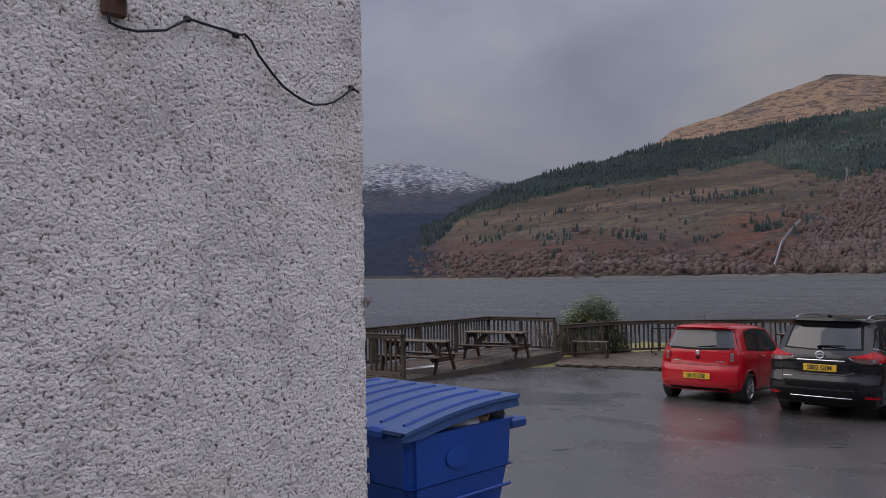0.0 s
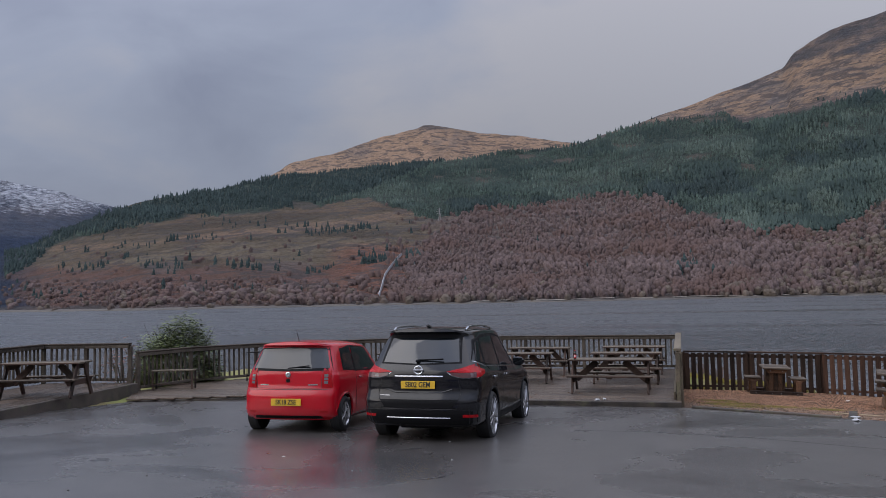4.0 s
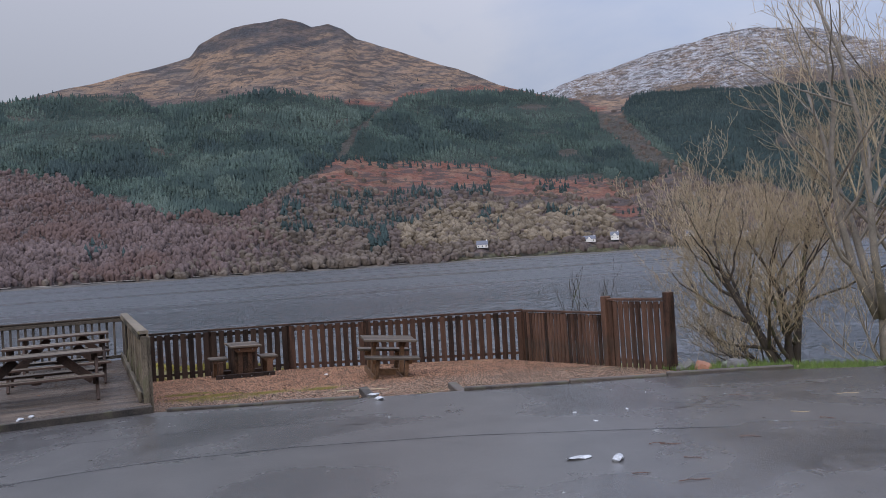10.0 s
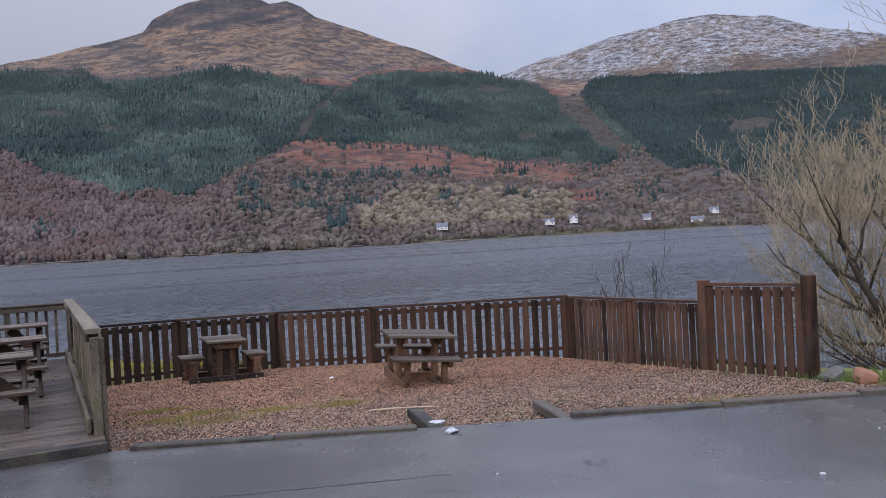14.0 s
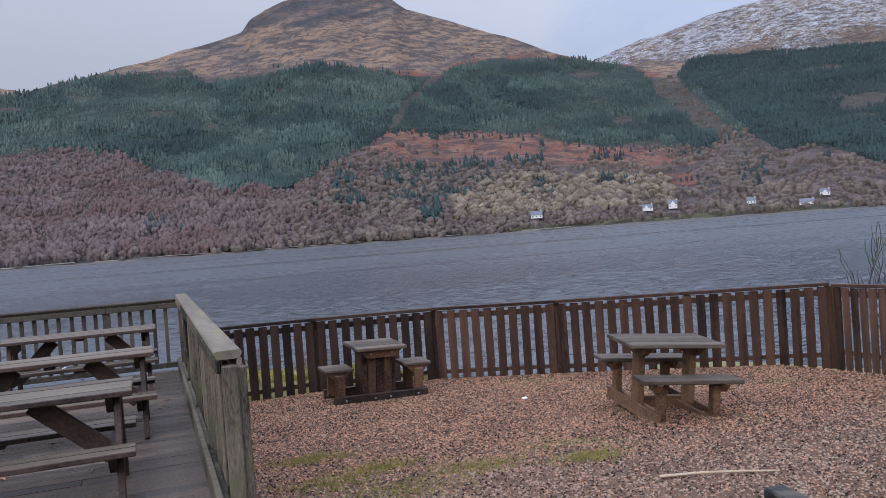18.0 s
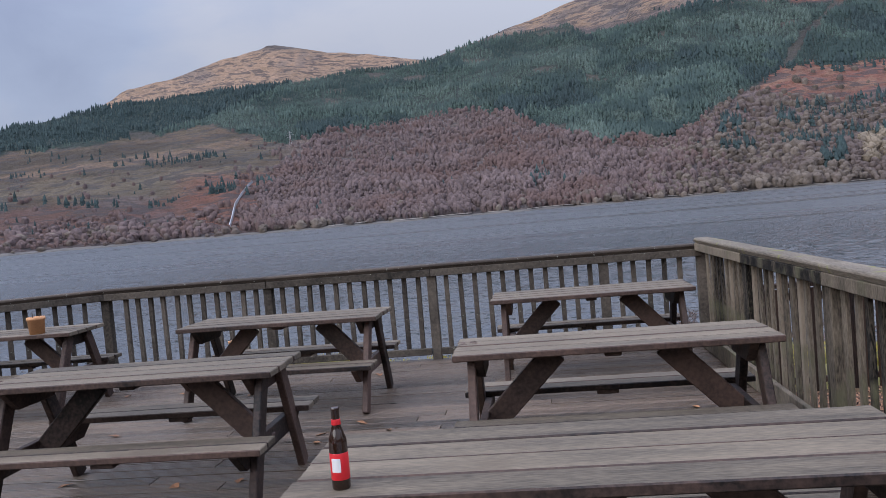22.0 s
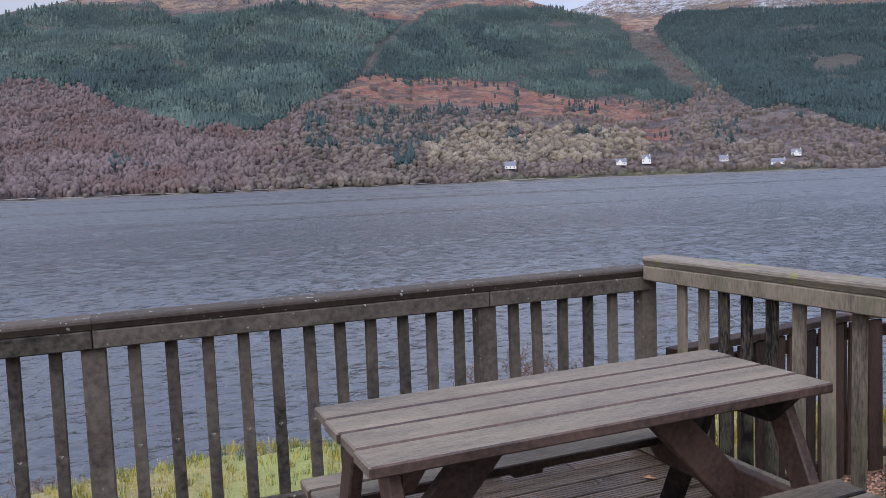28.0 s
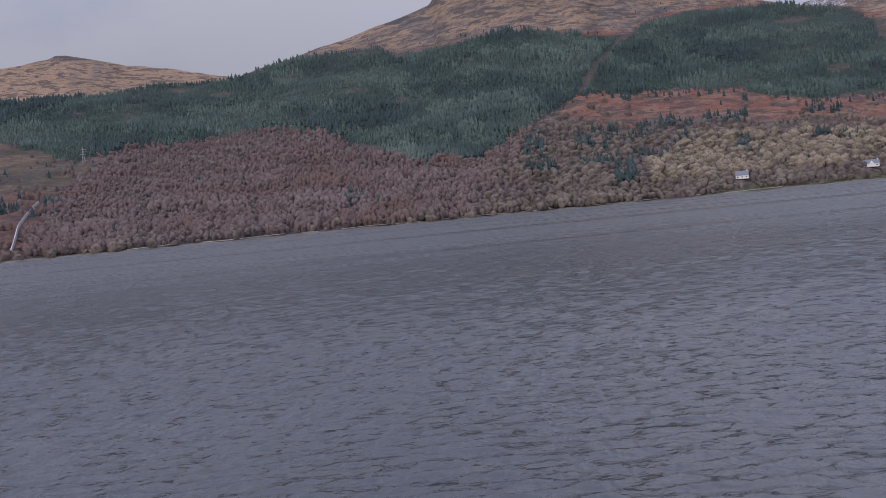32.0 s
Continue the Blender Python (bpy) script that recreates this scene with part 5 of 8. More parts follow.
for name, sel, material, label in (("gravel_stones", ~grey, "gravel", "loose orange-brown gravel stones"), ("grey_gravel_stones", grey, "gravelgrey", "loose grey gravel stones near the edging")):
    k = int(sel.sum())
    scatter(name, pebble, np.stack([gx[sel], gy[sel], gravel_z(gx[sel], gy[sel]) - 0.002], 1), np.stack([r.uniform(0.007, 0.021, k), r.uniform(0.006, 0.017, k), r.uniform(0.007, 0.022, k)], 1), r.uniform(0, 6.28, k), M[material], label, "gravel")

# ---- deck, rails, fence ----
DECK = 0.10


def deck_span(y):
    """The x range of the deck at y."""
    x1 = 0.04
    pts = [(-13.2, 0.6), (-12.9, 2.4), (-11.8, 4.0), (-9.2, 5.9), (-6.4, 7.42)]
    if y < 0.6:
        x0 = float(np.interp(y, [-1.0, 0.02, 0.6], [-12.3, -12.9, -13.2]))
        if y < 0.02:
            x1 = float(np.interp(y, [-1.0, 0.02], [-12.2, -9.6]))
    else:
        x0 = float(np.interp(y, [p[1] for p in pts], [p[0] for p in pts]))
    return x0, x1


deck = tagged(new("floor_deck"), "weathered grooved timber decking, wet in places", "decking", kind="structure")
board_mesh = {}


def board(length, width=0.134, thick=0.03):
    """A grooved deck board along x, shared by length."""
    key = (round(length, 1), width)
    if key not in board_mesh:
        L = key[0]
        prof, n_g = [], 6
        for k in range(n_g):
            a = -width / 2 + width * k / n_g
            w = width / n_g
            prof += [(a + w * 0.12, 0.0), (a + w * 0.72, 0.0), (a + w * 0.8, -0.004), (a + w * 1.04, -0.004)]
        prof = [(-width / 2, -thick), (-width / 2, -0.004)] + prof[:-1] + [(width / 2, -0.004), (width / 2, -thick)]
        v = [(x, y, z) for x in (-L / 2, L / 2) for y, z in prof]
        k = len(prof)
        f = [(i, i + 1, k + i + 1, k + i) for i in range(k - 1)] + [tuple(range(k))[::-1], tuple(range(k, 2 * k))]
        board_mesh[key] = mesh_of("deck_board", v, f, M["deck"])
    return board_mesh[key], key[0]


def lay_boards(parent, y0, y1, span, z, seed, pitch=0.145, m=Matrix()):
    r = random.Random(seed)
    y = y0
    while y < y1:
        x0, x1 = span(y)
        x = x0
        while x1 - x > 0.25:
            L = min(x1 - x, r.choice((2.4, 3.6, 4.2)))
            if x1 - x - L < 0.4:
                L = x1 - x
            me, real = board(L)
            piece("plank", me, parent, m @ pose(x + L / 2, y, z + r.uniform(-0.002, 0.002), r.uniform(-0.4, 0.4), 0, 0) @ Matrix.Diagonal((L / real * 0.998, 1, 1, 1)))
            x += L
        y += pitch


lay_boards(deck, -0.92, 7.4, deck_span, DECK, 5)
bm = bmesh.new()
box(bm, (9.6, 0.05, 0.2), (-4.75, 0.0, 0.0), 0.008)
part("front_board", bm, M["kerb"], deck, "dark edging board along the deck")
bm = bmesh.new()
box(bm, (2.85, 0.05, 0.16), (-10.95, -0.5, -0.02), 0.008, rot(z=20.5))
part("front_board", bm, M["kerb"], deck)

picket_mesh, post_mesh, rail_mesh = {}, {}, {}


def cap_mesh(length, width, thick, material):
    """A flat cap board along x, its long edges rounded and its ends cut square."""
    key = ("cap", round(length, 3), width, material.name)
    if key not in rail_mesh:
        rd, prof = min(0.02, thick * 0.42), []
        for cy, cz, a0 in ((width / 2 - rd, thick / 2 - rd, 0), (-width / 2 + rd, thick / 2 - rd, 90), (-width / 2 + rd, -thick / 2 + rd * 0.4, 180), (width / 2 - rd, -thick / 2 + rd * 0.4, 270)):
            q = rd if a0 < 180 else rd * 0.4
            prof += [(cy + q * math.cos(radians(a0 + t)), cz + q * math.sin(radians(a0 + t))) for t in (0, 30, 60, 90)]
        k = len(prof)
        v = [(x, y, z) for x in (-length / 2, length / 2) for y, z in prof]
        f = [(i, (i + 1) % k, k + (i + 1) % k, k + i)[::-1] for i in range(k)] + [tuple(range(k)), tuple(range(k, 2 * k))[::-1]]
        rail_mesh[key] = mesh_of("timber", v, f, material)
    return rail_mesh[key]


def shared(cache, key, size, material, bevel=0.005):
    if key not in cache:
        bm = bmesh.new()
        box(bm, size, bevel=bevel, seg=2 if bevel > 0.015 else 1)
        me = bpy.data.meshes.new("timber")
        bm.to_mesh(me)
        bm.free()
        me.materials.append(material)
        cache[key] = me
    return cache[key]


def rail_run(parent, a, b, z, top=0.96, pitch=0.147, posts=1.8, first=True, last=True, seed=0, cap="cap", wood="raildark", picket=(0.048, 0.038)):
    """A stretch of balustrade: posts, pickets, bottom rail, face boards and a flat cap, from a to b; posts is their spacing or their distances from a."""
    r = random.Random(seed)
    a, b = Vector((*a, 0)), Vector((*b, 0))
    d = b - a
    L = d.length
    yaw = math.degrees(math.atan2(d.y, d.x))
    base = Matrix.Translation((a.x, a.y, z)) @ rot(z=yaw)
    if isinstance(posts, float):
        n = max(1, round(L / posts))
        at = [L * k / n for k in range(n + 1)]
    else:
        at = list(posts)
    for k, x in enumerate(at):
        if (k == 0 and not first) or (k == len(at) - 1 and not last):
            continue
        piece("post", shared(post_mesh, (top, wood), (0.095, 0.085, top + 0.12), M[wood], 0.006), parent, base @ pose(x, 0.0, top / 2 - 0.09, 0, 0, 0))
    m_p = round(L / pitch)
    for k in range(m_p):
        x = (k + 0.5) * L / m_p
        if min(abs(x - p) for p in at) < 0.075:
            continue
        piece("picket", shared(picket_mesh, (top, wood, picket), (*picket, top - 0.10), M[wood], 0.004), parent,
              base @ pose(x + r.uniform(-0.008, 0.008), r.uniform(-0.004, 0.004), top / 2 + 0.01, r.uniform(-0.5, 0.5), r.uniform(-0.8, 0.8), r.uniform(-4, 4)))
    for x0, x1 in zip(at, at[1:]):
        seg, mid = x1 - x0, (x0 + x1) / 2
        key = round(seg, 2)
        piece("bottom_rail", shared(rail_mesh, ("b", key, wood), (seg - 0.1, 0.045, 0.07), M[wood]), parent, base @ pose(mid, 0.043, 0.085))
        piece("face_board", shared(rail_mesh, ("f", key, wood), (seg - 0.004, 0.03, 0.074), M[wood]), parent, base @ pose(mid, -0.0585, top - 0.034))
        piece("face_board", shared(rail_mesh, ("f", key, wood), (seg - 0.004, 0.03, 0.074), M[wood]), parent, base @ pose(mid, 0.0585, top - 0.034))
        piece("cap_rail", cap_mesh(seg - 0.002, 0.155, 0.05, M[cap]), parent, base @ pose(mid, 0, top + 0.029, r.uniform(-0.5, 0.5), 0, 0))


rail = thing("deck_railing", Matrix(), "weathered grey timber deck railing with square pickets", "railing")
rail_run(rail, (0.0, 7.40), (-6.33, 7.40), DECK, 0.94, posts=(0.0, 0.965, 2.73, 4.49, 6.33), seed=1)
rail_run(rail, (-6.33, 7.40), (-9.2, 5.88), DECK, 0.94, first=False, seed=2)
rail_run(rail, (-9.2, 5.88), (-11.8, 3.98), DECK, 0.94, first=False, seed=3)
rail_run(rail, (-11.8, 3.98), (-12.9, 2.38), DECK, 0.94, first=False, seed=4)
rail_run(rail, (-12.9, 2.38), (-13.2, 0.55), DECK, 0.94, first=False, seed=5)
rail_side = thing("deck_side_railing", Matrix(), "weathered timber side railing ending in a square post", "railing")
rail_run(rail_side, (0.0, 0.36), (0.0, 7.32), DECK, 1.0, pitch=0.148, posts=1.75, last=False, seed=6, cap="railcap", wood="rail", picket=(0.060, 0.024))
piece("end_post", shared(post_mesh, "end", (0.125, 0.125, 1.12), M["rail"], 0.008), rail_side, pose(0.03, 0.40, 0.50))
piece("stringer", shared(rail_mesh, "stringer", (0.04, 7.0, 0.16), M["rail"]), rail_side, pose(-0.085, 3.9, DECK + 0.09))

# the small raised deck, with its own railing
RZ = 0.34
side_m = Matrix.Translation((-12.05, -6.95, 0)) @ rot(z=97.5)
small = tagged(new("floor_raised_deck"), "small raised timber deck edged with a dark kerb beam", "decking", kind="structure")
lay_boards(small, 0.12, 2.5, lambda y: (0.02, 7.2 - 0.0 * y), RZ, 9, m=side_m)
bm = bmesh.new()
box(bm, (7.25, 0.1, 0.34), (3.6, -0.0, RZ - 0.175), 0.015)
bmesh.ops.transform(bm, matrix=side_m, verts=bm.verts)
part("kerb_beam", bm, M["kerb"], small, "dark kerb beam")
bm = bmesh.new()
box(bm, (0.1, 2.6, 0.34), (-0.03, 1.35, RZ - 0.18), 0.015)
bmesh.ops.transform(bm, matrix=side_m, verts=bm.verts)
part("kerb_beam", bm, M["kerb"], small)
rail_b = thing("raised_deck_railing", Matrix(), "dark weathered railing round the small raised deck", "railing")
q = [side_m @ Vector((a, b, 0)) for a, b in ((0.0, 0.12), (0.0, 2.5), (7.15, 2.5), (7.15, 0.12))]
rail_run(rail_b, q[0].xy, q[1].xy, RZ, 0.94, posts=1.2, seed=11)
rail_run(rail_b, q[1].xy, q[2].xy, RZ, 0.94, first=False, seed=12)
rail_run(rail_b, q[2].xy, q[3].xy, RZ, 0.94, first=False, posts=1.2, seed=13)

# slatted fence round the gravel
fence = thing("slat_fence", Matrix(), "dark brown slatted timber fence with a flat top rail", "fence")


def fence_run(parent, a, b, h0, h1, pitch, width, material, seed, posts=1.9, last=True):
    r = random.Random(seed)
    a, b = Vector((*a, 0)), Vector((*b, 0))
    d = b - a
    L, yaw = d.length, math.degrees(math.atan2(d.y, d.x))
    za, zb = float(gravel_z(a.x, a.y)), float(gravel_z(b.x, b.y))
    slope = math.degrees(math.atan2((zb + h1) - (za + h0), L))
    n = max(1, round(L / pitch))
    for k in range(n):
        u = (k + 0.5) / n
        p = a + d * u
        h = h0 + (h1 - h0) * u
        piece("slat", shared(picket_mesh, (width, material.name), (width, 0.022, 1.0), material, 0.003), parent,
              Matrix.Translation((p.x, p.y, za + (zb - za) * u + h / 2 - 0.065)) @ rot(z=yaw, y=r.uniform(-0.6, 0.6), x=r.uniform(-0.5, 0.5)) @ Matrix.Diagonal((1, 1, h + 0.10, 1)))
    m = max(1, round(L / posts))
    for k in range(m + (1 if last else 0)):
        p = a + d * (k / m)
        u = k / m
        h = h0 + (h1 - h0) * u
        piece("post", shared(post_mesh, ("f", material.name), (0.09, 0.09, 1.0), material, 0.006), parent,
              Matrix.Translation((p.x, p.y, za + (zb - za) * u + h / 2 - 0.05)) @ rot(z=yaw) @ Matrix.Translation((0, 0.06, 0)) @ Matrix.Diagonal((1, 1, h + 0.08, 1)))
    mid = a + d * 0.5
    for name, dz, wd, ht, off in (("top_rail", h0 / 2 + h1 / 2 + 0.02, 0.10, 0.045, 0.02), ("cross_rail", h0 / 2 + h1 / 2 - 0.1, 0.04, 0.08, 0.035), ("cross_rail", 0.11, 0.04, 0.06, 0.035)):
        piece(name, shared(rail_mesh, (name, round(L, 2), dz > 0.5, wd), (L / math.cos(radians(slope)), wd, ht), material), parent,
              Matrix.Translation((mid.x, mid.y, (za + zb) / 2 + dz)) @ rot(z=yaw) @ rot(y=-slope) @ Matrix.Translation((0, off, 0)))


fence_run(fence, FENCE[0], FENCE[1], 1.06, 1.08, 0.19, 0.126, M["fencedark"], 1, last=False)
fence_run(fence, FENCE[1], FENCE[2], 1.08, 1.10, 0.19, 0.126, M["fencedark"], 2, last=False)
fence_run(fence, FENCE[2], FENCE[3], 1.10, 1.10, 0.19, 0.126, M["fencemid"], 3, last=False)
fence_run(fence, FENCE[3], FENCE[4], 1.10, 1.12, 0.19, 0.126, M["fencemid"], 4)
fence_b = thing("close_slat_fence", Matrix(), "reddish brown slatted fence with narrow gaps", "fence")
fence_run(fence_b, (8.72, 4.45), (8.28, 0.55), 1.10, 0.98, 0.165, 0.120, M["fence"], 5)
gate = thing("gate_panel", Matrix(), "taller reddish brown slatted gate panel between square posts", "gate")
fence_run(gate, (8.24, 0.42), (8.25, -1.25), 1.24, 1.18, 0.165, 0.122, M["fence"], 6, posts=3)
for px, py in ((8.24, 0.46), (8.26, -1.31)):
    piece("gate_post", shared(post_mesh, "gate", (0.14, 0.14, 1.45), M["fence"], 0.01), gate, pose(px, py, float(gravel_z(px, py)) + 0.6))

# timber edging between asphalt and gravel, with a gap
edging = thing("gravel_edging", Matrix(), "weathered timber edging boards along the gravel", "edging")
for u0, u1 in ((0.02, 0.19), (0.19, 0.36), (0.545, 0.73), (0.73, 0.9), (0.9, 1.12)):
    ax, ay = 0.1 + 7.3 * u0, 0.02 - 3.44 * u0
    bx, by = 0.1 + 7.3 * u1, 0.02 - 3.44 * u1
    L = math.hypot(bx - ax, by - ay)
    bm = boxed((L - 0.01, 0.12, 0.14), bevel=0.012)
    ob = part("edging_board", bm, M["kerb"], edging)
    ob.matrix_basis = pose((ax + bx) / 2, (ay + by) / 2, float(ground_z((ay + by) / 2)) - 0.03, 0, 0, math.degrees(math.atan2(by - ay, bx - ax)))
for px, py, yaw, L in ((2.98, -0.85, 79, 0.95), (4.17, -1.45, 75, 1.0)):
    bm = boxed((L, 0.14, 0.10), bevel=0.012)
    part("edging_board", bm, M["kerb"], edging).matrix_basis = pose(px, py, 0.0, 0, 0, yaw)

# ---- picnic tables ----
def corbel(top, foot, height, at):
    """A tapered block, wider at its top."""
    bm = bmesh.new()
    box(bm, (top[0], top[1], height), (0, 0, 0), 0.004)
    for v in bm.verts:
        if v.co.z < 0:
            v.co.x *= foot[0] / top[0]
            v.co.y *= foot[1] / top[1]
    bmesh.ops.translate(bm, vec=at, verts=bm.verts)
    return bm


def bolt(at, way="y"):
    bm = lathe([(0.004, 0), (0.014, 0), (0.014, 0.006), (0.008, 0.010), (0.004, 0.010)], 10)
    bmesh.ops.transform(bm, matrix=Matrix.Translation(at) @ (rot(x=90) if way == "y" else rot(y=-90)), verts=bm.verts)
    return bm


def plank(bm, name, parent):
    """A weathered board with its long edges in the darker leg timber, so the gaps between boards show dark."""
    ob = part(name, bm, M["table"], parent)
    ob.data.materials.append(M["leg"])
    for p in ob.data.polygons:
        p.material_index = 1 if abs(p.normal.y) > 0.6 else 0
    return ob


def picnic_table(m, label, group="picnic tables on the deck", length=1.8, width=0.62):
    t = thing("picnic_table", m, label, "picnic table", group)
    r = random.Random(int(length * 100 + width * 1000))
    H, seat_z, seat_y = 0.74, 0.40, 0.455
    nb = 4
    bw = width / nb
    for k in range(nb):
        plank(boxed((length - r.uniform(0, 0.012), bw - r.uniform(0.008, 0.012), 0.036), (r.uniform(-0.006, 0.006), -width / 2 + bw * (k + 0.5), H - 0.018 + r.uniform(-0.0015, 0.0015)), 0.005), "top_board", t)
    for sx in (-1, 1):
        x = sx * (length / 2 - 0.15)
        part("top_batten", corbel((0.045, width - 0.05), (0.045, width - 0.28), 0.115, (x, 0, H - 0.036 - 0.0575)), M["leg"], t)
        beam = part("seat_beam", corbel((0.045, 2 * seat_y + 0.24), (0.045, 2 * seat_y - 0.02), 0.115, (x + sx * 0.004, 0, seat_z - 0.036 - 0.0575)), M["leg"], t)
        for sy in (-1, 1):
            top, foot = Vector((x + sx * 0.046, sy * 0.15, H - 0.05)), Vector((x + sx * 0.046, sy * 0.46, 0.0))
            d = top - foot
            ang = math.degrees(math.atan2(d.y, d.z))
            part("leg", boxed((0.045, 0.10, d.length), tuple((top + foot) / 2), 0.006, rot(x=-ang)), M["leg"], t)
            part("bolt", bolt((x + sx * 0.028 if sx < 0 else x + 0.018, sy * 0.43, seat_z - 0.09), "x"), M["metalgrey"], beam)
        a, b = Vector((x - sx * 0.01, 0, seat_z - 0.13)), Vector((sx * 0.30, 0, H - 0.06))
        d = b - a
        part("brace", boxed((0.135, 0.045, d.length), tuple((a + b) / 2), 0.006, rot(y=math.degrees(math.atan2(d.x, d.z)))), M["leg"], t)
    part("centre_batten", boxed((0.09, width - 0.16, 0.032), (0, 0, H - 0.052), 0.006), M["leg"], t)
    for sy in (-1, 1):
        for k in (-1, 1):
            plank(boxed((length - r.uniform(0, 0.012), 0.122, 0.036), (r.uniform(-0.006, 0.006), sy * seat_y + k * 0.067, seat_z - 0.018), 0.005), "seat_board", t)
        part("seat_cleat", boxed((0.13, 0.2, 0.03), (0, sy * seat_y, seat_z - 0.051), 0.005), M["leg"], t)
    return t


for x, y, yaw, length, width in ((-1.47, 1.70, 0.5, 1.86, 0.66), (-1.26, 3.71, 0.0, 1.73, 0.58), (-1.20, 6.19, 0.3, 1.69, 0.65), (-3.77, 5.72, -1.5, 1.70, 0.64), (-3.95, 3.62, 0.5, 1.72, 0.62), (-6.65, 6.05, 2.0, 1.75, 0.62), (-6.9, 3.6, 0, 1.75, 0.62)):
    pt = picnic_table(pose(x, y, DECK, 0, 0, yaw), "grey weathered wooden picnic table with attached benches on the deck", length=length, width=width)
for x, y, yaw in ((-13.15, -2.55, 14), (-12.95, -5.75, 12)):
    tagged(copy_thing(pt, pose(x, y, RZ, 0, 0, yaw)), "dark weathered wooden picnic table on the raised deck", group="picnic tables on the raised deck")


def grooved(length, height, thick, at, axis="x"):
    """A plank on edge with shallow grooves along its faces."""
    prof = []
    n = 6
    for side in (-1, 1):
        for k in range(n):
            z0 = -height / 2 + height * k / n if side < 0 else height / 2 - height * k / n
            d = height / n * (1 if side < 0 else -1)
            prof += [(side * thick / 2, z0), (side * thick / 2, z0 + d * 0.66), (side * (thick / 2 - 0.004), z0 + d * 0.78)]
    bm = bmesh.new()
    ends = []
    for e in (-length / 2, length / 2):
        ends.append([bm.verts.new((e, u, z)) for u, z in prof])
    k = len(prof)
    for i in range(k):
        bm.faces.new((ends[0][i], ends[0][(i + 1) % k], ends[1][(i + 1) % k], ends[1][i]))
    bm.faces.new(ends[0][::-1])
    bm.faces.new(ends[1])
    m = Matrix.Translation(at) @ (rot(z=90) if axis == "y" else Matrix())
    bmesh.ops.transform(bm, matrix=m, verts=bm.verts)
    return bm


def chunky_table(m, label):
    """A heavy table on a plank base with a fixed seat at each end."""
    t = thing("pedestal_picnic_table", m, label, "picnic table", "heavy tables on the gravel")
    H = 0.76
    for k in range(4):
        part("top_board", boxed((0.70, 0.168, 0.045), (0, -0.264 + 0.176 * k, H - 0.022), 0.008), M["heavytop"], t)
    for sy in (-1, 1):
        ap = part("top_corbel", corbel((0.60, 0.06), (0.40, 0.06), 0.11, (0, sy * 0.25, H - 0.10)), M["brownwood"], t)
        for bx in (-0.15, 0.15):
            part("bolt", bolt((bx, -0.281 if sy < 0 else 0.22, H - 0.09)), M["metalgrey"], ap)
        for k in range(3):
            part("pedestal_board", boxed((0.108, 0.035, 0.53), (-0.113 + 0.113 * k, sy * 0.20, 0.375), 0.005), M["brownwood"], t)
        base = part("base_plank", grooved(1.32, 0.13, 0.045, (0, sy * 0.275, 0.065)), M["leg"], t, "dark grooved base plank")
        for bx in (-0.5, -0.1, 0.12, 0.52):
            part("bolt", bolt((bx, sy * 0.275 - 0.021, 0.07)), M["metalgrey"], base)
    for sx in (-1, 1):
        part("pedestal_post", boxed((0.075, 0.34, 0.62), (sx * 0.20, 0, 0.37), 0.006), M["brownwood"], t)
        for k in range(2):
            part("seat_board", boxed((0.40, 0.19, 0.04), (sx * 0.56, -0.098 + 0.196 * k, 0.455), 0.008), M["heavytop"], t)
        for sy in (-1, 1):
            part("seat_corbel", corbel((0.34, 0.05), (0.17, 0.05), 0.09, (sx * 0.56, sy * 0.15, 0.39)), M["brownwood"], t)
            part("seat_post", boxed((0.13, 0.06, 0.36), (sx * 0.56, sy * 0.21, 0.22), 0.006), M["brownwood"], t)
    return t


chunky_table(pose(2.42, 6.4, float(gravel_z(2.42, 6.4)), 3, 2, 3), "brown pedestal picnic table with two fixed seats on gravel")


def trestle_table(m, label):
    """A squat table with two bench seats on sled feet."""
    t = thing("bench_picnic_table", m, label, "picnic table", "heavy tables on the gravel")
    H = 0.78
    for k in range(4):
        part("top_board", boxed((1.04, 0.166, 0.045), (0, -0.264 + 0.176 * k, H - 0.022), 0.008), M["heavytop"], t)
    for sx in (-1, 1):
        x = sx * 0.285
        foot = part("foot", grooved(1.30, 0.13, 0.045, (x + sx * 0.06, 0, 0.065), "y"), M["trestle"], t, "grooved foot board")
        part("foot_pad", boxed((0.045, 1.30, 0.10), (x - sx * 0.06, 0, 0.05), 0.006), M["trestle"], t)
        part("top_corbel", corbel((0.07, 0.62), (0.07, 0.30), 0.11, (x, 0, H - 0.10)), M["trestle"], t)
        part("leg", boxed((0.075, 0.17, 0.64), (x, 0, 0.37), 0.006), M["trestle"], t)
        for sy in (-1, 1):
            part("seat_post", boxed((0.075, 0.11, 0.40), (x, sy * 0.57, 0.22), 0.006), M["trestle"], t)
            part("seat_corbel", corbel((0.06, 0.27), (0.06, 0.13), 0.09, (x + sx * 0.068, sy * 0.57, 0.40)), M["trestle"], t)
            part("bolt", bolt((x + sx * 0.09, sy * 0.57, 0.40), "x"), M["metalgrey"], foot)
    for sy in (-1, 1):
        part("seat_board", boxed((1.06, 0.135, 0.045), (0, sy * 0.57 - 0.07, 0.468), 0.008), M["heavytop"], t)
        part("seat_board", boxed((1.06, 0.135, 0.045), (0, sy * 0.57 + 0.07, 0.468), 0.008), M["heavytop"], t)
    part("stretcher", grooved(0.57, 0.13, 0.045, (0, 0.14, 0.075)), M["trestle"], t, "grooved stretcher board")
    return t


trestle_table(pose(4.64, 2.93, float(gravel_z(4.64, 2.93)) - 0.01, 3, 5, -11), "weathered squat picnic table with two benches on gravel")

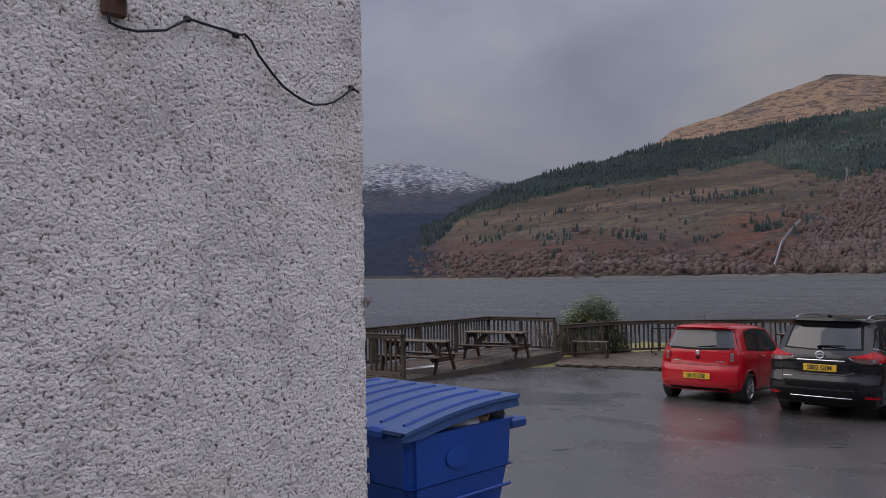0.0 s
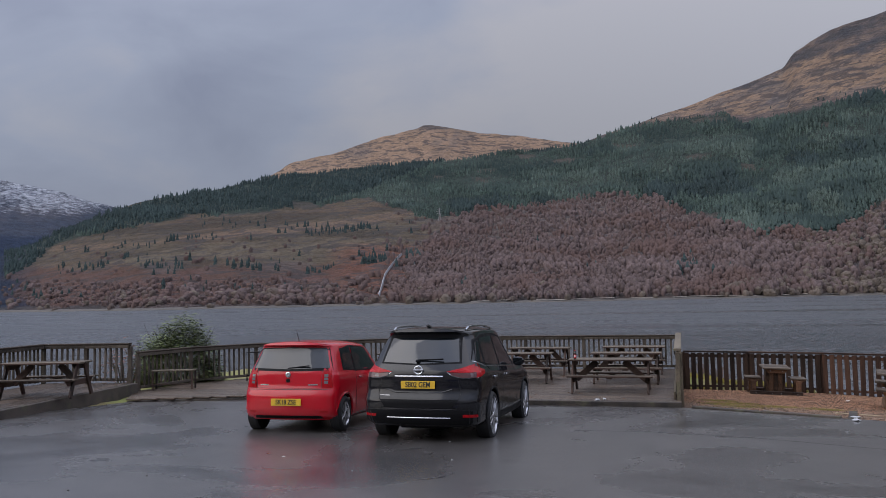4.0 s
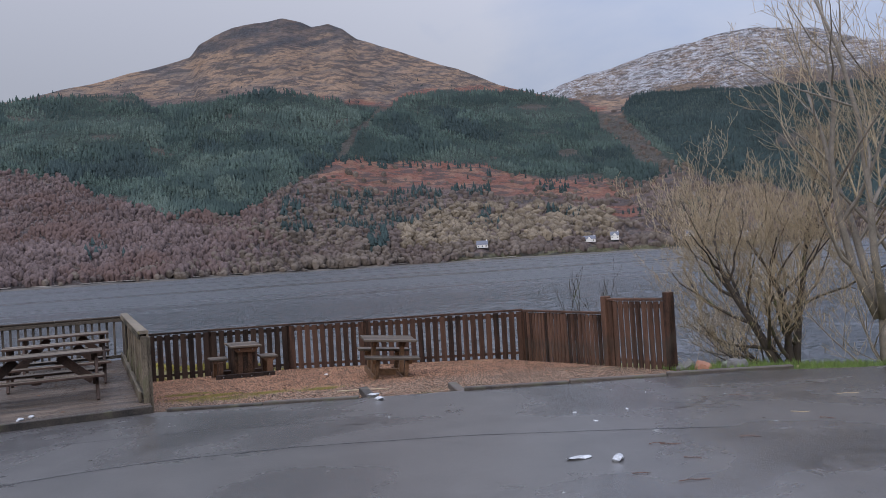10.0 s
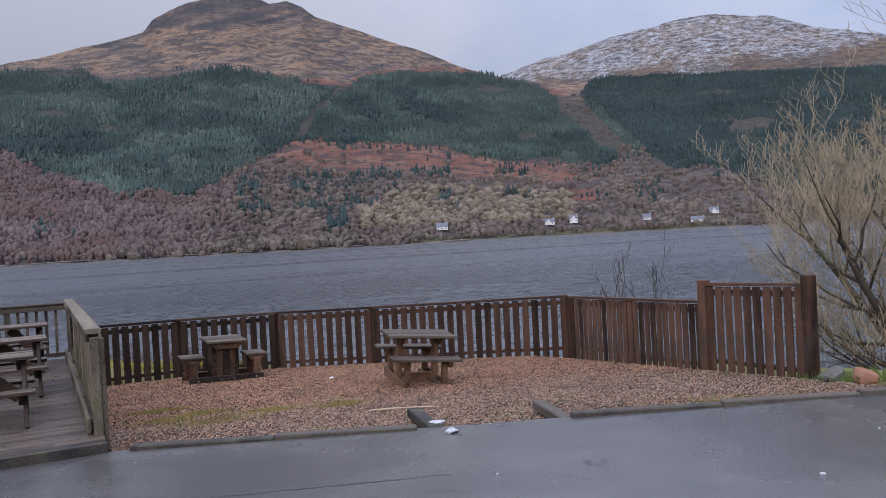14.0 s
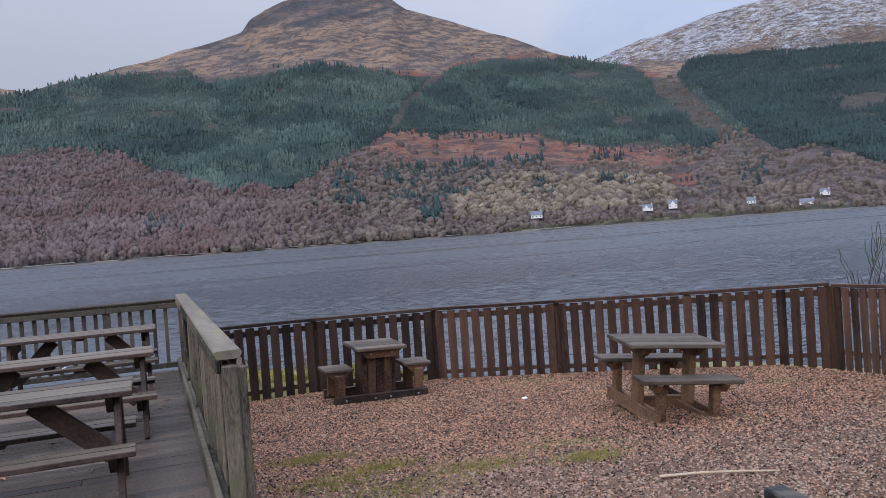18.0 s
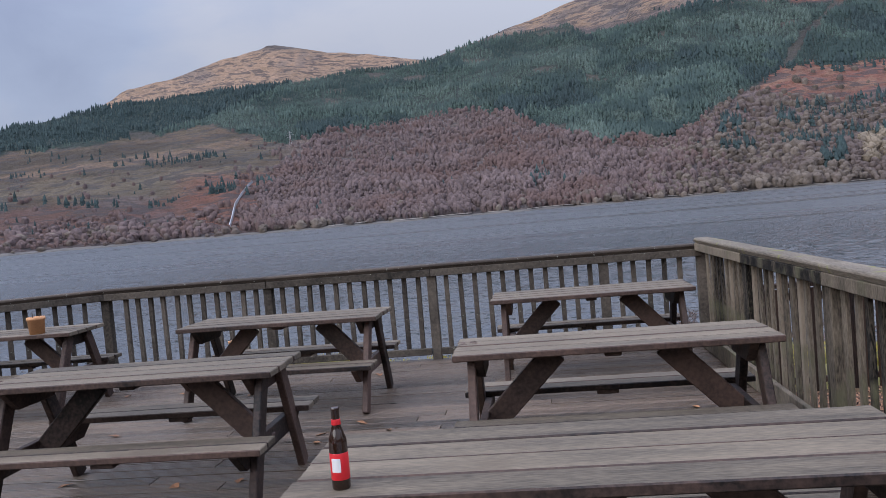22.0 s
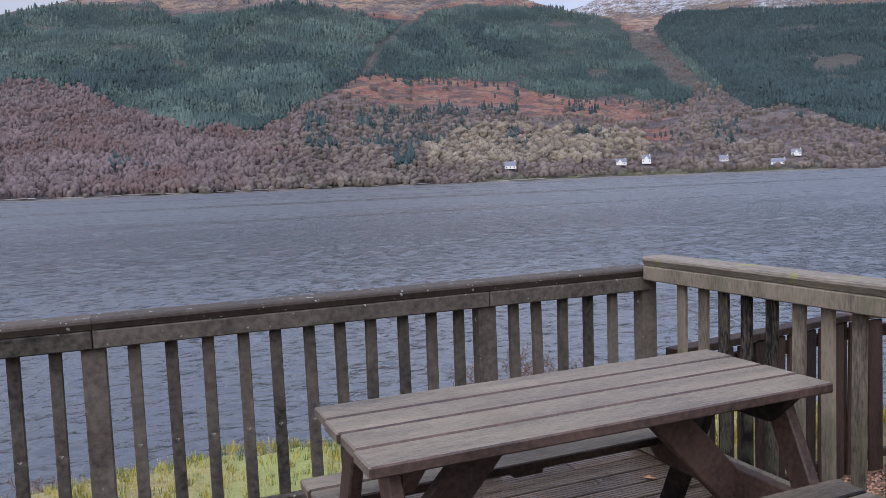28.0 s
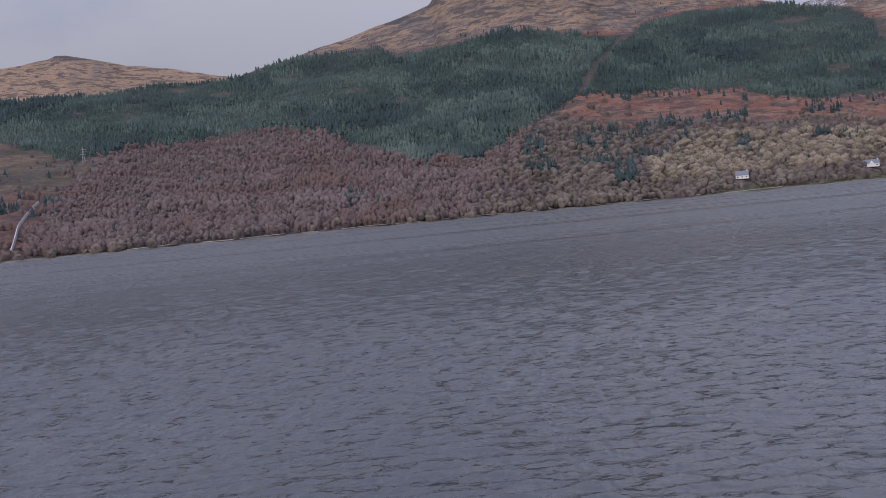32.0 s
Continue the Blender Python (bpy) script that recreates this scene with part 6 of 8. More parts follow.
# ---- parked cars
from mathutils.bvhtree import BVHTree


def smooth_line(ctrl, per):
    """Points along a smooth curve through control points."""
    c = np.array(ctrl, float)
    g = np.gradient(c, axis=0)
    out = []
    for i in range(len(c) - 1):
        for k in range(per):
            t = k / per
            h = (2 * t ** 3 - 3 * t * t + 1, t ** 3 - 2 * t * t + t, -2 * t ** 3 + 3 * t * t, t ** 3 - t * t)
            out.append(h[0] * c[i] + h[1] * g[i] + h[2] * c[i + 1] + h[3] * g[i + 1])
    out.append(c[-1])
    return np.array(out)


def section(w, zs, zb, ws, zr, wr):
    """Right half of a car's cross-section, from sill to roof centre."""
    pts = [(w * 0.90, zs), (w * 0.975, zs + 0.07), (w * 0.99, zs + 0.25), (w, (zs + zb) / 2 + 0.08), (w * 0.985, zb - 0.09), (ws, zb), (ws * 0.62 + wr * 0.38, zb + (zr - zb) * 0.36),
           (wr + 0.035, zr - 0.13), (wr - 0.035, zr - 0.05), (wr * 0.55, zr - 0.012), (0, zr)]
    return smooth_line(pts, 4)


def car_shell(m, spec, paint, name, label):
    """A smooth car body lofted over its stations with a bowed, round-cornered tail."""
    car = thing(name, m, label, "car", "parked cars")
    st = np.array(spec["stations"], float)
    bow, cr = spec["bow"], spec["corner"]
    y_min = bow + cr
    ys = np.linspace(y_min, st[-1, 0], 84)
    ys[1:] -= 0
    zb_, yb_ = zip(*spec["back"])

    def tail(x, w, z):
        u = min(1.0, abs(x) / w)
        c = max(0.0, (u - 0.78) / 0.22)
        return float(np.interp(z, zb_, yb_)) + bow * u * u + cr * (1 - math.sqrt(max(0.0, 1 - c * c)))
    body = bmesh.new()
    rows = []
    slope = np.gradient(st[:, 1:], st[:, 0], axis=0)
    for y in ys:
        i = min(len(st) - 2, max(0, int(np.searchsorted(st[:, 0], y, side="right")) - 1))
        h = st[i + 1, 0] - st[i, 0]
        t = (y - st[i, 0]) / h
        t = min(1.0, max(0.0, t))
        par = (2 * t ** 3 - 3 * t * t + 1) * st[i, 1:] + (t ** 3 - 2 * t * t + t) * h * slope[i] + (-2 * t ** 3 + 3 * t * t) * st[i + 1, 1:] + (t ** 3 - t * t) * h * slope[i + 1]
        sec = section(*par)
        fade = max(0.0, 1 - (y - y_min) / 1.1) ** 2
        right = []
        for x, z in sec:
            w = max(x, par[5] - 0.02, 0.05)
            right.append(Vector((x, y + (tail(x, w, z) - y_min) * fade, z)))
        left = [Vector((-p.x, p.y, p.z)) for p in right[:-1]][::-1]
        rows.append(right + left)
    n = len(rows[0])
    k = (n + 1) // 2
    for wy, wz, wr in spec["wells"]:
        for row in rows:
            for p in row:
                if abs(p.x) > 0.5 and p.z < wz + 0.6:
                    d = math.hypot(p.y - wy, p.z - wz)
                    if abs(d - wr) < 0.034 and d > 0:
                        p.y, p.z = wy + (p.y - wy) * wr / d, wz + (p.z - wz) * wr / d
    grid = [[body.verts.new(p) for p in row] for row in rows]

    def in_well(quad):
        return any(all(abs(v.co.x) > 0.5 and math.hypot(v.co.y - wy, v.co.z - wz) < wr + 0.004 for v in quad) for wy, wz, wr in spec["wells"])
    for a, b in zip(grid, grid[1:]):
        for j in range(n - 1):
            quad = (a[j], b[j], b[j + 1], a[j + 1])
            if not in_well(quad):
                body.faces.new(quad)
    cross = 26
    prev = None
    w_roof = st[0, 6] - 0.02
    for j in range(k):
        r_ = rows[0][j]
        line = []
        for c in range(cross + 1):
            u = math.cos(math.pi * c / cross)
            u = math.copysign(abs(u) ** 0.8, u)
            if c == 0:
                line.append(grid[0][j])
            elif c == cross:
                line.append(grid[0][n - 1 - j])
            elif j == k - 1:
                line.append(grid[0][j])
            else:
                x = r_.x * u
                line.append(body.verts.new((x, tail(x, max(r_.x, w_roof, 0.05), r_.z), r_.z)))
        if prev:
            for c in range(cross):
                vs = list(dict.fromkeys([prev[c], prev[c + 1], line[c + 1], line[c]]))
                if len(vs) > 2 and not in_well(vs):
                    try:
                        body.faces.new(vs)
                    except ValueError:
                        pass
        prev = line
    body.faces.new(grid[-1])
    bmesh.ops.recalc_face_normals(body, faces=body.faces)
    for e in body.edges:
        if len(e.link_faces) == 2 and e.calc_face_angle(0) > radians(42):
            e.smooth = False
    tree = BVHTree.FromBMesh(body)
    part("body", body, paint, car, shade=True)
    part("floor_pan", boxed((1.3, st[-1, 0] - 0.5, 0.06), (0, st[-1, 0] / 2, spec["pan"]), 0.01), M["carplastic"], car)
    return car, tree


AXES = {"rear": (Vector((0, -3, 0)), Vector((0, 1, 0))), "front": (Vector((0, 9, 0)), Vector((0, -1, 0))),
        "right": (Vector((3, 0, 0)), Vector((-1, 0, 0))), "left": (Vector((-3, 0, 0)), Vector((1, 0, 0)))}


def on_shell(tree, axis, a, z):
    start, way = AXES[axis]
    o = start + (Vector((a, 0, z)) if axis in ("rear", "front") else Vector((0, a, z)))
    hit = tree.ray_cast(o, way)[0]
    return hit


def inlay(car, tree, name, lower, upper, axis, material, label="", lift=0.004, nu=12, nv=6, parent=None):
    """A pane, lamp or trim that follows the car's shell between a lower and an upper outline."""
    bm = bmesh.new()
    way = AXES[axis][1]

    def at(line, u):
        line = np.array(line, float)
        d = np.concatenate([[0], np.cumsum(np.linalg.norm(np.diff(line, axis=0), axis=1))])
        return np.array([np.interp(u * d[-1], d, line[:, 0]), np.interp(u * d[-1], d, line[:, 1])])
    g = []
    for i in range(nu + 1):
        lo, hi = at(lower, i / nu), at(upper, i / nu)
        col = []
        for j in range(nv + 1):
            p = lo + (hi - lo) * j / nv
            h = on_shell(tree, axis, p[0], p[1])
            col.append(bm.verts.new(h - way * lift) if h is not None else None)
        g.append(col)
    for i in range(nu):
        for j in range(nv):
            q = [g[i][j], g[i + 1][j], g[i + 1][j + 1], g[i][j + 1]]
            if all(v is not None for v in q):
                bm.faces.new(q)
    rim = bmesh.ops.extrude_edge_only(bm, edges=[e for e in bm.edges if len(e.link_faces) == 1])
    bmesh.ops.translate(bm, vec=way * (lift + 0.012), verts=[v for v in rim["geom"] if isinstance(v, bmesh.types.BMVert)])
    bmesh.ops.recalc_face_normals(bm, faces=bm.faces)
    for e in bm.edges:
        if len(e.link_faces) == 2 and e.calc_face_angle(0) > radians(40):
            e.smooth = False
    return part(name, bm, material, parent or car, label, shade=True)


def beading(car, tree, name, line, axis, r, material, label="", closed=False, parent=None):
    """A thin bead or seam that runs over the shell."""
    pts = []
    line = list(line) + ([line[0]] if closed else [])
    for (a0, z0), (a1, z1) in zip(line, line[1:]):
        k = max(1, int(math.hypot(a1 - a0, z1 - z0) / 0.08))
        for s in range(k):
            h = on_shell(tree, axis, a0 + (a1 - a0) * s / k, z0 + (z1 - z0) * s / k)
            if h is not None:
                pts.append(h)
    h = on_shell(tree, axis, *line[-1])
    if h is not None:
        pts.append(h)
    bm = bmesh.new()
    tube(bm, [tuple(p) for p in pts], r, 6)
    return part(name, bm, material, parent or car, label)


def wheel_well(car, tree, sx, wy, wz, wr, depth, edge, lip):
    """The dark tub behind a wheel, and the lip round its opening."""
    bm = bmesh.new()
    ang = [math.pi * k / 24 for k in range(25)]
    a = [bm.verts.new((sx * edge, wy + wr * math.cos(t), wz + wr * math.sin(t))) for t in ang]
    b = [bm.verts.new((sx * (edge - depth), wy + wr * math.cos(t), wz + wr * math.sin(t))) for t in ang]
    for i in range(24):
        bm.faces.new((a[i], a[i + 1], b[i + 1], b[i]))
    bm.faces.new(b)
    part("wheel_well", bm, M["carplastic"], car)
    pts = []
    for t in np.linspace(-0.25, math.pi + 0.25, 30):
        h = on_shell(tree, "right" if sx > 0 else "left", wy + (wr + 0.018) * math.cos(t), wz + (wr + 0.018) * math.sin(t))
        if h is not None:
            pts.append((h.x - sx * 0.004, wy + wr * math.cos(t), wz + wr * math.sin(t)))
    bm = bmesh.new()
    tube(bm, pts, 0.02, 6)
    part("wheel_arch_lip", bm, lip, car)


def wheel(car, x, y, r, width, rim_mat, spokes):
    sx = 1 if x > 0 else -1
    rf = 0.79 if spokes == 5 else 0.68
    bm = lathe([(r * 0.72, -width / 2), (r * 0.94, -width / 2), (r, -width / 2 + 0.03), (r, width / 2 - 0.03), (r * (rf + 1) / 2, width / 2), (r * rf, width / 2 - 0.004), (r * (rf - 0.02), width / 2 - 0.05)], 36)
    bmesh.ops.transform(bm, matrix=Matrix.Translation((x, y, r)) @ rot(y=90 * sx), verts=bm.verts)
    t = part("tyre", bm, M["tyre"], car, "black rubber tyre")
    bm = bmesh.new()
    for k in range(spokes):
        a = 360 / spokes * k
        for off in (-0.035, 0.035) if spokes == 5 else (0,):
            box(bm, (r * (rf - 0.07), 0.028 if spokes == 5 else 0.03, 0.025), (0, 0, 0), 0.006, rot(z=a) @ Matrix.Translation((r * (rf / 2 + 0.02), off, width / 2 - 0.02)) @ rot(z=math.degrees(off) * 2.6))
    ring = lathe([(r * (rf - 0.05), width / 2 - 0.035), (r * (rf - 0.01), width / 2 - 0.010), (r * rf, width / 2 - 0.03), (r * (rf - 0.05), width / 2 - 0.06)], 32)
    me = bpy.data.meshes.new("tmp")
    ring.to_mesh(me)
    ring.free()
    bm.from_mesh(me)
    bpy.data.meshes.remove(me)
    hub = bmesh.ops.create_cone(bm, cap_ends=True, segments=20, radius1=r * 0.17, radius2=r * 0.14, depth=0.04)
    bmesh.ops.translate(bm, vec=(0, 0, width / 2 - 0.02), verts=hub["verts"])
    bmesh.ops.transform(bm, matrix=Matrix.Translation((x, y, r)) @ rot(y=90 * sx), verts=bm.verts)
    part("rim", bm, rim_mat, t, "machined alloy rim")
    bm = lathe([(0.01, 0), (r * rf, 0), (r * rf, 0.01), (0.01, 0.01)], 28)
    bmesh.ops.transform(bm, matrix=Matrix.Translation((x, y, r)) @ rot(y=90 * sx) @ Matrix.Translation((0, 0, width / 2 - 0.085)), verts=bm.verts)
    part("brake_disc", bm, M["alloydark"], t)


def number_plate(car, text, y, z, lean, w=0.52):
    p = part("number_plate", boxed((w, 0.012, 0.112), (0, y, z), 0.004, rot(x=lean)), M["plate"], car, "yellow number plate")
    fc = bpy.data.curves.new("plate_letters", "FONT")
    fc.body, fc.size, fc.align_x, fc.align_y, fc.extrude = text, 0.108, "CENTER", "CENTER", 0.001
    fc.offset = 0.002
    ob = new("plate_letters", fc)
    ob.parent = p
    ob.matrix_basis = Matrix.Translation((0, y - 0.009, z)) @ rot(x=lean) @ rot(x=90) @ Matrix.Diagonal((0.82, 1, 1, 1))
    fc.materials.append(M["ink"])
    return p


# the black sport utility car
SUV = dict(bow=0.11, corner=0.15, pan=0.30,
           wells=[(0.98, 0.37, 0.415), (3.685, 0.37, 0.415)],
           back=[(0.22, 0.16), (0.34, 0.05), (0.44, 0.0), (0.66, 0.0), (0.72, 0.045), (0.80, 0.065), (0.95, 0.055), (1.06, 0.075), (1.14, 0.12), (1.56, 0.40), (1.60, 0.36), (1.63, 0.30), (1.72, 0.33)],
           stations=[(0.0, 0.875, 0.28, 1.10, 0.80, 1.665, 0.60), (0.50, 0.905, 0.25, 1.11, 0.835, 1.695, 0.635), (1.05, 0.912, 0.24, 1.09, 0.852, 1.715, 0.65),
                     (1.80, 0.912, 0.24, 1.06, 0.858, 1.715, 0.65), (2.62, 0.912, 0.24, 1.02, 0.858, 1.66, 0.63), (3.40, 0.908, 0.25, 1.0, 0.85, 1.14, 0.70), (3.60, 0.905, 0.25, 1.0, 0.85, 1.09, 0.70),
                     (4.15, 0.885, 0.26, 0.93, 0.80, 1.02, 0.66), (4.50, 0.82, 0.30, 0.80, 0.74, 0.90, 0.58), (4.64, 0.74, 0.36, 0.66, 0.66, 0.74, 0.5)])
SUV_M = pose(-3.60, -5.72, 0.165, -2.6, 0, 0.6)
suv, shell = car_shell(SUV_M, SUV, M["blackpaint"], "suv_car", "black sport utility car parked facing the deck, wet paint")
for sx, side in ((-1, "left"), (1, "right")):
    for y in (0.98, 3.685):
        wheel(suv, sx * 0.812, y, 0.36, 0.225, M["alloy"], 5)
        wheel_well(suv, shell, sx, y, 0.37, 0.415, 0.32, 0.86, M["carplastic"])
    inlay(suv, shell, "window_surround", [(0.30, 1.20), (0.75, 1.125), (2.96, 1.045)], [(0.62, 1.50), (1.1, 1.585), (1.9, 1.60), (2.46, 1.555), (2.96, 1.10)], side, M["carplastic"], "gloss black window surround", 0.003, 34, 8)
    for lo, hi in (([(0.42, 1.21), (0.72, 1.155)], [(0.66, 1.47), (0.80, 1.50)]), ([(0.79, 1.15), (1.66, 1.105)], [(0.88, 1.53), (1.68, 1.568)]), ([(1.76, 1.10), (2.84, 1.07)], [(1.78, 1.57), (2.36, 1.54)])):
        inlay(suv, shell, "side_window", lo, hi, side, M["carglass"], "dark tinted glass", 0.007, 12, 6)
    beading(suv, shell, "window_trim", [(0.30, 1.20), (0.75, 1.118), (2.96, 1.04)], side, 0.009, M["chrome"], "chrome waist trim")
    beading(suv, shell, "window_trim", [(0.30, 1.20), (0.60, 1.505), (1.1, 1.592), (1.9, 1.607), (2.46, 1.562), (2.96, 1.10)], side, 0.006, M["carplastic"])
    lamp = inlay(suv, shell, "tail_lamp", [(sx * 0.42, 1.05), (sx * 0.64, 1.035), (sx * 0.86, 1.045)], [(sx * 0.44, 1.06), (sx * 0.62, 1.10), (sx * 0.80, 1.165)], "rear", M["lampred"], "red tail lamp wrapping the corner", 0.012, 16, 6)
    inlay(suv, shell, "reversing_lens", [(sx * 0.49, 1.0), (sx * 0.64, 0.967), (sx * 0.86, 0.967)], [(sx * 0.47, 1.04), (sx * 0.64, 1.033), (sx * 0.86, 1.043)], "rear", M["lampsmoke"], "smoked lower lens", 0.011, 14, 4, lamp)
    beading(suv, shell, "lens_edge", [(sx * 0.42, 1.05), (sx * 0.49, 0.998), (sx * 0.64, 0.963), (sx * 0.86, 0.963)], "rear", 0.006, M["chrome"], "bright lower edge", parent=lamp)
    beading(suv, shell, "lens_seam", [(sx * 0.655, 0.965), (sx * 0.655, 1.11)], "rear", 0.004, M["ink"], "", parent=lamp)
    inlay(suv, shell, "lamp_wing", [(0.20, 0.965), (0.50, 1.02)], [(0.26, 1.135), (0.56, 1.075)], side, M["lampred"], "red lamp wing on the flank", 0.010, 8, 4, lamp)
    bm = bmesh.new()
    tube(bm, [(sx * 0.575, 0.62, 1.655), (sx * 0.58, 0.74, 1.695), (sx * 0.585, 0.95, 1.718), (sx * 0.59, 1.6, 1.735), (sx * 0.575, 2.22, 1.705), (sx * 0.56, 2.38, 1.67), (sx * 0.555, 2.44, 1.63)], [0.016, 0.019, 0.018, 0.016, 0.016, 0.018, 0.016], 8)
    part("roof_rail", bm, M["chrome"], suv, "silver roof rail")
    inlay(suv, shell, "bumper_reflector", [(sx * 0.66, 0.405), (sx * 0.86, 0.405)], [(sx * 0.66, 0.445), (sx * 0.86, 0.445)], "rear", M["lampred"], "red reflector", 0.006, 8, 2)
    inlay(suv, shell, "bumper_corner", [(sx * 0.52, 0.55), (sx * 0.70, 0.535), (sx * 0.88, 0.55)], [(sx * 0.58, 0.64), (sx * 0.70, 0.69), (sx * 0.88, 0.72)], "rear", M["blackpaint"], "", 0.016, 10, 4)
    mir = part("door_mirror", boxed((0.20, 0.13, 0.15), (sx * 0.99, 2.66, 1.12), 0.05), M["blackpaint"], suv)
    part("mirror_glass", boxed((0.15, 0.006, 0.11), (sx * 0.99, 2.592, 1.12), 0.002), M["carglass"], mir)
    for hy in (1.16, 2.04):
        h = on_shell(shell, side, hy, 0.94)
        part("door_handle", boxed((0.03, 0.20, 0.032), (h.x + sx * 0.012, hy, 0.94), 0.012), M["chrome"], suv, "chrome door handle")
    beading(suv, shell, "door_seam", [(1.70, 1.10), (1.72, 0.60), (1.68, 0.36)], side, 0.0035, M["ink"])
    beading(suv, shell, "door_seam", [(0.86, 1.13), (1.10, 0.92), (1.36, 0.62), (1.42, 0.36)], side, 0.0035, M["ink"])
    beading(suv, shell, "door_seam", [(2.86, 1.04), (2.90, 0.60), (2.86, 0.36)], side, 0.0035, M["ink"])
    inlay(suv, shell, "sill_cladding", [(1.40, 0.26), (3.27, 0.26)], [(1.40, 0.37), (3.27, 0.37)], side, M["carplastic"], "", 0.012, 16, 3)
    beading(suv, shell, "sill_trim", [(1.42, 0.40), (3.22, 0.41)], side, 0.012, M["chrome"], "chrome sill strip")
inlay(suv, shell, "window_frame", [(-0.62, 1.17), (0.0, 1.145), (0.62, 1.17)], [(-0.56, 1.585), (0.0, 1.595), (0.56, 1.585)], "rear", M["carplastic"], "", 0.003, 22, 8)
inlay(suv, shell, "rear_window", [(-0.585, 1.19), (0.0, 1.165), (0.585, 1.19)], [(-0.52, 1.545), (0.0, 1.555), (0.52, 1.545)], "rear", M["carglass"], "dark tinted rear window", 0.007, 22, 8)
inlay(suv, shell, "windscreen", [(-0.72, 1.13), (0.72, 1.13)], [(-0.56, 1.60), (0.56, 1.60)], "front", M["carglass"], "dark windscreen", 0.006, 16, 8)
inlay(suv, shell, "rear_bumper", [(-0.84, 0.29), (0.84, 0.29)], [(-0.86, 0.50), (-0.55, 0.505), (0.55, 0.505), (0.86, 0.50)], "rear", M["carplastic"], "black plastic rear bumper", 0.004, 26, 5)
inlay(suv, shell, "boot_panel", [(-0.56, 0.535), (0.56, 0.535)], [(-0.60, 0.655), (0.60, 0.655)], "rear", M["carplastic"], "", 0.003, 18, 4)
beading(suv, shell, "bumper_strip", [(-0.48, 0.395), (0.48, 0.395)], "rear", 0.010, M["chrome"], "chrome bumper strip")
beading(suv, shell, "boot_strip", [(-0.37, 0.985), (0.37, 0.985)], "rear", 0.012, M["chrome"], "chrome strip above the plate")
beading(suv, shell, "boot_seam", [(-0.40, 1.05), (-0.58, 0.98), (-0.63, 0.75), (-0.57, 0.52), (0.57, 0.52), (0.63, 0.75), (0.58, 0.98), (0.40, 1.05)], "rear", 0.004, M["ink"])
beading(suv, shell, "boot_crease", [(-0.50, 0.80), (-0.34, 0.755), (0.34, 0.755), (0.50, 0.80)], "rear", 0.010, M["blackpaint"])
number_plate(suv, "SB02 GEM", 0.032, 0.865, -3)
part("boot_latch", boxed((0.16, 0.03, 0.05), (0, 0.03, 0.645), 0.015), M["carplastic"], suv)
bm = bmesh.new()
tube(bm, [(0.062 * math.cos(a), 0.062, 1.075 + 0.058 * math.sin(a)) for a in np.linspace(0, 6.283, 25)], 0.010, 6, caps=False)
box(bm, (0.15, 0.018, 0.028), (0, 0.055, 1.075), 0.003)
part("boot_badge", bm, M["chrome"], suv, "round chrome badge")
inlay(suv, shell, "model_badge", [(-0.60, 0.708), (-0.44, 0.708)], [(-0.60, 0.716), (-0.44, 0.716)], "rear", M["alloy"], "", 0.005, 4, 1)
bm = boxed((0.40, 0.02, 0.022), (0.16, 0.145, 1.225), 0.006, rot(y=-2))
wp = part("wiper", bm, M["carplastic"], suv)
part("wiper_arm", boxed((0.06, 0.06, 0.045), (-0.03, 0.135, 1.205), 0.015), M["carplastic"], wp)
part("roof_aerial", boxed((0.05, 0.15, 0.055), (0, 0.60, 1.715), 0.02, rot(x=-10)), M["blackpaint"], suv, "shark fin aerial")
part("exhaust_silencer", boxed((0.8, 0.25, 0.12), (0, 0.45, 0.27), 0.04), M["carplastic"], suv)

# the small red hatchback
HATCH = dict(bow=0.10, corner=0.13, pan=0.25,
             wells=[(0.53, 0.29, 0.335), (2.95, 0.29, 0.335)],
             back=[(0.18, 0.14), (0.28, 0.04), (0.38, 0.0), (0.60, 0.0), (0.69, 0.035), (0.72, 0.055), (0.95, 0.075), (1.02, 0.09), (1.33, 0.235), (1.38, 0.23), (1.40, 0.17), (1.50, 0.22)],
             stations=[(0.0, 0.80, 0.23, 0.97, 0.755, 1.445, 0.60), (0.45, 0.818, 0.20, 0.975, 0.77, 1.47, 0.625), (1.0, 0.822, 0.19, 0.96, 0.775, 1.482, 0.63),
                       (1.55, 0.822, 0.19, 0.94, 0.775, 1.47, 0.62), (2.02, 0.822, 0.19, 0.92, 0.77, 1.42, 0.60), (2.70, 0.812, 0.20, 0.89, 0.75, 1.02, 0.64), (2.85, 0.81, 0.20, 0.87, 0.75, 0.97, 0.62), (3.22, 0.78, 0.22, 0.80, 0.70, 0.90, 0.56), (3.48, 0.72, 0.26, 0.66, 0.62, 0.74, 0.46), (3.56, 0.62, 0.30, 0.5, 0.55, 0.58, 0.40)])
HATCH_M = pose(-6.02, -5.12, 0.165, -2.6, 0, 3.0)
hatch, shell = car_shell(HATCH_M, HATCH, M["redpaint"], "hatchback_car", "small bright red hatchback parked facing the deck")
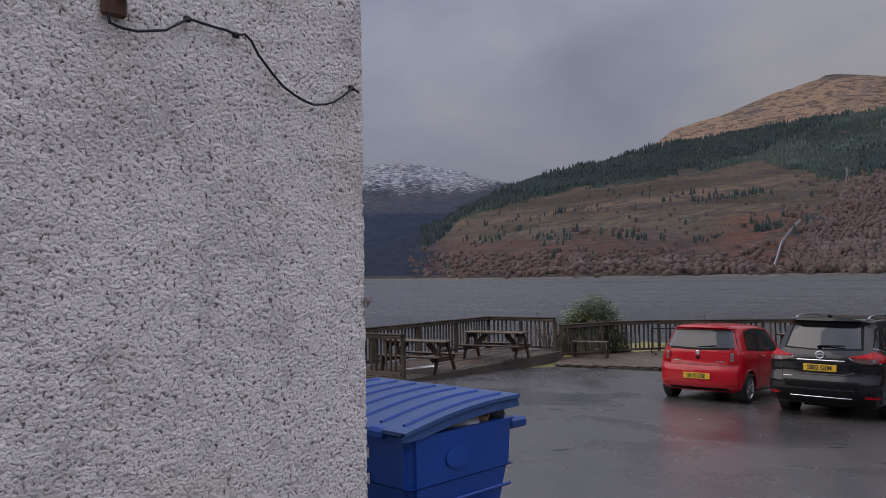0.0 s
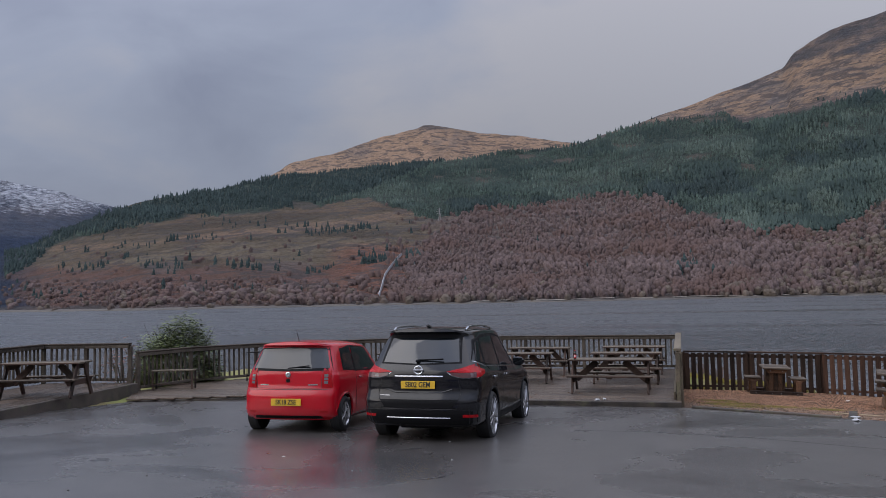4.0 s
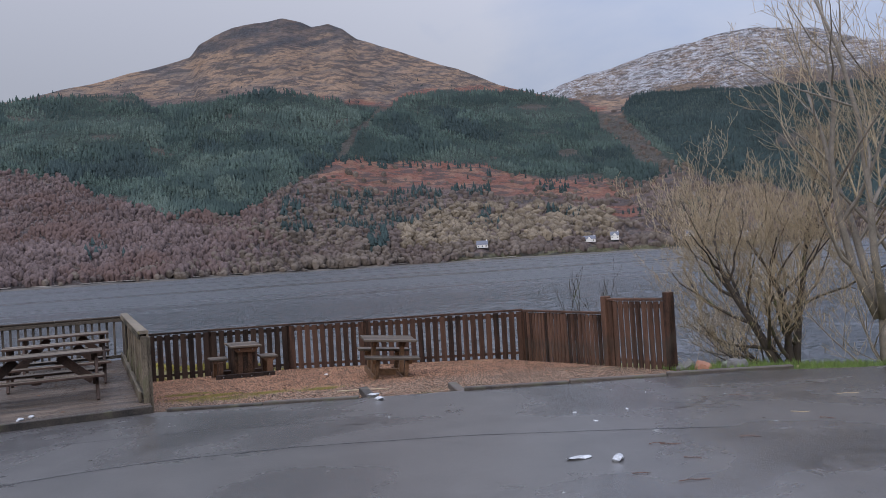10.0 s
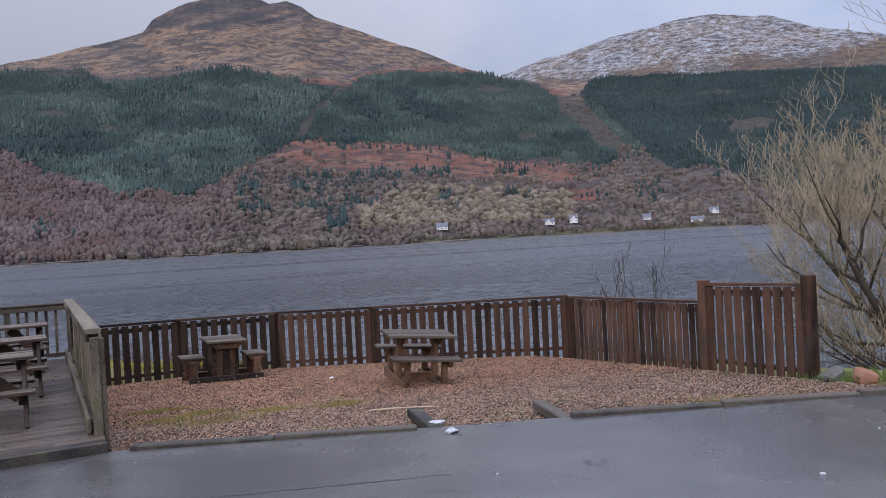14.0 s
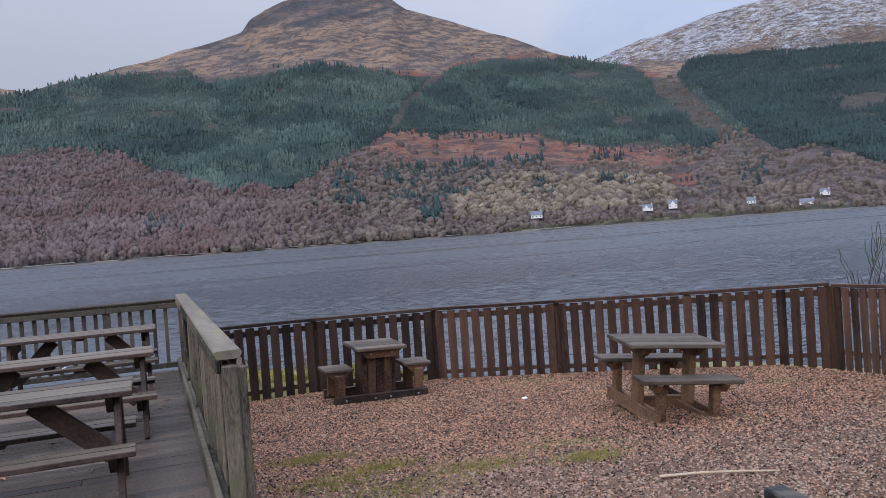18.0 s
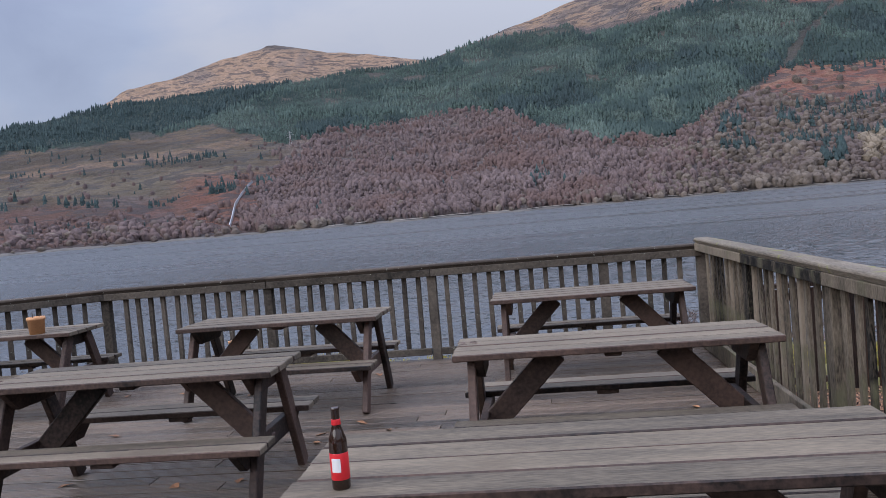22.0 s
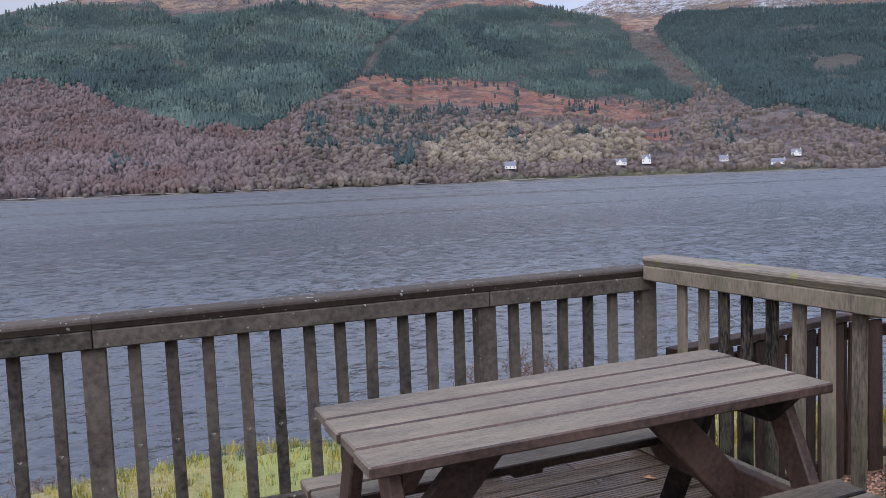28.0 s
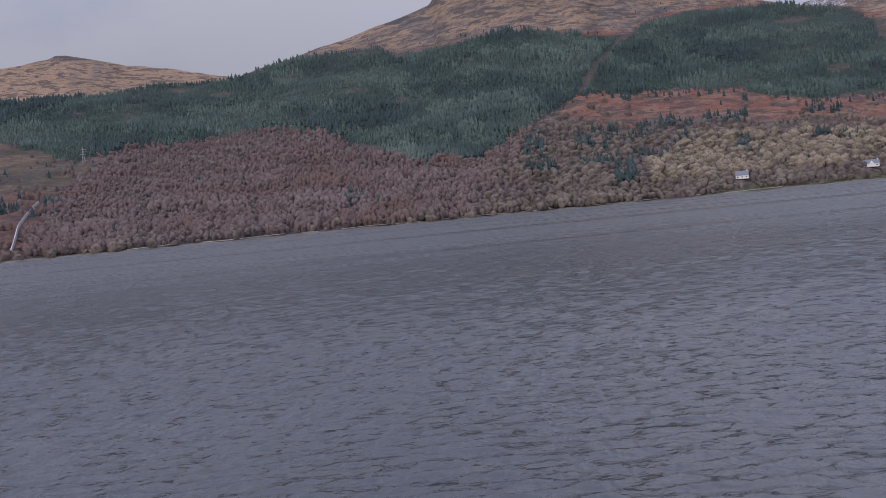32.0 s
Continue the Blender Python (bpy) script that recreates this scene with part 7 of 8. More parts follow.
for sx, side in ((-1, "left"), (1, "right")):
    for y in (0.53, 2.95):
        wheel(hatch, sx * 0.732, y, 0.285, 0.185, M["alloy"], 6)
        wheel_well(hatch, shell, sx, y, 0.29, 0.335, 0.26, 0.755, M["redpaint"])
    for lo, hi in (([(0.56, 1.02), (1.02, 0.985)], [(0.62, 1.32), (1.04, 1.375)]), ([(1.10, 0.98), (2.30, 0.95)], [(1.12, 1.375), (1.88, 1.33)])):
        inlay(hatch, shell, "window_surround", [(lo[0][0] - 0.03, lo[0][1] - 0.025), (lo[1][0] + 0.04, lo[1][1] - 0.02)], [(hi[0][0] - 0.02, hi[0][1] + 0.02), (hi[1][0] + 0.04, hi[1][1] + 0.02)], side, M["carplastic"], "", 0.003, 14, 6)
        inlay(hatch, shell, "side_window", lo, hi, side, M["carglass"], "dark glass", 0.006, 14, 6)
    lamp = inlay(hatch, shell, "tail_lamp", [(sx * 0.575, 0.725), (sx * 0.735, 0.725)], [(sx * 0.59, 1.00), (sx * 0.70, 1.00)], "rear", M["lampred"], "upright red and clear tail lamp", 0.010, 8, 6)
    for z in (0.79, 0.845, 0.90):
        inlay(hatch, shell, "clear_lens", [(sx * 0.605, z), (sx * 0.665, z)], [(sx * 0.605, z + 0.042), (sx * 0.665, z + 0.042)], "rear", M["lampclear"], "", 0.014, 4, 2, lamp)
    part("door_mirror", boxed((0.16, 0.11, 0.12), (sx * 0.90, 2.02, 0.99), 0.04), M["redpaint"], hatch)
    h = on_shell(shell, side, 1.22, 0.86)
    part("door_handle", boxed((0.03, 0.17, 0.032), (h.x + sx * 0.012, 1.22, 0.86), 0.012), M["redpaint"], hatch)
    beading(hatch, shell, "door_seam", [(1.06, 0.96), (1.02, 0.62), (1.05, 0.26), (2.30, 0.25), (2.36, 0.92)], side, 0.0035, M["ink"])
    inlay(hatch, shell, "bumper_reflector", [(sx * 0.56, 0.335), (sx * 0.68, 0.335)], [(sx * 0.56, 0.362), (sx * 0.68, 0.362)], "rear", M["lampred"], "", 0.005, 4, 1)
inlay(hatch, shell, "window_frame", [(-0.72, 1.0), (0.0, 0.985), (0.72, 1.0)], [(-0.60, 1.362), (0.0, 1.372), (0.60, 1.362)], "rear", M["carplastic"], "black window surround", 0.003, 20, 8)
inlay(hatch, shell, "rear_window", [(-0.67, 1.04), (0.0, 1.02), (0.67, 1.04)], [(-0.57, 1.345), (0.0, 1.355), (0.57, 1.345)], "rear", M["carglass"], "dark rear window", 0.007, 20, 8)
inlay(hatch, shell, "windscreen", [(-0.62, 1.0), (0.62, 1.0)], [(-0.52, 1.37), (0.52, 1.37)], "front", M["carglass"], "dark windscreen", 0.006, 14, 8)
beading(hatch, shell, "bumper_seam", [(-0.78, 0.69), (-0.55, 0.70), (0.55, 0.70), (0.78, 0.69)], "rear", 0.005, M["ink"])
beading(hatch, shell, "boot_seam", [(-0.56, 1.0), (-0.56, 0.72), (0.56, 0.72), (0.56, 1.0)], "rear", 0.004, M["ink"])
inlay(hatch, shell, "lower_valance", [(-0.60, 0.235), (0.60, 0.235)], [(-0.56, 0.285), (0.56, 0.285)], "rear", M["carplastic"], "", 0.004, 12, 2)
number_plate(hatch, "SK18 ZSE", -0.014, 0.50, -2)
bm = lathe([(0.005, 0), (0.045, 0), (0.045, 0.012), (0.03, 0.018), (0.005, 0.018)], 20)
bmesh.ops.transform(bm, matrix=Matrix.Translation((0, 0.07, 0.935)) @ rot(x=90), verts=bm.verts)
part("boot_badge", bm, M["chrome"], hatch, "round chrome badge")
part("boot_handle", boxed((0.07, 0.02, 0.06), (0, 0.062, 0.84), 0.012), M["carplastic"], hatch)
inlay(hatch, shell, "model_badge", [(0.34, 0.765), (0.50, 0.765)], [(0.34, 0.785), (0.50, 0.785)], "rear", M["chrome"], "", 0.004, 4, 1)
inlay(hatch, shell, "maker_badge", [(-0.50, 0.765), (-0.34, 0.765)], [(-0.50, 0.785), (-0.34, 0.785)], "rear", M["chrome"], "", 0.004, 4, 1)
part("wiper", boxed((0.38, 0.018, 0.02), (0.17, 0.092, 1.055), 0.006, rot(y=-6)), M["carplastic"], hatch)
bm = bmesh.new()
tube(bm, [(0, 0.50, 1.46), (0, 0.36, 1.66)], [0.007, 0.004], 6)
part("aerial", bm, M["carplastic"], hatch, "thin raked aerial")

# ---- building corner ----
WALL_X, WALL_Y = -2.02, -16.68


def rough_sheet(origin, du, dv, nu, nv, normal, seed):
    """A wall face with an uneven roughcast skin."""
    r = np.random.RandomState(seed)
    u, v = np.meshgrid(np.linspace(0, 1, nu), np.linspace(0, 1, nv), indexing="ij")
    bump = r.uniform(-0.007, 0.007, u.shape)
    p = np.array(origin) + u[..., None] * np.array(du) + v[..., None] * np.array(dv) + np.array(normal) * bump[..., None]
    idx = np.arange(nu * nv).reshape(nu, nv)
    f = np.stack([idx[:-1, :-1], idx[1:, :-1], idx[1:, 1:], idx[:-1, 1:]], -1).reshape(-1, 4)
    return p.reshape(-1, 3), f


pa, fa = rough_sheet((WALL_X, WALL_Y, 0.3), (0, -7.0, 0), (0, 0, 5.2), 240, 180, (1, 0, 0), 61)
pb, fb = rough_sheet((WALL_X, WALL_Y, 0.3), (-9.0, 0, 0), (0, 0, 5.2), 60, 120, (0, 1, 0), 62)
pa[:180, :2] = (WALL_X, WALL_Y)
jag = 0.005 * np.random.RandomState(4).uniform(-1, 1, 180)
pa[:180, 0] += jag
pa[:180, 1] += 0.008 * np.abs(np.random.RandomState(5).uniform(-1, 1, 180))
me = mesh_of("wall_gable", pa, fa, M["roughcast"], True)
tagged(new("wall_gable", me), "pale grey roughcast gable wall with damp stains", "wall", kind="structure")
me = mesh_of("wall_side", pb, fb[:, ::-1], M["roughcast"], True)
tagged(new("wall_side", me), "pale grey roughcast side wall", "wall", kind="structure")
bm = bmesh.new()
box(bm, (8.9, 6.9, 5.0), (WALL_X - 4.55, WALL_Y - 3.55, 2.8))
part("wall_core", bm, M["roughcast"], None)
tagged(bpy.data.objects["wall_core"], "building mass behind the roughcast walls", "wall", kind="structure")


def on_wall(y, z, out=0.02):
    return (WALL_X + out, y, z)


# ---- refuse bin ----
BX0, BX1, BY0, BY1, BRIM = -3.50, -2.19, -16.22, -15.29, 1.73
bz = float(ground_z(-15.8))
bin_ = thing("refuse_bin", Matrix(), "blue plastic wheeled refuse bin, overfull with its lid ajar", "bin")
bm = bmesh.new()
rings = []
for z, k in ((bz + 0.16, 0.10), (bz + 0.2, 0.09), (BRIM - 0.30, 0.022), (BRIM - 0.29, 0.012), (BRIM - 0.02, 0.0), (BRIM, 0.0), (BRIM, 0.05), (BRIM - 0.35, 0.07)):
    rings.append([bm.verts.new(p) for p in ((BX0 + k, BY0 + k, z), (BX1 - k, BY0 + k, z), (BX1 - k, BY1 - k, z), (BX0 + k, BY1 - k, z))])
for a, b in zip(rings, rings[1:]):
    for k in range(4):
        bm.faces.new((a[k], a[(k + 1) % 4], b[(k + 1) % 4], b[k]))
bm.faces.new(rings[0][::-1])
bm.faces.new(rings[-1])
bmesh.ops.bevel(bm, geom=[e for e in bm.edges if abs(e.verts[0].co.z - e.verts[1].co.z) > 0.02], offset=0.05, segments=3, affect="EDGES")
part("tub", bm, M["binblue"], bin_)
for z in (BRIM - 0.42, BRIM - 0.56):
    part("rib", boxed((0.018, 0.80, 0.02), (BX1 - 0.035, (BY0 + BY1) / 2 + 0.05, z), 0.006), M["binblue"], bin_)
    part("rib", boxed((1.0, 0.018, 0.02), ((BX0 + BX1) / 2, BY0 + 0.025, z), 0.006), M["binblue"], bin_)
bm = bmesh.new()
tube(bm, [(BX1 - 0.02, BY0 + 0.42, BRIM - 0.52), (BX1 + 0.05, BY0 + 0.45, BRIM - 0.5), (BX1 + 0.05, BY0 + 0.72, BRIM - 0.5), (BX1 - 0.02, BY0 + 0.75, BRIM - 0.52)], 0.016, 8)
part("grip", bm, M["binblue"], bin_)
part("lifting_lug", boxed((0.10, 0.16, 0.06), (BX1 - 0.06, BY1 + 0.06, BRIM - 0.05), 0.012), M["binblue"], bin_)
bm = lathe([(0.01, 0), (0.11, 0), (0.11, 0.006), (0.01, 0.008)], 24)
bmesh.ops.transform(bm, matrix=Matrix.Translation((BX1 - 0.002, BY0 + 0.40, BRIM - 0.16)) @ rot(y=90) @ Matrix.Diagonal((0.6, 1, 1, 1)), verts=bm.verts)
part("moulded_oval", bm, M["binblue"], bin_)
for k, z in ((0, BRIM - 0.12), (1, BRIM - 0.27)):
    part("sticker", boxed((0.13, 0.004, 0.06), (-2.60, BY0 - 0.001, z), 0.001), M["labelwhite"], bin_, "small white sticker")
LY0, LY1 = BY0 - 0.06, BY1 + 0.02


def lid_z(u):
    """Height of the lid from the hinge (0) to the lifted edge (1)."""
    return BRIM + 0.045 + 0.03 * math.sin(u * math.pi) + 0.10 * u


bm = bmesh.new()
nu = 16
top = [[bm.verts.new((BX0 - 0.03 + (BX1 - BX0 + 0.06) * j / 1, LY0 + (LY1 - LY0) * i / nu, lid_z(i / nu))) for j in range(2)] for i in range(nu + 1)]
for i in range(nu):
    bm.faces.new((top[i][0], top[i][1], top[i + 1][1], top[i + 1][0]))
r_ = bmesh.ops.extrude_face_region(bm, geom=bm.faces[:])
bmesh.ops.translate(bm, vec=(0, 0, -0.022), verts=[g for g in r_["geom"] if isinstance(g, bmesh.types.BMVert)])
lid = part("lid", bm, M["lidblue"], bin_, "ribbed faded blue lid")
for k in range(7):
    x = BX0 + 0.07 + k * (BX1 - BX0 - 0.14) / 6
    bm = bmesh.new()
    tube(bm, [(x, LY0 + (LY1 - LY0) * i / 12, lid_z(i / 12) + 0.002) for i in range(1, 12)], 0.013, 6)
    part("lid_rib", bm, M["binblue"], lid)
for sx in (BX0 + 0.01, BX1 - 0.005):
    bm = bmesh.new()
    pts = [(sx, LY0 + (LY1 - LY0) * i / 14, lid_z(i / 14) - 0.05) for i in range(15)]
    vs = [(bm.verts.new((p[0], p[1], p[2] + 0.045)), bm.verts.new((p[0], p[1], max(BRIM - 0.01, p[2] - 0.03)))) for p in pts]
    for a, b in zip(vs, vs[1:]):
        bm.faces.new((a[0], b[0], b[1], a[1]))
    r_ = bmesh.ops.extrude_face_region(bm, geom=bm.faces[:])
    bmesh.ops.translate(bm, vec=(0.02, 0, 0), verts=[g for g in r_["geom"] if isinstance(g, bmesh.types.BMVert)])
    part("lid_skirt", bm, M["lidblue"], lid)
for hx in (BX0 + 0.25, BX1 - 0.22):
    part("hinge", boxed((0.12, 0.09, 0.07), (hx, BY0 - 0.04, BRIM + 0.02), 0.02), M["binblue"], bin_)


def crumpled(name, at, size, material, label, seed, category="rubbish", sub=2, cuts=0):
    """A crumpled bag or lump."""
    bm = bmesh.new()
    bmesh.ops.create_icosphere(bm, subdivisions=sub, radius=1)
    for v in bm.verts:
        q = 1 + 0.28 * noise.noise(v.co * 2.2 + Vector((seed, 0, 0))) + 0.15 * noise.noise(v.co * 6 + Vector((0, seed, 0)))
        v.co = Vector((v.co.x * size[0] * q, v.co.y * size[1] * q, v.co.z * size[2] * q))
    # flat broken faces of a stone
    r = random.Random(seed)
    for k in range(cuts):
        way = Vector((r.gauss(0, 1), r.gauss(0, 1), r.gauss(0, 0.9))).normalized()
        reach = r.uniform(0.55, 0.8) * math.sqrt((way.x * size[0]) ** 2 + (way.y * size[1]) ** 2 + (way.z * size[2]) ** 2)
        for v in bm.verts:
            over = v.co.dot(way) - reach
            if over > 0:
                v.co -= way * over * 0.92
    ob = part(name, bm, material, None, shade=not cuts)
    ob.matrix_basis = pose(*at)
    return tagged(ob, label, category)


crumpled("refuse_bag", (BX1 - 0.20, BY1 - 0.36, BRIM - 0.01), (0.17, 0.16, 0.08), M["bag"], "crumpled white refuse bag in the bin", 3)
crumpled("refuse_bag", (BX1 - 0.12, BY1 - 0.10, BRIM + 0.025), (0.10, 0.08, 0.075), M["bagdark"], "dark refuse bag in the bin", 5)
crumpled("refuse_bag", (BX1 - 0.6, BY1 - 0.25, BRIM - 0.06), (0.3, 0.22, 0.12), M["bag"], "crumpled pale refuse bag in the bin", 8)
ob = part("cardboard_box", boxed((0.24, 0.18, 0.16), (0, 0, 0), 0.006), M["card"], None)
ob.matrix_basis = pose(BX1 - 0.20, BY1 - 0.21, BRIM + 0.0, 12, 20, 30)
tagged(ob, "torn brown cardboard box in the bin", "box")

# ---- trees and shrubs ----
def grow(seed, trunk_r, height, levels, spread, kids, lean=(0, 0), stems=1, droop=0.0, fork=0.2, reach=1.0, rise=0.0, least=0.0034, kink=0.16, bole=0.0):
    """A bare tree: the points and radii of trunk, limbs and twigs."""
    r = random.Random(seed)
    branches = []

    def shoot(p, d, L, rad, lev):
        pts, n = [p.copy()], 5 if lev < 2 else 3
        q = p.copy()
        d = d.normalized()
        for k in range(n):
            j = Vector((r.uniform(-1, 1), r.uniform(-1, 1), r.uniform(-0.6, 1))) * (kink + 0.07 * lev)
            d = (d + j + Vector((0, 0, 0.05 - droop * lev * 0.1 + (rise if lev else 0.0)))).normalized()
            q = q + d * (L / n)
            pts.append(q.copy())
        radii = [max(least, rad * (1 - 0.72 * k / n)) for k in range(n + 1)]
        branches.append((lev, pts, radii))
        if lev >= levels:
            return
        for k in range(kids[lev]):
            u = fork + (1 - fork) * (k + r.random()) / kids[lev]
            i = min(n - 1, int(u * n))
            w = u * n - i
            b = pts[i].lerp(pts[i + 1], w)
            axis = (pts[i + 1] - pts[i]).normalized()
            side = Vector((r.uniform(-1, 1), r.uniform(-1, 1), r.uniform(-0.35, 0.75)))
            side = (side - axis * side.dot(axis)).normalized()
            nd = axis * r.uniform(0.45, 0.9) + side * spread
            shoot(b, nd, L * (reach if lev == 0 else 1.0) * r.uniform(0.42, 0.68) * (1.12 - 0.35 * u), radii[i] * r.uniform(0.42, 0.62), lev + 1)
    if bole:
        branches.append((0, [Vector((0.01, 0, -0.2)), Vector((0, 0.01, bole * 0.5)), Vector((0, 0, bole + 0.1))], [trunk_r * 1.75, trunk_r * 1.45, trunk_r * 1.3]))
    for s_ in range(stems):
        a = 6.283 * s_ / max(1, stems) + r.uniform(-0.4, 0.4)
        off = 0.34 if bole else 0.55 if stems > 4 else 0.22 if stems > 2 else 0.12 if stems > 1 else 0.0
        shoot(Vector((0.12 * math.cos(a), 0.12 * math.sin(a), bole - 0.15)) if stems > 1 else Vector((0, 0, -0.15)), Vector((off * math.cos(a) + lean[0], off * math.sin(a) + lean[1], 1)), height * r.uniform(0.75, 1.0), trunk_r * r.uniform(0.75, 1), 0)
    return branches


def bare_tree(name, at, label, thick_mat, thin_mat, more=None, **kw):
    t = thing(name, Matrix.Translation(at), label, "tree")
    br = grow(**kw) + (grow(**more) if more else [])
    for lev, pts, radii in br:
        if lev < 2:
            bm = bmesh.new()
            tube(bm, pts, radii, 8 if lev == 0 else 5, caps=lev == 0)
            part("trunk" if lev == 0 else "limb", bm, thick_mat, t, shade=True)
    v, f = [], []
    for lev, pts, radii in br:
        if lev >= 2:
            i0 = len(v)
            for p, rr in zip(pts, radii):
                for k in range(3):
                    a = 2.094 * k
                    v.append((p.x + rr * math.cos(a), p.y + rr * math.sin(a), p.z + rr * 0.3 * math.sin(a * 2)))
            for i in range(len(pts) - 1):
                for k in range(3):
                    f.append((i0 + 3 * i + k, i0 + 3 * i + (k + 1) % 3, i0 + 3 * i + 3 + (k + 1) % 3, i0 + 3 * i + 3 + k))
    if f:
        ob = tri_soup("twig_mass", v, f, thin_mat, "fine bare twigs of the crown")
        ob.parent = t
    return t


bare_tree("bare_willow", (11.63, -0.67, float(bank_z(11.63, -0.67))), "leafless bushy willow with several leaning stems at the water's edge", M["bark"], M["twig"],
          more=dict(seed=47, trunk_r=0.04, height=1.9, levels=3, spread=0.9, kids=(7, 5, 4), stems=6, lean=(-1.5, 1.6), fork=0.2, rise=-0.03, least=0.0046, kink=0.24),
          seed=14, trunk_r=0.105, height=3.8, levels=4, spread=0.95, kids=(9, 8, 6, 3), stems=4, lean=(-0.24, 0.22), fork=0.12, reach=1.15, rise=0.05, least=0.0042, kink=0.25)
bare_tree("bare_alder", (12.1, -2.45, float(bank_z(12.1, -2.45))), "tall leafless tree with a short bole and pale limbs", M["palebark"], M["twig"],
          more=dict(seed=61, trunk_r=0.03, height=2.2, levels=3, spread=0.8, kids=(6, 4, 3), stems=3, lean=(-0.5, 0.6), fork=0.25, rise=0.03, least=0.0046, kink=0.22),
          seed=33, trunk_r=0.085, height=6.0, levels=4, spread=0.65, kids=(7, 5, 3, 2), stems=5, lean=(0.0, 0.0), fork=0.14, reach=0.85, rise=0.06, least=0.0048, kink=0.16, bole=1.15)

# a tall board fence panel at the water's edge past the trees
panel = thing("board_fence", pose(12.67, -2.62, float(bank_z(12.1, -2.45)), 0, 0, -56), "weathered olive-brown close board fence panel by the water", "fence")
fr = random.Random(23)
for k in range(9):
    part("board", boxed((0.165, 0.022, 1.75), (0.09 + 0.182 * k, fr.uniform(-0.004, 0.004), 0.68 + fr.uniform(-0.02, 0.02)), 0.004), M["fenceold"], panel)
for z in (0.25, 1.25):
    part("back_rail", boxed((1.66, 0.04, 0.09), (0.82, 0.034, z), 0.004), M["fencedark"], panel)
for x in (0.06, 1.58):
    part("post", boxed((0.09, 0.09, 1.9), (x, 0.10, 0.62), 0.006), M["fencedark"], panel)
bare_tree("bare_sapling", (11.75, 5.6, -1.5), "thin bare sapling beyond the fence", M["bark"], M["bark"], seed=5, trunk_r=0.018, height=2.3, levels=2, spread=0.42, kids=(7, 4), stems=2, rise=0.2, least=0.006)


def leafy_bush(at, size, count, material, label, seed):
    r = np.random.RandomState(seed)
    d = r.normal(size=(count, 3))
    d /= np.linalg.norm(d, axis=1)[:, None]
    rad = r.uniform(0.45, 1.0, count) ** 0.5 * (1 + 0.25 * wobble(d[:, 0] * 4, d[:, 1] * 4 + d[:, 2] * 3, seed))
    p = d * rad[:, None] * np.array(size)
    p[:, 2] = np.abs(p[:, 2]) * 1.0
    t = thing("shrub", Matrix.Translation(at), label, "shrub")
    leaf = ([(0, 0, 0), (0.5, 0.28, 0.12), (1, 0, 0.25), (0.5, -0.28, 0.12)], [(0, 1, 2), (0, 2, 3)])
    ob = scatter("foliage", leaf, p, r.uniform(0.08, 0.15, count), r.uniform(0, 6.28, count), material, "small leaves")
    ob.parent = t
    bm = bmesh.new()
    for k in range(14):
        a = 6.283 * k / 14
        tube(bm, [(0, 0, -0.3), (0.4 * size[0] * math.cos(a), 0.4 * size[1] * math.sin(a), size[2] * 0.5), (0.75 * size[0] * math.cos(a), 0.75 * size[1] * math.sin(a), size[2] * r.uniform(0.7, 1.0))], [0.02, 0.012, 0.004], 5, caps=False)
    part("stems", bm, M["bark"], t)
    return t


leafy_bush((-13.8, 3.1, -0.5), (1.45, 1.1, 2.35), 17000, M["leaf"], "green leafy shrub growing behind the deck railing", 71)
leafy_bush((-15.2, 2.6, -0.4), (0.9, 0.5, 1.7), 500, M["leafred"], "sparse shrub with red-brown leaves behind the railing", 72)

# ---- small things ----
# bottle on the nearest table
bottle = thing("beer_bottle", pose(-2.23, 1.45, DECK + 0.741) @ Matrix.Diagonal((0.86, 0.86, 0.98, 1)), "dark brown beer bottle with red label on the table", "bottle")
part("glass_body", lathe([(0.028, 0.0), (0.031, 0.004), (0.031, 0.135), (0.029, 0.150), (0.020, 0.172), (0.0145, 0.190), (0.0135, 0.228), (0.0145, 0.232), (0.0145, 0.240), (0.012, 0.242)], 28), M["glassbrown"], bottle, shade=True)
part("body_label", lathe([(0.0312, 0.030), (0.0316, 0.031), (0.0316, 0.108), (0.0312, 0.109)], 28), M["labelred"], bottle, "red paper label", shade=True)
bm = bmesh.new()
for k in range(6):
    a = radians(-120 + 9 * k)
    box(bm, (0.006, 0.002, 0.04), (0.0320 * math.cos(a), 0.0320 * math.sin(a), 0.075), 0, rot(z=math.degrees(a) + 90))
part("label_panel", bm, M["labelwhite"], bottle, "white panel on the label")
part("neck_label", lathe([(0.0160, 0.190), (0.0163, 0.191), (0.0150, 0.206), (0.0147, 0.207)], 24), M["labelred"], bottle, "red neck label", shade=True)

# clay pot on the far table
pot = thing("plant_pot", pose(-6.12, 5.85, DECK + 0.741) @ Matrix.Diagonal((0.85, 0.85, 0.82, 1)), "small terracotta pot on a picnic table", "pot")
part("pot_body", lathe([(0.06, 0), (0.075, 0.0), (0.085, 0.15), (0.092, 0.152), (0.092, 0.185), (0.078, 0.185), (0.070, 0.02)], 24), M["terracotta"], pot, shade=True)
bm = bmesh.new()
for a in (-1, 1):
    tube(bm, [(a * 0.03, 0, 0.15), (a * 0.045, 0.01, 0.24)], [0.006, 0.004], 6)
part("handle", bm, M["bark"], pot)

pot_b = copy_thing(pot, pose(-4.42, 6.16, DECK + 0.401) @ Matrix.Diagonal((0.72, 0.72, 0.72, 1)))
tagged(pot_b, "small terracotta pot standing on a bench seat", "pot")

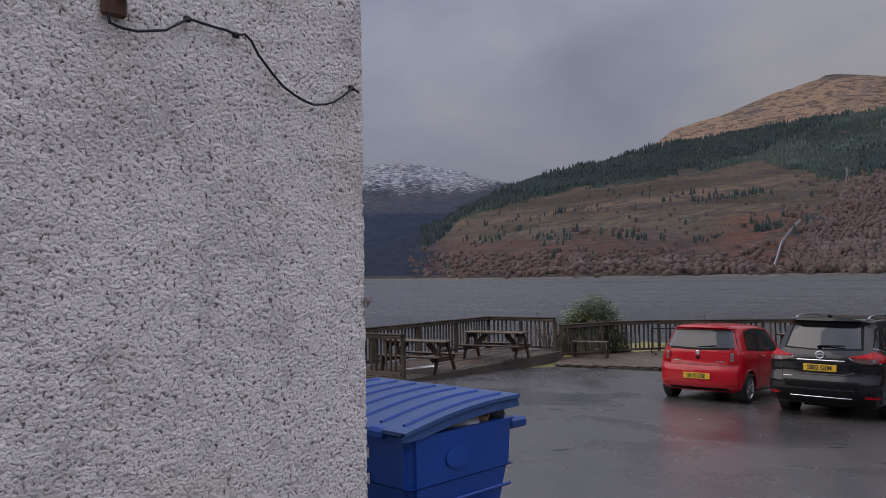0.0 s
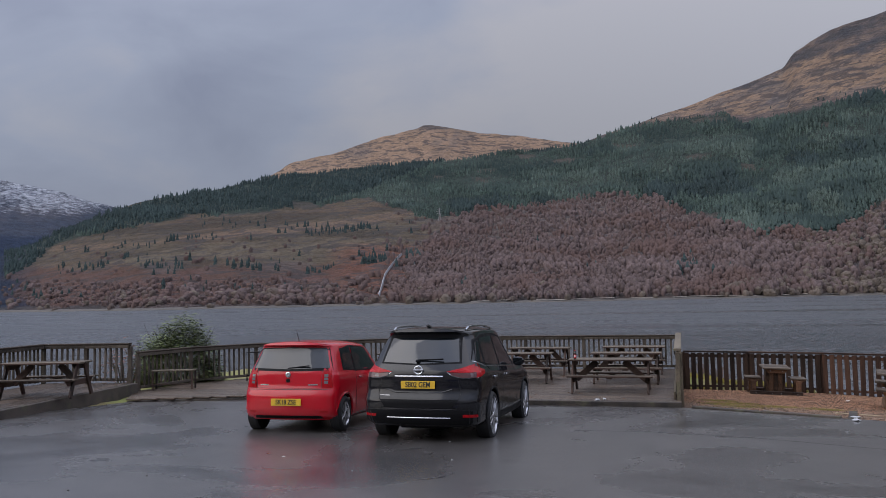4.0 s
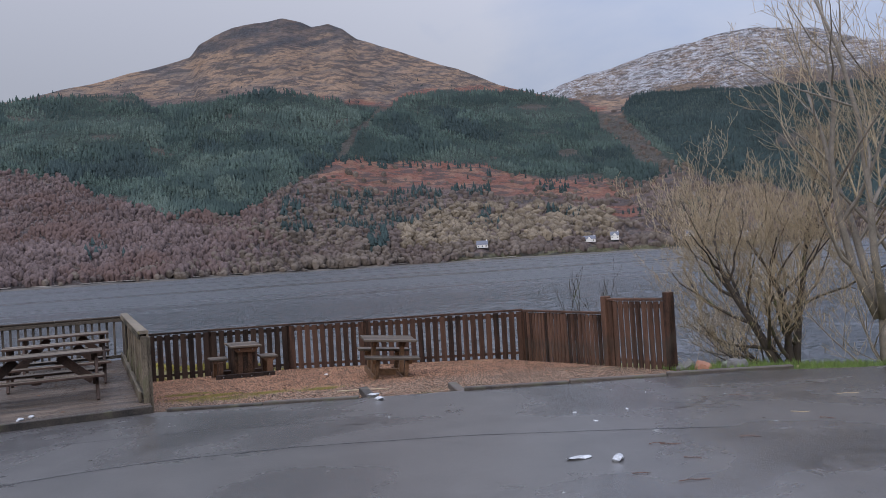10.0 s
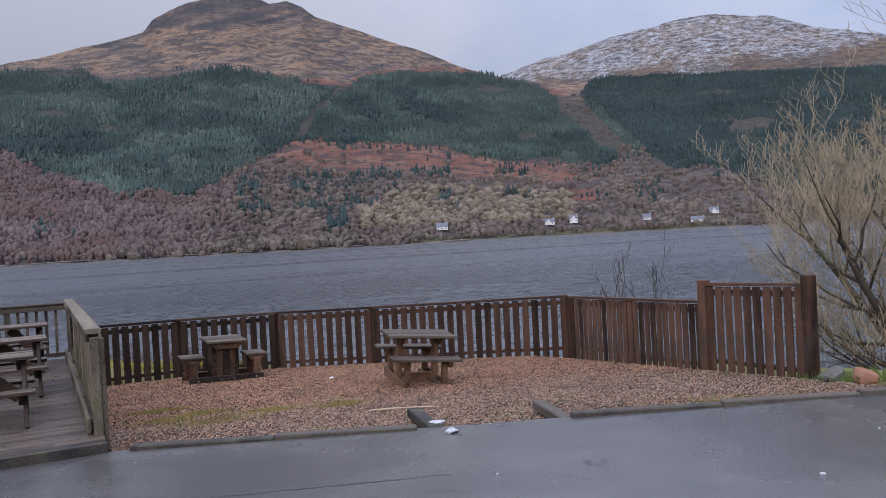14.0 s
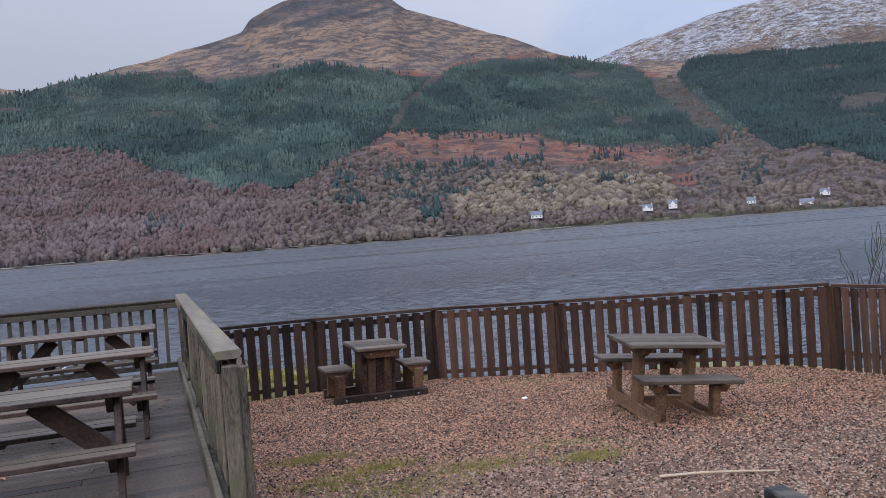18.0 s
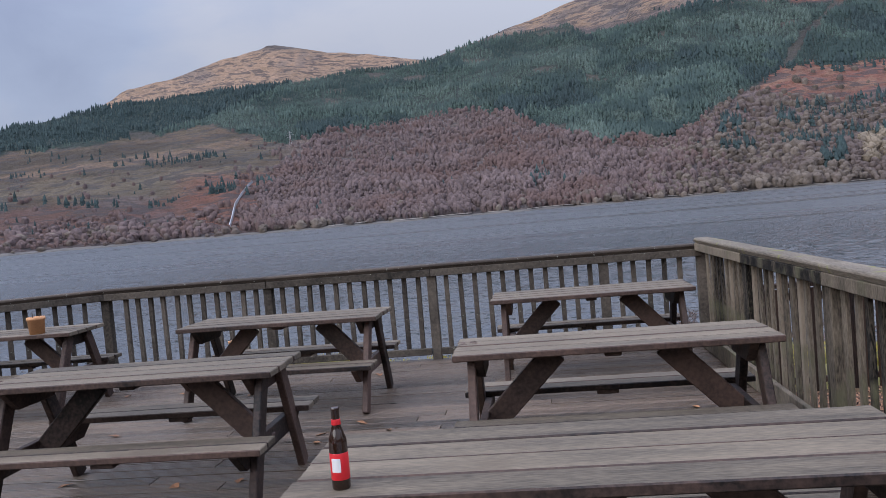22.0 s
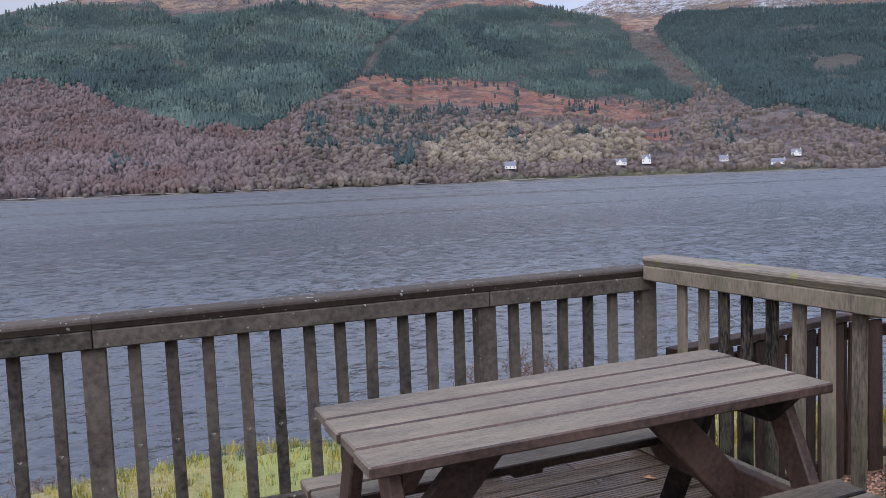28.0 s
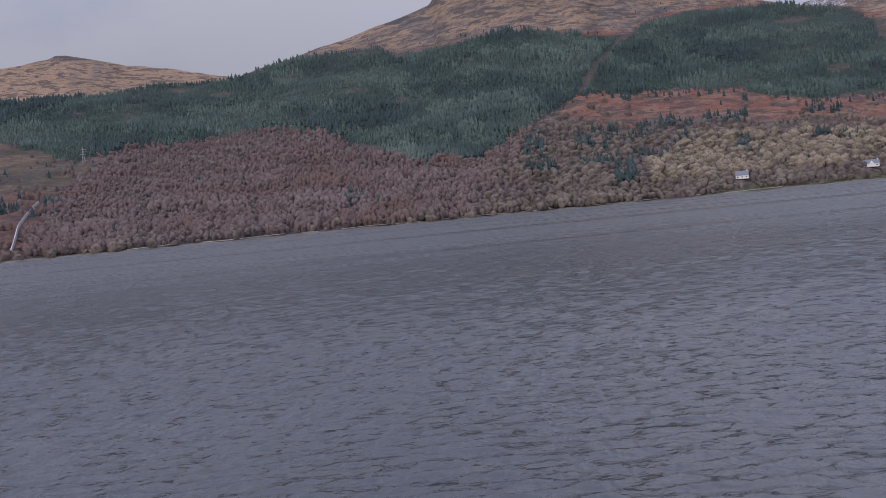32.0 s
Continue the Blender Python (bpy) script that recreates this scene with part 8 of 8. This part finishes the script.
# a number scratched into one tabletop
fc = bpy.data.curves.new("carved_number", "FONT")
fc.body, fc.size, fc.align_x, fc.align_y, fc.extrude = "25", 0.13, "CENTER", "CENTER", 0.0005
carving = new("carved_number", fc)
carving.matrix_basis = pose(-2.06, 3.80, DECK + 0.7425, 0, 0, 8)
fc.materials.append(M["leg"])
tagged(carving, "number scratched dark into the grey tabletop", "carving")

# fallen leaves on deck and asphalt
lr = random.Random(12)
leaf_me = mesh_of("fallen_leaf", [(-0.06, 0, 0.004), (-0.02, 0.032, 0.012), (0.05, 0.012, 0.004), (0.02, -0.034, 0.010), (0.0, 0.0, 0.001)], [(0, 4, 1), (1, 4, 2), (2, 4, 3), (3, 4, 0)], M["leafdry"])
spots = [(-2.7, 2.6, DECK), (-3.0, 3.0, DECK), (-2.4, 2.9, DECK), (-1.0, 2.9, DECK), (-0.6, 4.9, DECK), (-0.3, 5.1, DECK)] + [(lr.uniform(-6, -0.2), lr.uniform(0.3, 7.0), DECK) for k in range(60)]
for x, y, z in spots:
    ob = piece("fallen_leaf", leaf_me, None, pose(x, y, z + 0.002, lr.uniform(-8, 8), lr.uniform(-8, 8), lr.uniform(0, 360)) @ Matrix.Diagonal((lr.uniform(0.5, 1.1), lr.uniform(0.5, 1.1), 1, 1)))
    tagged(ob, "dry brown fallen leaf on the wet decking", "leaf", "fallen leaves")

# melting ice and litter on the asphalt
for k, (x, y, a, b_, c) in enumerate(((2.91, -6.53, 0.30, 0.13, 0.03), (3.06, -6.81, 0.16, 0.12, 0.09), (-1.63, 0.12, 0.18, 0.12, 0.09), (-1.5, 0.3, 0.20, 0.11, 0.05), (2.97, -1.17, 0.24, 0.15, 0.06), (2.9, -1.62, 0.18, 0.14, 0.08),
                                    (4.63, -4.86, 0.09, 0.04, 0.015), (3.98, -5.20, 0.09, 0.04, 0.012), (4.06, -6.05, 0.09, 0.03, 0.012), (4.11, -4.62, 0.05, 0.05, 0.02), (-4.9, -7.3, 0.06, 0.03, 0.012), (6.0, -4.9, 0.06, 0.04, 0.012), (5.1, -6.5, 0.05, 0.03, 0.01))):
    z = float(ground_z(y)) if y < 0.05 else DECK
    crumpled("ice_lump", (x, y, z + c * 0.2, 0, 0, 40 * k), (a * 0.5, b_ * 0.42, c * 0.38), M["snowice"], "melting lump of ice on the wet asphalt", 20 + k, "ice", 3, cuts=9)["group"] = "ice lumps"
# twigs blown onto the asphalt
for k, (x, y) in enumerate(((3.62, -6.5), (4.35, -6.8), (2.97, -7.63), (2.87, -7.25), (5.51, -6.3), (6.64, -5.89), (3.47, -7.11), (3.7, -6.55), (5.93, -5.03), (5.43, -6.7))):
    bm = bmesh.new()
    n_ = 4 + k % 3
    tube(bm, [(0.045 * i, lr.uniform(-0.018, 0.018), 0.004 + lr.uniform(0, 0.006)) for i in range(n_)], [0.005] + [0.0035] * (n_ - 2) + [0.002], 5)
    me = bpy.data.meshes.new("fallen_twig")
    bm.to_mesh(me)
    bm.free()
    me.materials.append(M["briar"] if k not in (4, 5) else M["twig"])
    ob = new("fallen_twig", me)
    ob.matrix_basis = pose(x, y, float(ground_z(y)) + 0.002, 0, 0, -40 + lr.uniform(-25, 25))
    tagged(ob, "thin broken twig lying on the wet asphalt", "twig", "fallen twigs")
for k in range(26):
    x, y = lr.uniform(-6, 6), lr.uniform(-12, -3)
    ob = crumpled("pebble", (x, y, float(ground_z(y)) + 0.004, 0, 0, lr.uniform(0, 360)), (lr.uniform(0.008, 0.02), lr.uniform(0.008, 0.016), 0.008), M["stone"] if k % 3 else M["snowice"], "loose pebble on the asphalt", 60 + k, "pebble", 1)
    ob["group"] = "loose pebbles"

crumpled("paper_scrap", (-1.36, 5.74, DECK + 0.405, 0, 0, 20), (0.030, 0.020, 0.008), M["labelwhite"], "scrap of white paper lying on a bench seat", 131, "paper", 1)
crumpled("paper_scrap", (3.9, 4.75, float(gravel_z(3.9, 4.75)) + 0.012, 0, 0, 50), (0.06, 0.04, 0.014), M["labelwhite"], "scrap of white paper lying on the gravel", 132, "paper", 1)
# a bare stick lying on the gravel
bm = bmesh.new()
tube(bm, [(-0.42, 0.0, 0.02), (-0.1, 0.015, 0.024), (0.2, 0.005, 0.02), (0.42, -0.02, 0.018)], [0.011, 0.010, 0.008, 0.005], 6)
stick = part("stick", bm, M["twig"], None)
stick.matrix_basis = pose(3.32, 0.42, float(gravel_z(3.32, 0.42)), 0, 0, -22)
tagged(stick, "bare pale stick lying on the gravel", "stick")

# boulders by the gate
for k, (x, y, a, b_, c, mt, lb) in enumerate(((8.33, -1.55, 0.20, 0.15, 0.11, "stone", "grey boulder beside the gate panel"), (8.27, -2.0, 0.18, 0.15, 0.11, "stonered", "reddish boulder beside the gate panel"), (8.55, -2.45, 0.28, 0.18, 0.12, "stone", "mossy grey boulder at the grass edge"))):
    crumpled("boulder", (x, y, float(bank_z(x, y)) + 0.045, 0, 0, 30 * k), (a * 1.15, b_ * 1.15, c * 1.05), M[mt], lb, 90 + k, "boulder", 4, cuts=14)["group"] = "boulders by the gate"


# grass on the bank and at the edges
def tufts(name, count, area, zf, height, material, label, seed, blades=7):
    r = np.random.RandomState(seed)
    v, f = [], []
    q = random.Random(seed)
    for k in range(blades):
        a, d, w = q.uniform(0, 6.28), q.uniform(0.1, 0.6), 0.05
        i = len(v)
        v += [(0.2 * math.cos(a) - w, 0.2 * math.sin(a), 0), (0.2 * math.cos(a) + w, 0.2 * math.sin(a), 0), (d * math.cos(a), d * math.sin(a), q.uniform(0.6, 1.0))]
        f.append((i, i + 1, i + 2))
    p = np.array([area(r) for _ in range(count)])
    z = np.array([zf(a, b_) for a, b_ in p])
    h = r.uniform(*height, count)
    return scatter(name, (v, f), np.column_stack([p, z - 0.01]), np.column_stack([h * 0.6, h * 0.6, h]), r.uniform(0, 6.28, count), material, label, "grass")


tufts("bank_grass", 15000, lambda r: (r.uniform(-14, 3.2), 7.55 + 2.7 * r.random_sample() ** 1.1), bank_z, (0.04, 0.11), M["grassdry"], "yellow-green rough grass on the bank", 81)
tufts("bank_grass_green", 3500, lambda r: (r.uniform(-14, 3.2), 7.55 + 2.6 * r.random_sample()), bank_z, (0.04, 0.10), M["grass"], "green grass on the bank", 82)
tufts("verge_grass", 9000, lambda r: (lambda x: (x, float(edge_y(x)) + 0.05 + 3.2 * r.random_sample() ** 1.4))(r.uniform(8.1, 20)), bank_z, (0.06, 0.16), M["grass"], "short green grass verge beyond the car park", 83)
tufts("fence_foot_grass", 1400, lambda r: (lambda x: (x, gravel_top(x) + 0.1 + 0.6 * r.random_sample()))(r.uniform(0.3, 5.0)), bank_z, (0.08, 0.2), M["grassdry"], "yellow-green grass behind the fence", 84)


def moss_spot(r):
    cx, cy, s_ = ((1.3, 2.2, 0.2), (2.0, 1.75, 0.24), (2.9, 1.5, 0.18), (0.8, 1.9, 0.2), (1.25, 1.4, 0.3), (0.86, 2.9, 0.2), (6.1, -1.9, 0.4))[r.randint(7)]
    return (max(0.15, cx + r.normal() * s_), cy + r.normal() * s_ * 0.6)


tufts("moss_patches", 8000, moss_spot, lambda a, b_: float(gravel_z(a, b_)), (0.02, 0.05), M["moss"], "yellow-green moss among the gravel", 85)
tufts("edging_grass", 260, lambda r: (lambda u: (0.1 + 7.3 * u, -3.44 * u + 0.1 + r.normal() * 0.05))(r.random_sample()), lambda a, b_: float(gravel_z(a, b_)), (0.03, 0.09), M["grassdry"], "dry grass along the timber edging", 86)

# briars on the bank below the deck
for k, (bx, by, bh) in enumerate(((0.5, 10.2, 0.5), (1.2, 10.3, 0.5), (-0.3, 10.1, 0.42), (2.2, 9.8, 0.5), (-3.4, 10.1, 0.4), (-1.6, 10.2, 0.35))):
    bare_tree("briar", (bx, by, float(bank_z(bx, by)) - 0.05), "tangled bare reddish briar on the bank below the deck", M["briar"], M["briar"], seed=44 + k, trunk_r=0.009, height=bh, levels=3, spread=1.0, kids=(6, 5, 3), stems=7, droop=1.0)["group"] = "briars on the bank"

# low metal-framed bench and a stacked barrier by the railing
bench = thing("low_bench", pose(-12.45, 1.0, DECK, 0, 0, 18), "low dark weathered bench by the railing", "bench")
for k in range(3):
    part("slat", boxed((1.1, 0.11, 0.03), (0, -0.12 + 0.12 * k, 0.48), 0.005), M["rail"], bench)
for sx in (-0.5, 0.5):
    for sy in (-0.14, 0.14):
        part("leg", boxed((0.04, 0.04, 0.465), (sx, sy, 0.232), 0.004), M["leg"], bench)
part("stretcher", boxed((1.0, 0.03, 0.03), (0, -0.14, 0.14), 0.004), M["leg"], bench)
barrier = thing("metal_barrier", pose(-11.0, 3.2, DECK, 0, 0, 35), "dark metal barrier frame leaning by the railing", "barrier")
bm = bmesh.new()
tube(bm, [(-0.55, 0, 0.02), (-0.55, 0, 0.80), (0.55, 0, 0.80), (0.55, 0, 0.02)], 0.02, 8)
part("outer_frame", bm, M["carplastic"], barrier)
for k in range(3):
    part("bar", boxed((0.025, 0.025, 0.6), (-0.3 + 0.3 * k, 0, 0.48), 0.004), M["carplastic"], barrier)
part("lower_bar", boxed((1.08, 0.03, 0.03), (0, 0, 0.17), 0.004), M["carplastic"], barrier)
part("foot", boxed((0.06, 0.4, 0.03), (0.45, 0, 0.015), 0.004), M["carplastic"], barrier)
part("foot", boxed((0.06, 0.4, 0.03), (-0.45, 0, 0.015), 0.004), M["carplastic"], barrier)
crate = thing("dark_crate", pose(-9.95, 3.9, DECK, 0, 0, 30), "dark plastic crate standing by the railing", "crate")
part("crate_body", boxed((0.5, 0.4, 0.36), (0, 0, 0.18), 0.02), M["carplastic"], crate)
for k in range(2):
    part("crate_band", boxed((0.52, 0.42, 0.03), (0, 0, 0.1 + 0.18 * k), 0.006), M["leg"], crate)

# buoy on the water
buoy = thing("mooring_buoy", pose(-79.6, 40.2, WATER), "small red mooring buoy on the loch", "buoy")
buoy.matrix_basis = buoy.matrix_basis @ Matrix.Diagonal((0.6, 0.6, 0.6, 1))
part("float", lathe([(0.02, -0.2), (0.25, -0.12), (0.34, 0.1), (0.30, 0.32), (0.12, 0.45), (0.03, 0.47)], 20), M["labelred"], buoy, shade=True)
bm = bmesh.new()
tube(bm, [(0, 0, 0.45), (0, 0, 0.62)], 0.03, 8)
part("ring_post", bm, M["metalgrey"], buoy)

# cable looped along the gable, with a bracket and a tuft in the wall
cab = [(-17.98, 3.7), (-17.97, 3.64), (-17.92, 3.63), (-17.86, 3.63), (-17.74, 3.66), (-17.64, 3.73), (-17.51, 3.72), (-17.47, 3.72), (-17.41, 3.71), (-17.37, 3.72), (-17.34, 3.7), (-17.3, 3.64), (-17.23, 3.57), (-17.17, 3.52), (-17.11, 3.49), (-17.05, 3.47), (-17.0, 3.46), (-16.94, 3.47), (-16.88, 3.49), (-16.82, 3.53), (-16.76, 3.58), (-16.72, 3.56)]
bm = bmesh.new()
tube(bm, [on_wall(y, z, 0.03) for y, z in cab], 0.006, 6)
cable = thing("wall_cable", Matrix(), "black cable looped along the roughcast wall", "cable")
part("cable_run", bm, M["blackcable"], cable)
for y, z in (cab[5], cab[8], cab[-2]):
    part("clip", boxed((0.02, 0.03, 0.025), on_wall(y, z, 0.02), 0.004), M["blackcable"], cable)
lampb = thing("wall_bracket", Matrix(), "rusty dark bracket fixed to the roughcast wall", "bracket")
part("bracket_plate", boxed((0.03, 0.10, 0.16), on_wall(-17.95, 3.75, 0.02), 0.01), M["rust"], lampb)
part("bracket_arm", boxed((0.20, 0.05, 0.05), on_wall(-17.92, 3.77, 0.10), 0.01), M["leg"], lampb)
fern = bare_tree("wall_fern", (WALL_X + 0.0, WALL_Y + 0.01, 2.50), "small withered tuft growing from the wall corner", M["leg"], M["leafdry"], seed=9, trunk_r=0.02, height=0.5, levels=2, spread=0.9, kids=(7, 6), stems=6)
fern.matrix_basis = fern.matrix_basis @ Matrix.Diagonal((0.09, 0.09, 0.09, 1))

# slatted panel beyond the grass at the edge of the view
panel = thing("fence_panel", pose(11.4, -4.6, float(bank_z(11.4, -4.6)), 0, 0, -30), "mossy slatted timber panel beyond the grass", "fence")
for k in range(6):
    part("slat", boxed((0.13, 0.025, 1.6), (0.1 + k * 0.15, 0, 0.8), 0.004), M["fence"], panel)
for z in (0.35, 1.35):
    part("cross_rail", boxed((1.0, 0.045, 0.08), (0.48, 0.035, z), 0.005), M["fence"], panel)
part("post", boxed((0.12, 0.12, 1.75), (0.0, 0.05, 0.85), 0.01), M["rail"], panel)

# parked cars along the far shore road
for k in range(16):
    a = 26 + k * 0.72 + lr.uniform(-0.15, 0.15)
    r_ = float(shore_r(np.array(a))) + 13
    c = thing("distant_car", pose(r_ * math.sin(radians(a)), r_ * math.cos(radians(a)), WATER + 2.5, 0, 0, -a), "distant parked car on the far shore road", "car", "cars on the far shore")
    mt = M[("whitewash", "alloydark", "metalpale", "lampred", "whitewash")[k % 5]]
    body = part("body", boxed((4.3, 1.8, 0.8), (0, 0, 0.7), 0.15), mt, c)
    part("cabin", boxed((2.3, 1.6, 0.6), (0, 0, 1.35), 0.2), M["darkpane"], c)

# pale board lying under a table on the raised deck
ob = part("loose_board", boxed((0.9, 0.28, 0.02), (0, 0, 0), 0.004), M["labelwhite"], None)
ob.matrix_basis = pose(-13.22, -5.35, RZ + 0.011, 0, 0, 82)
tagged(ob, "white board lying flat on the raised deck", "board")
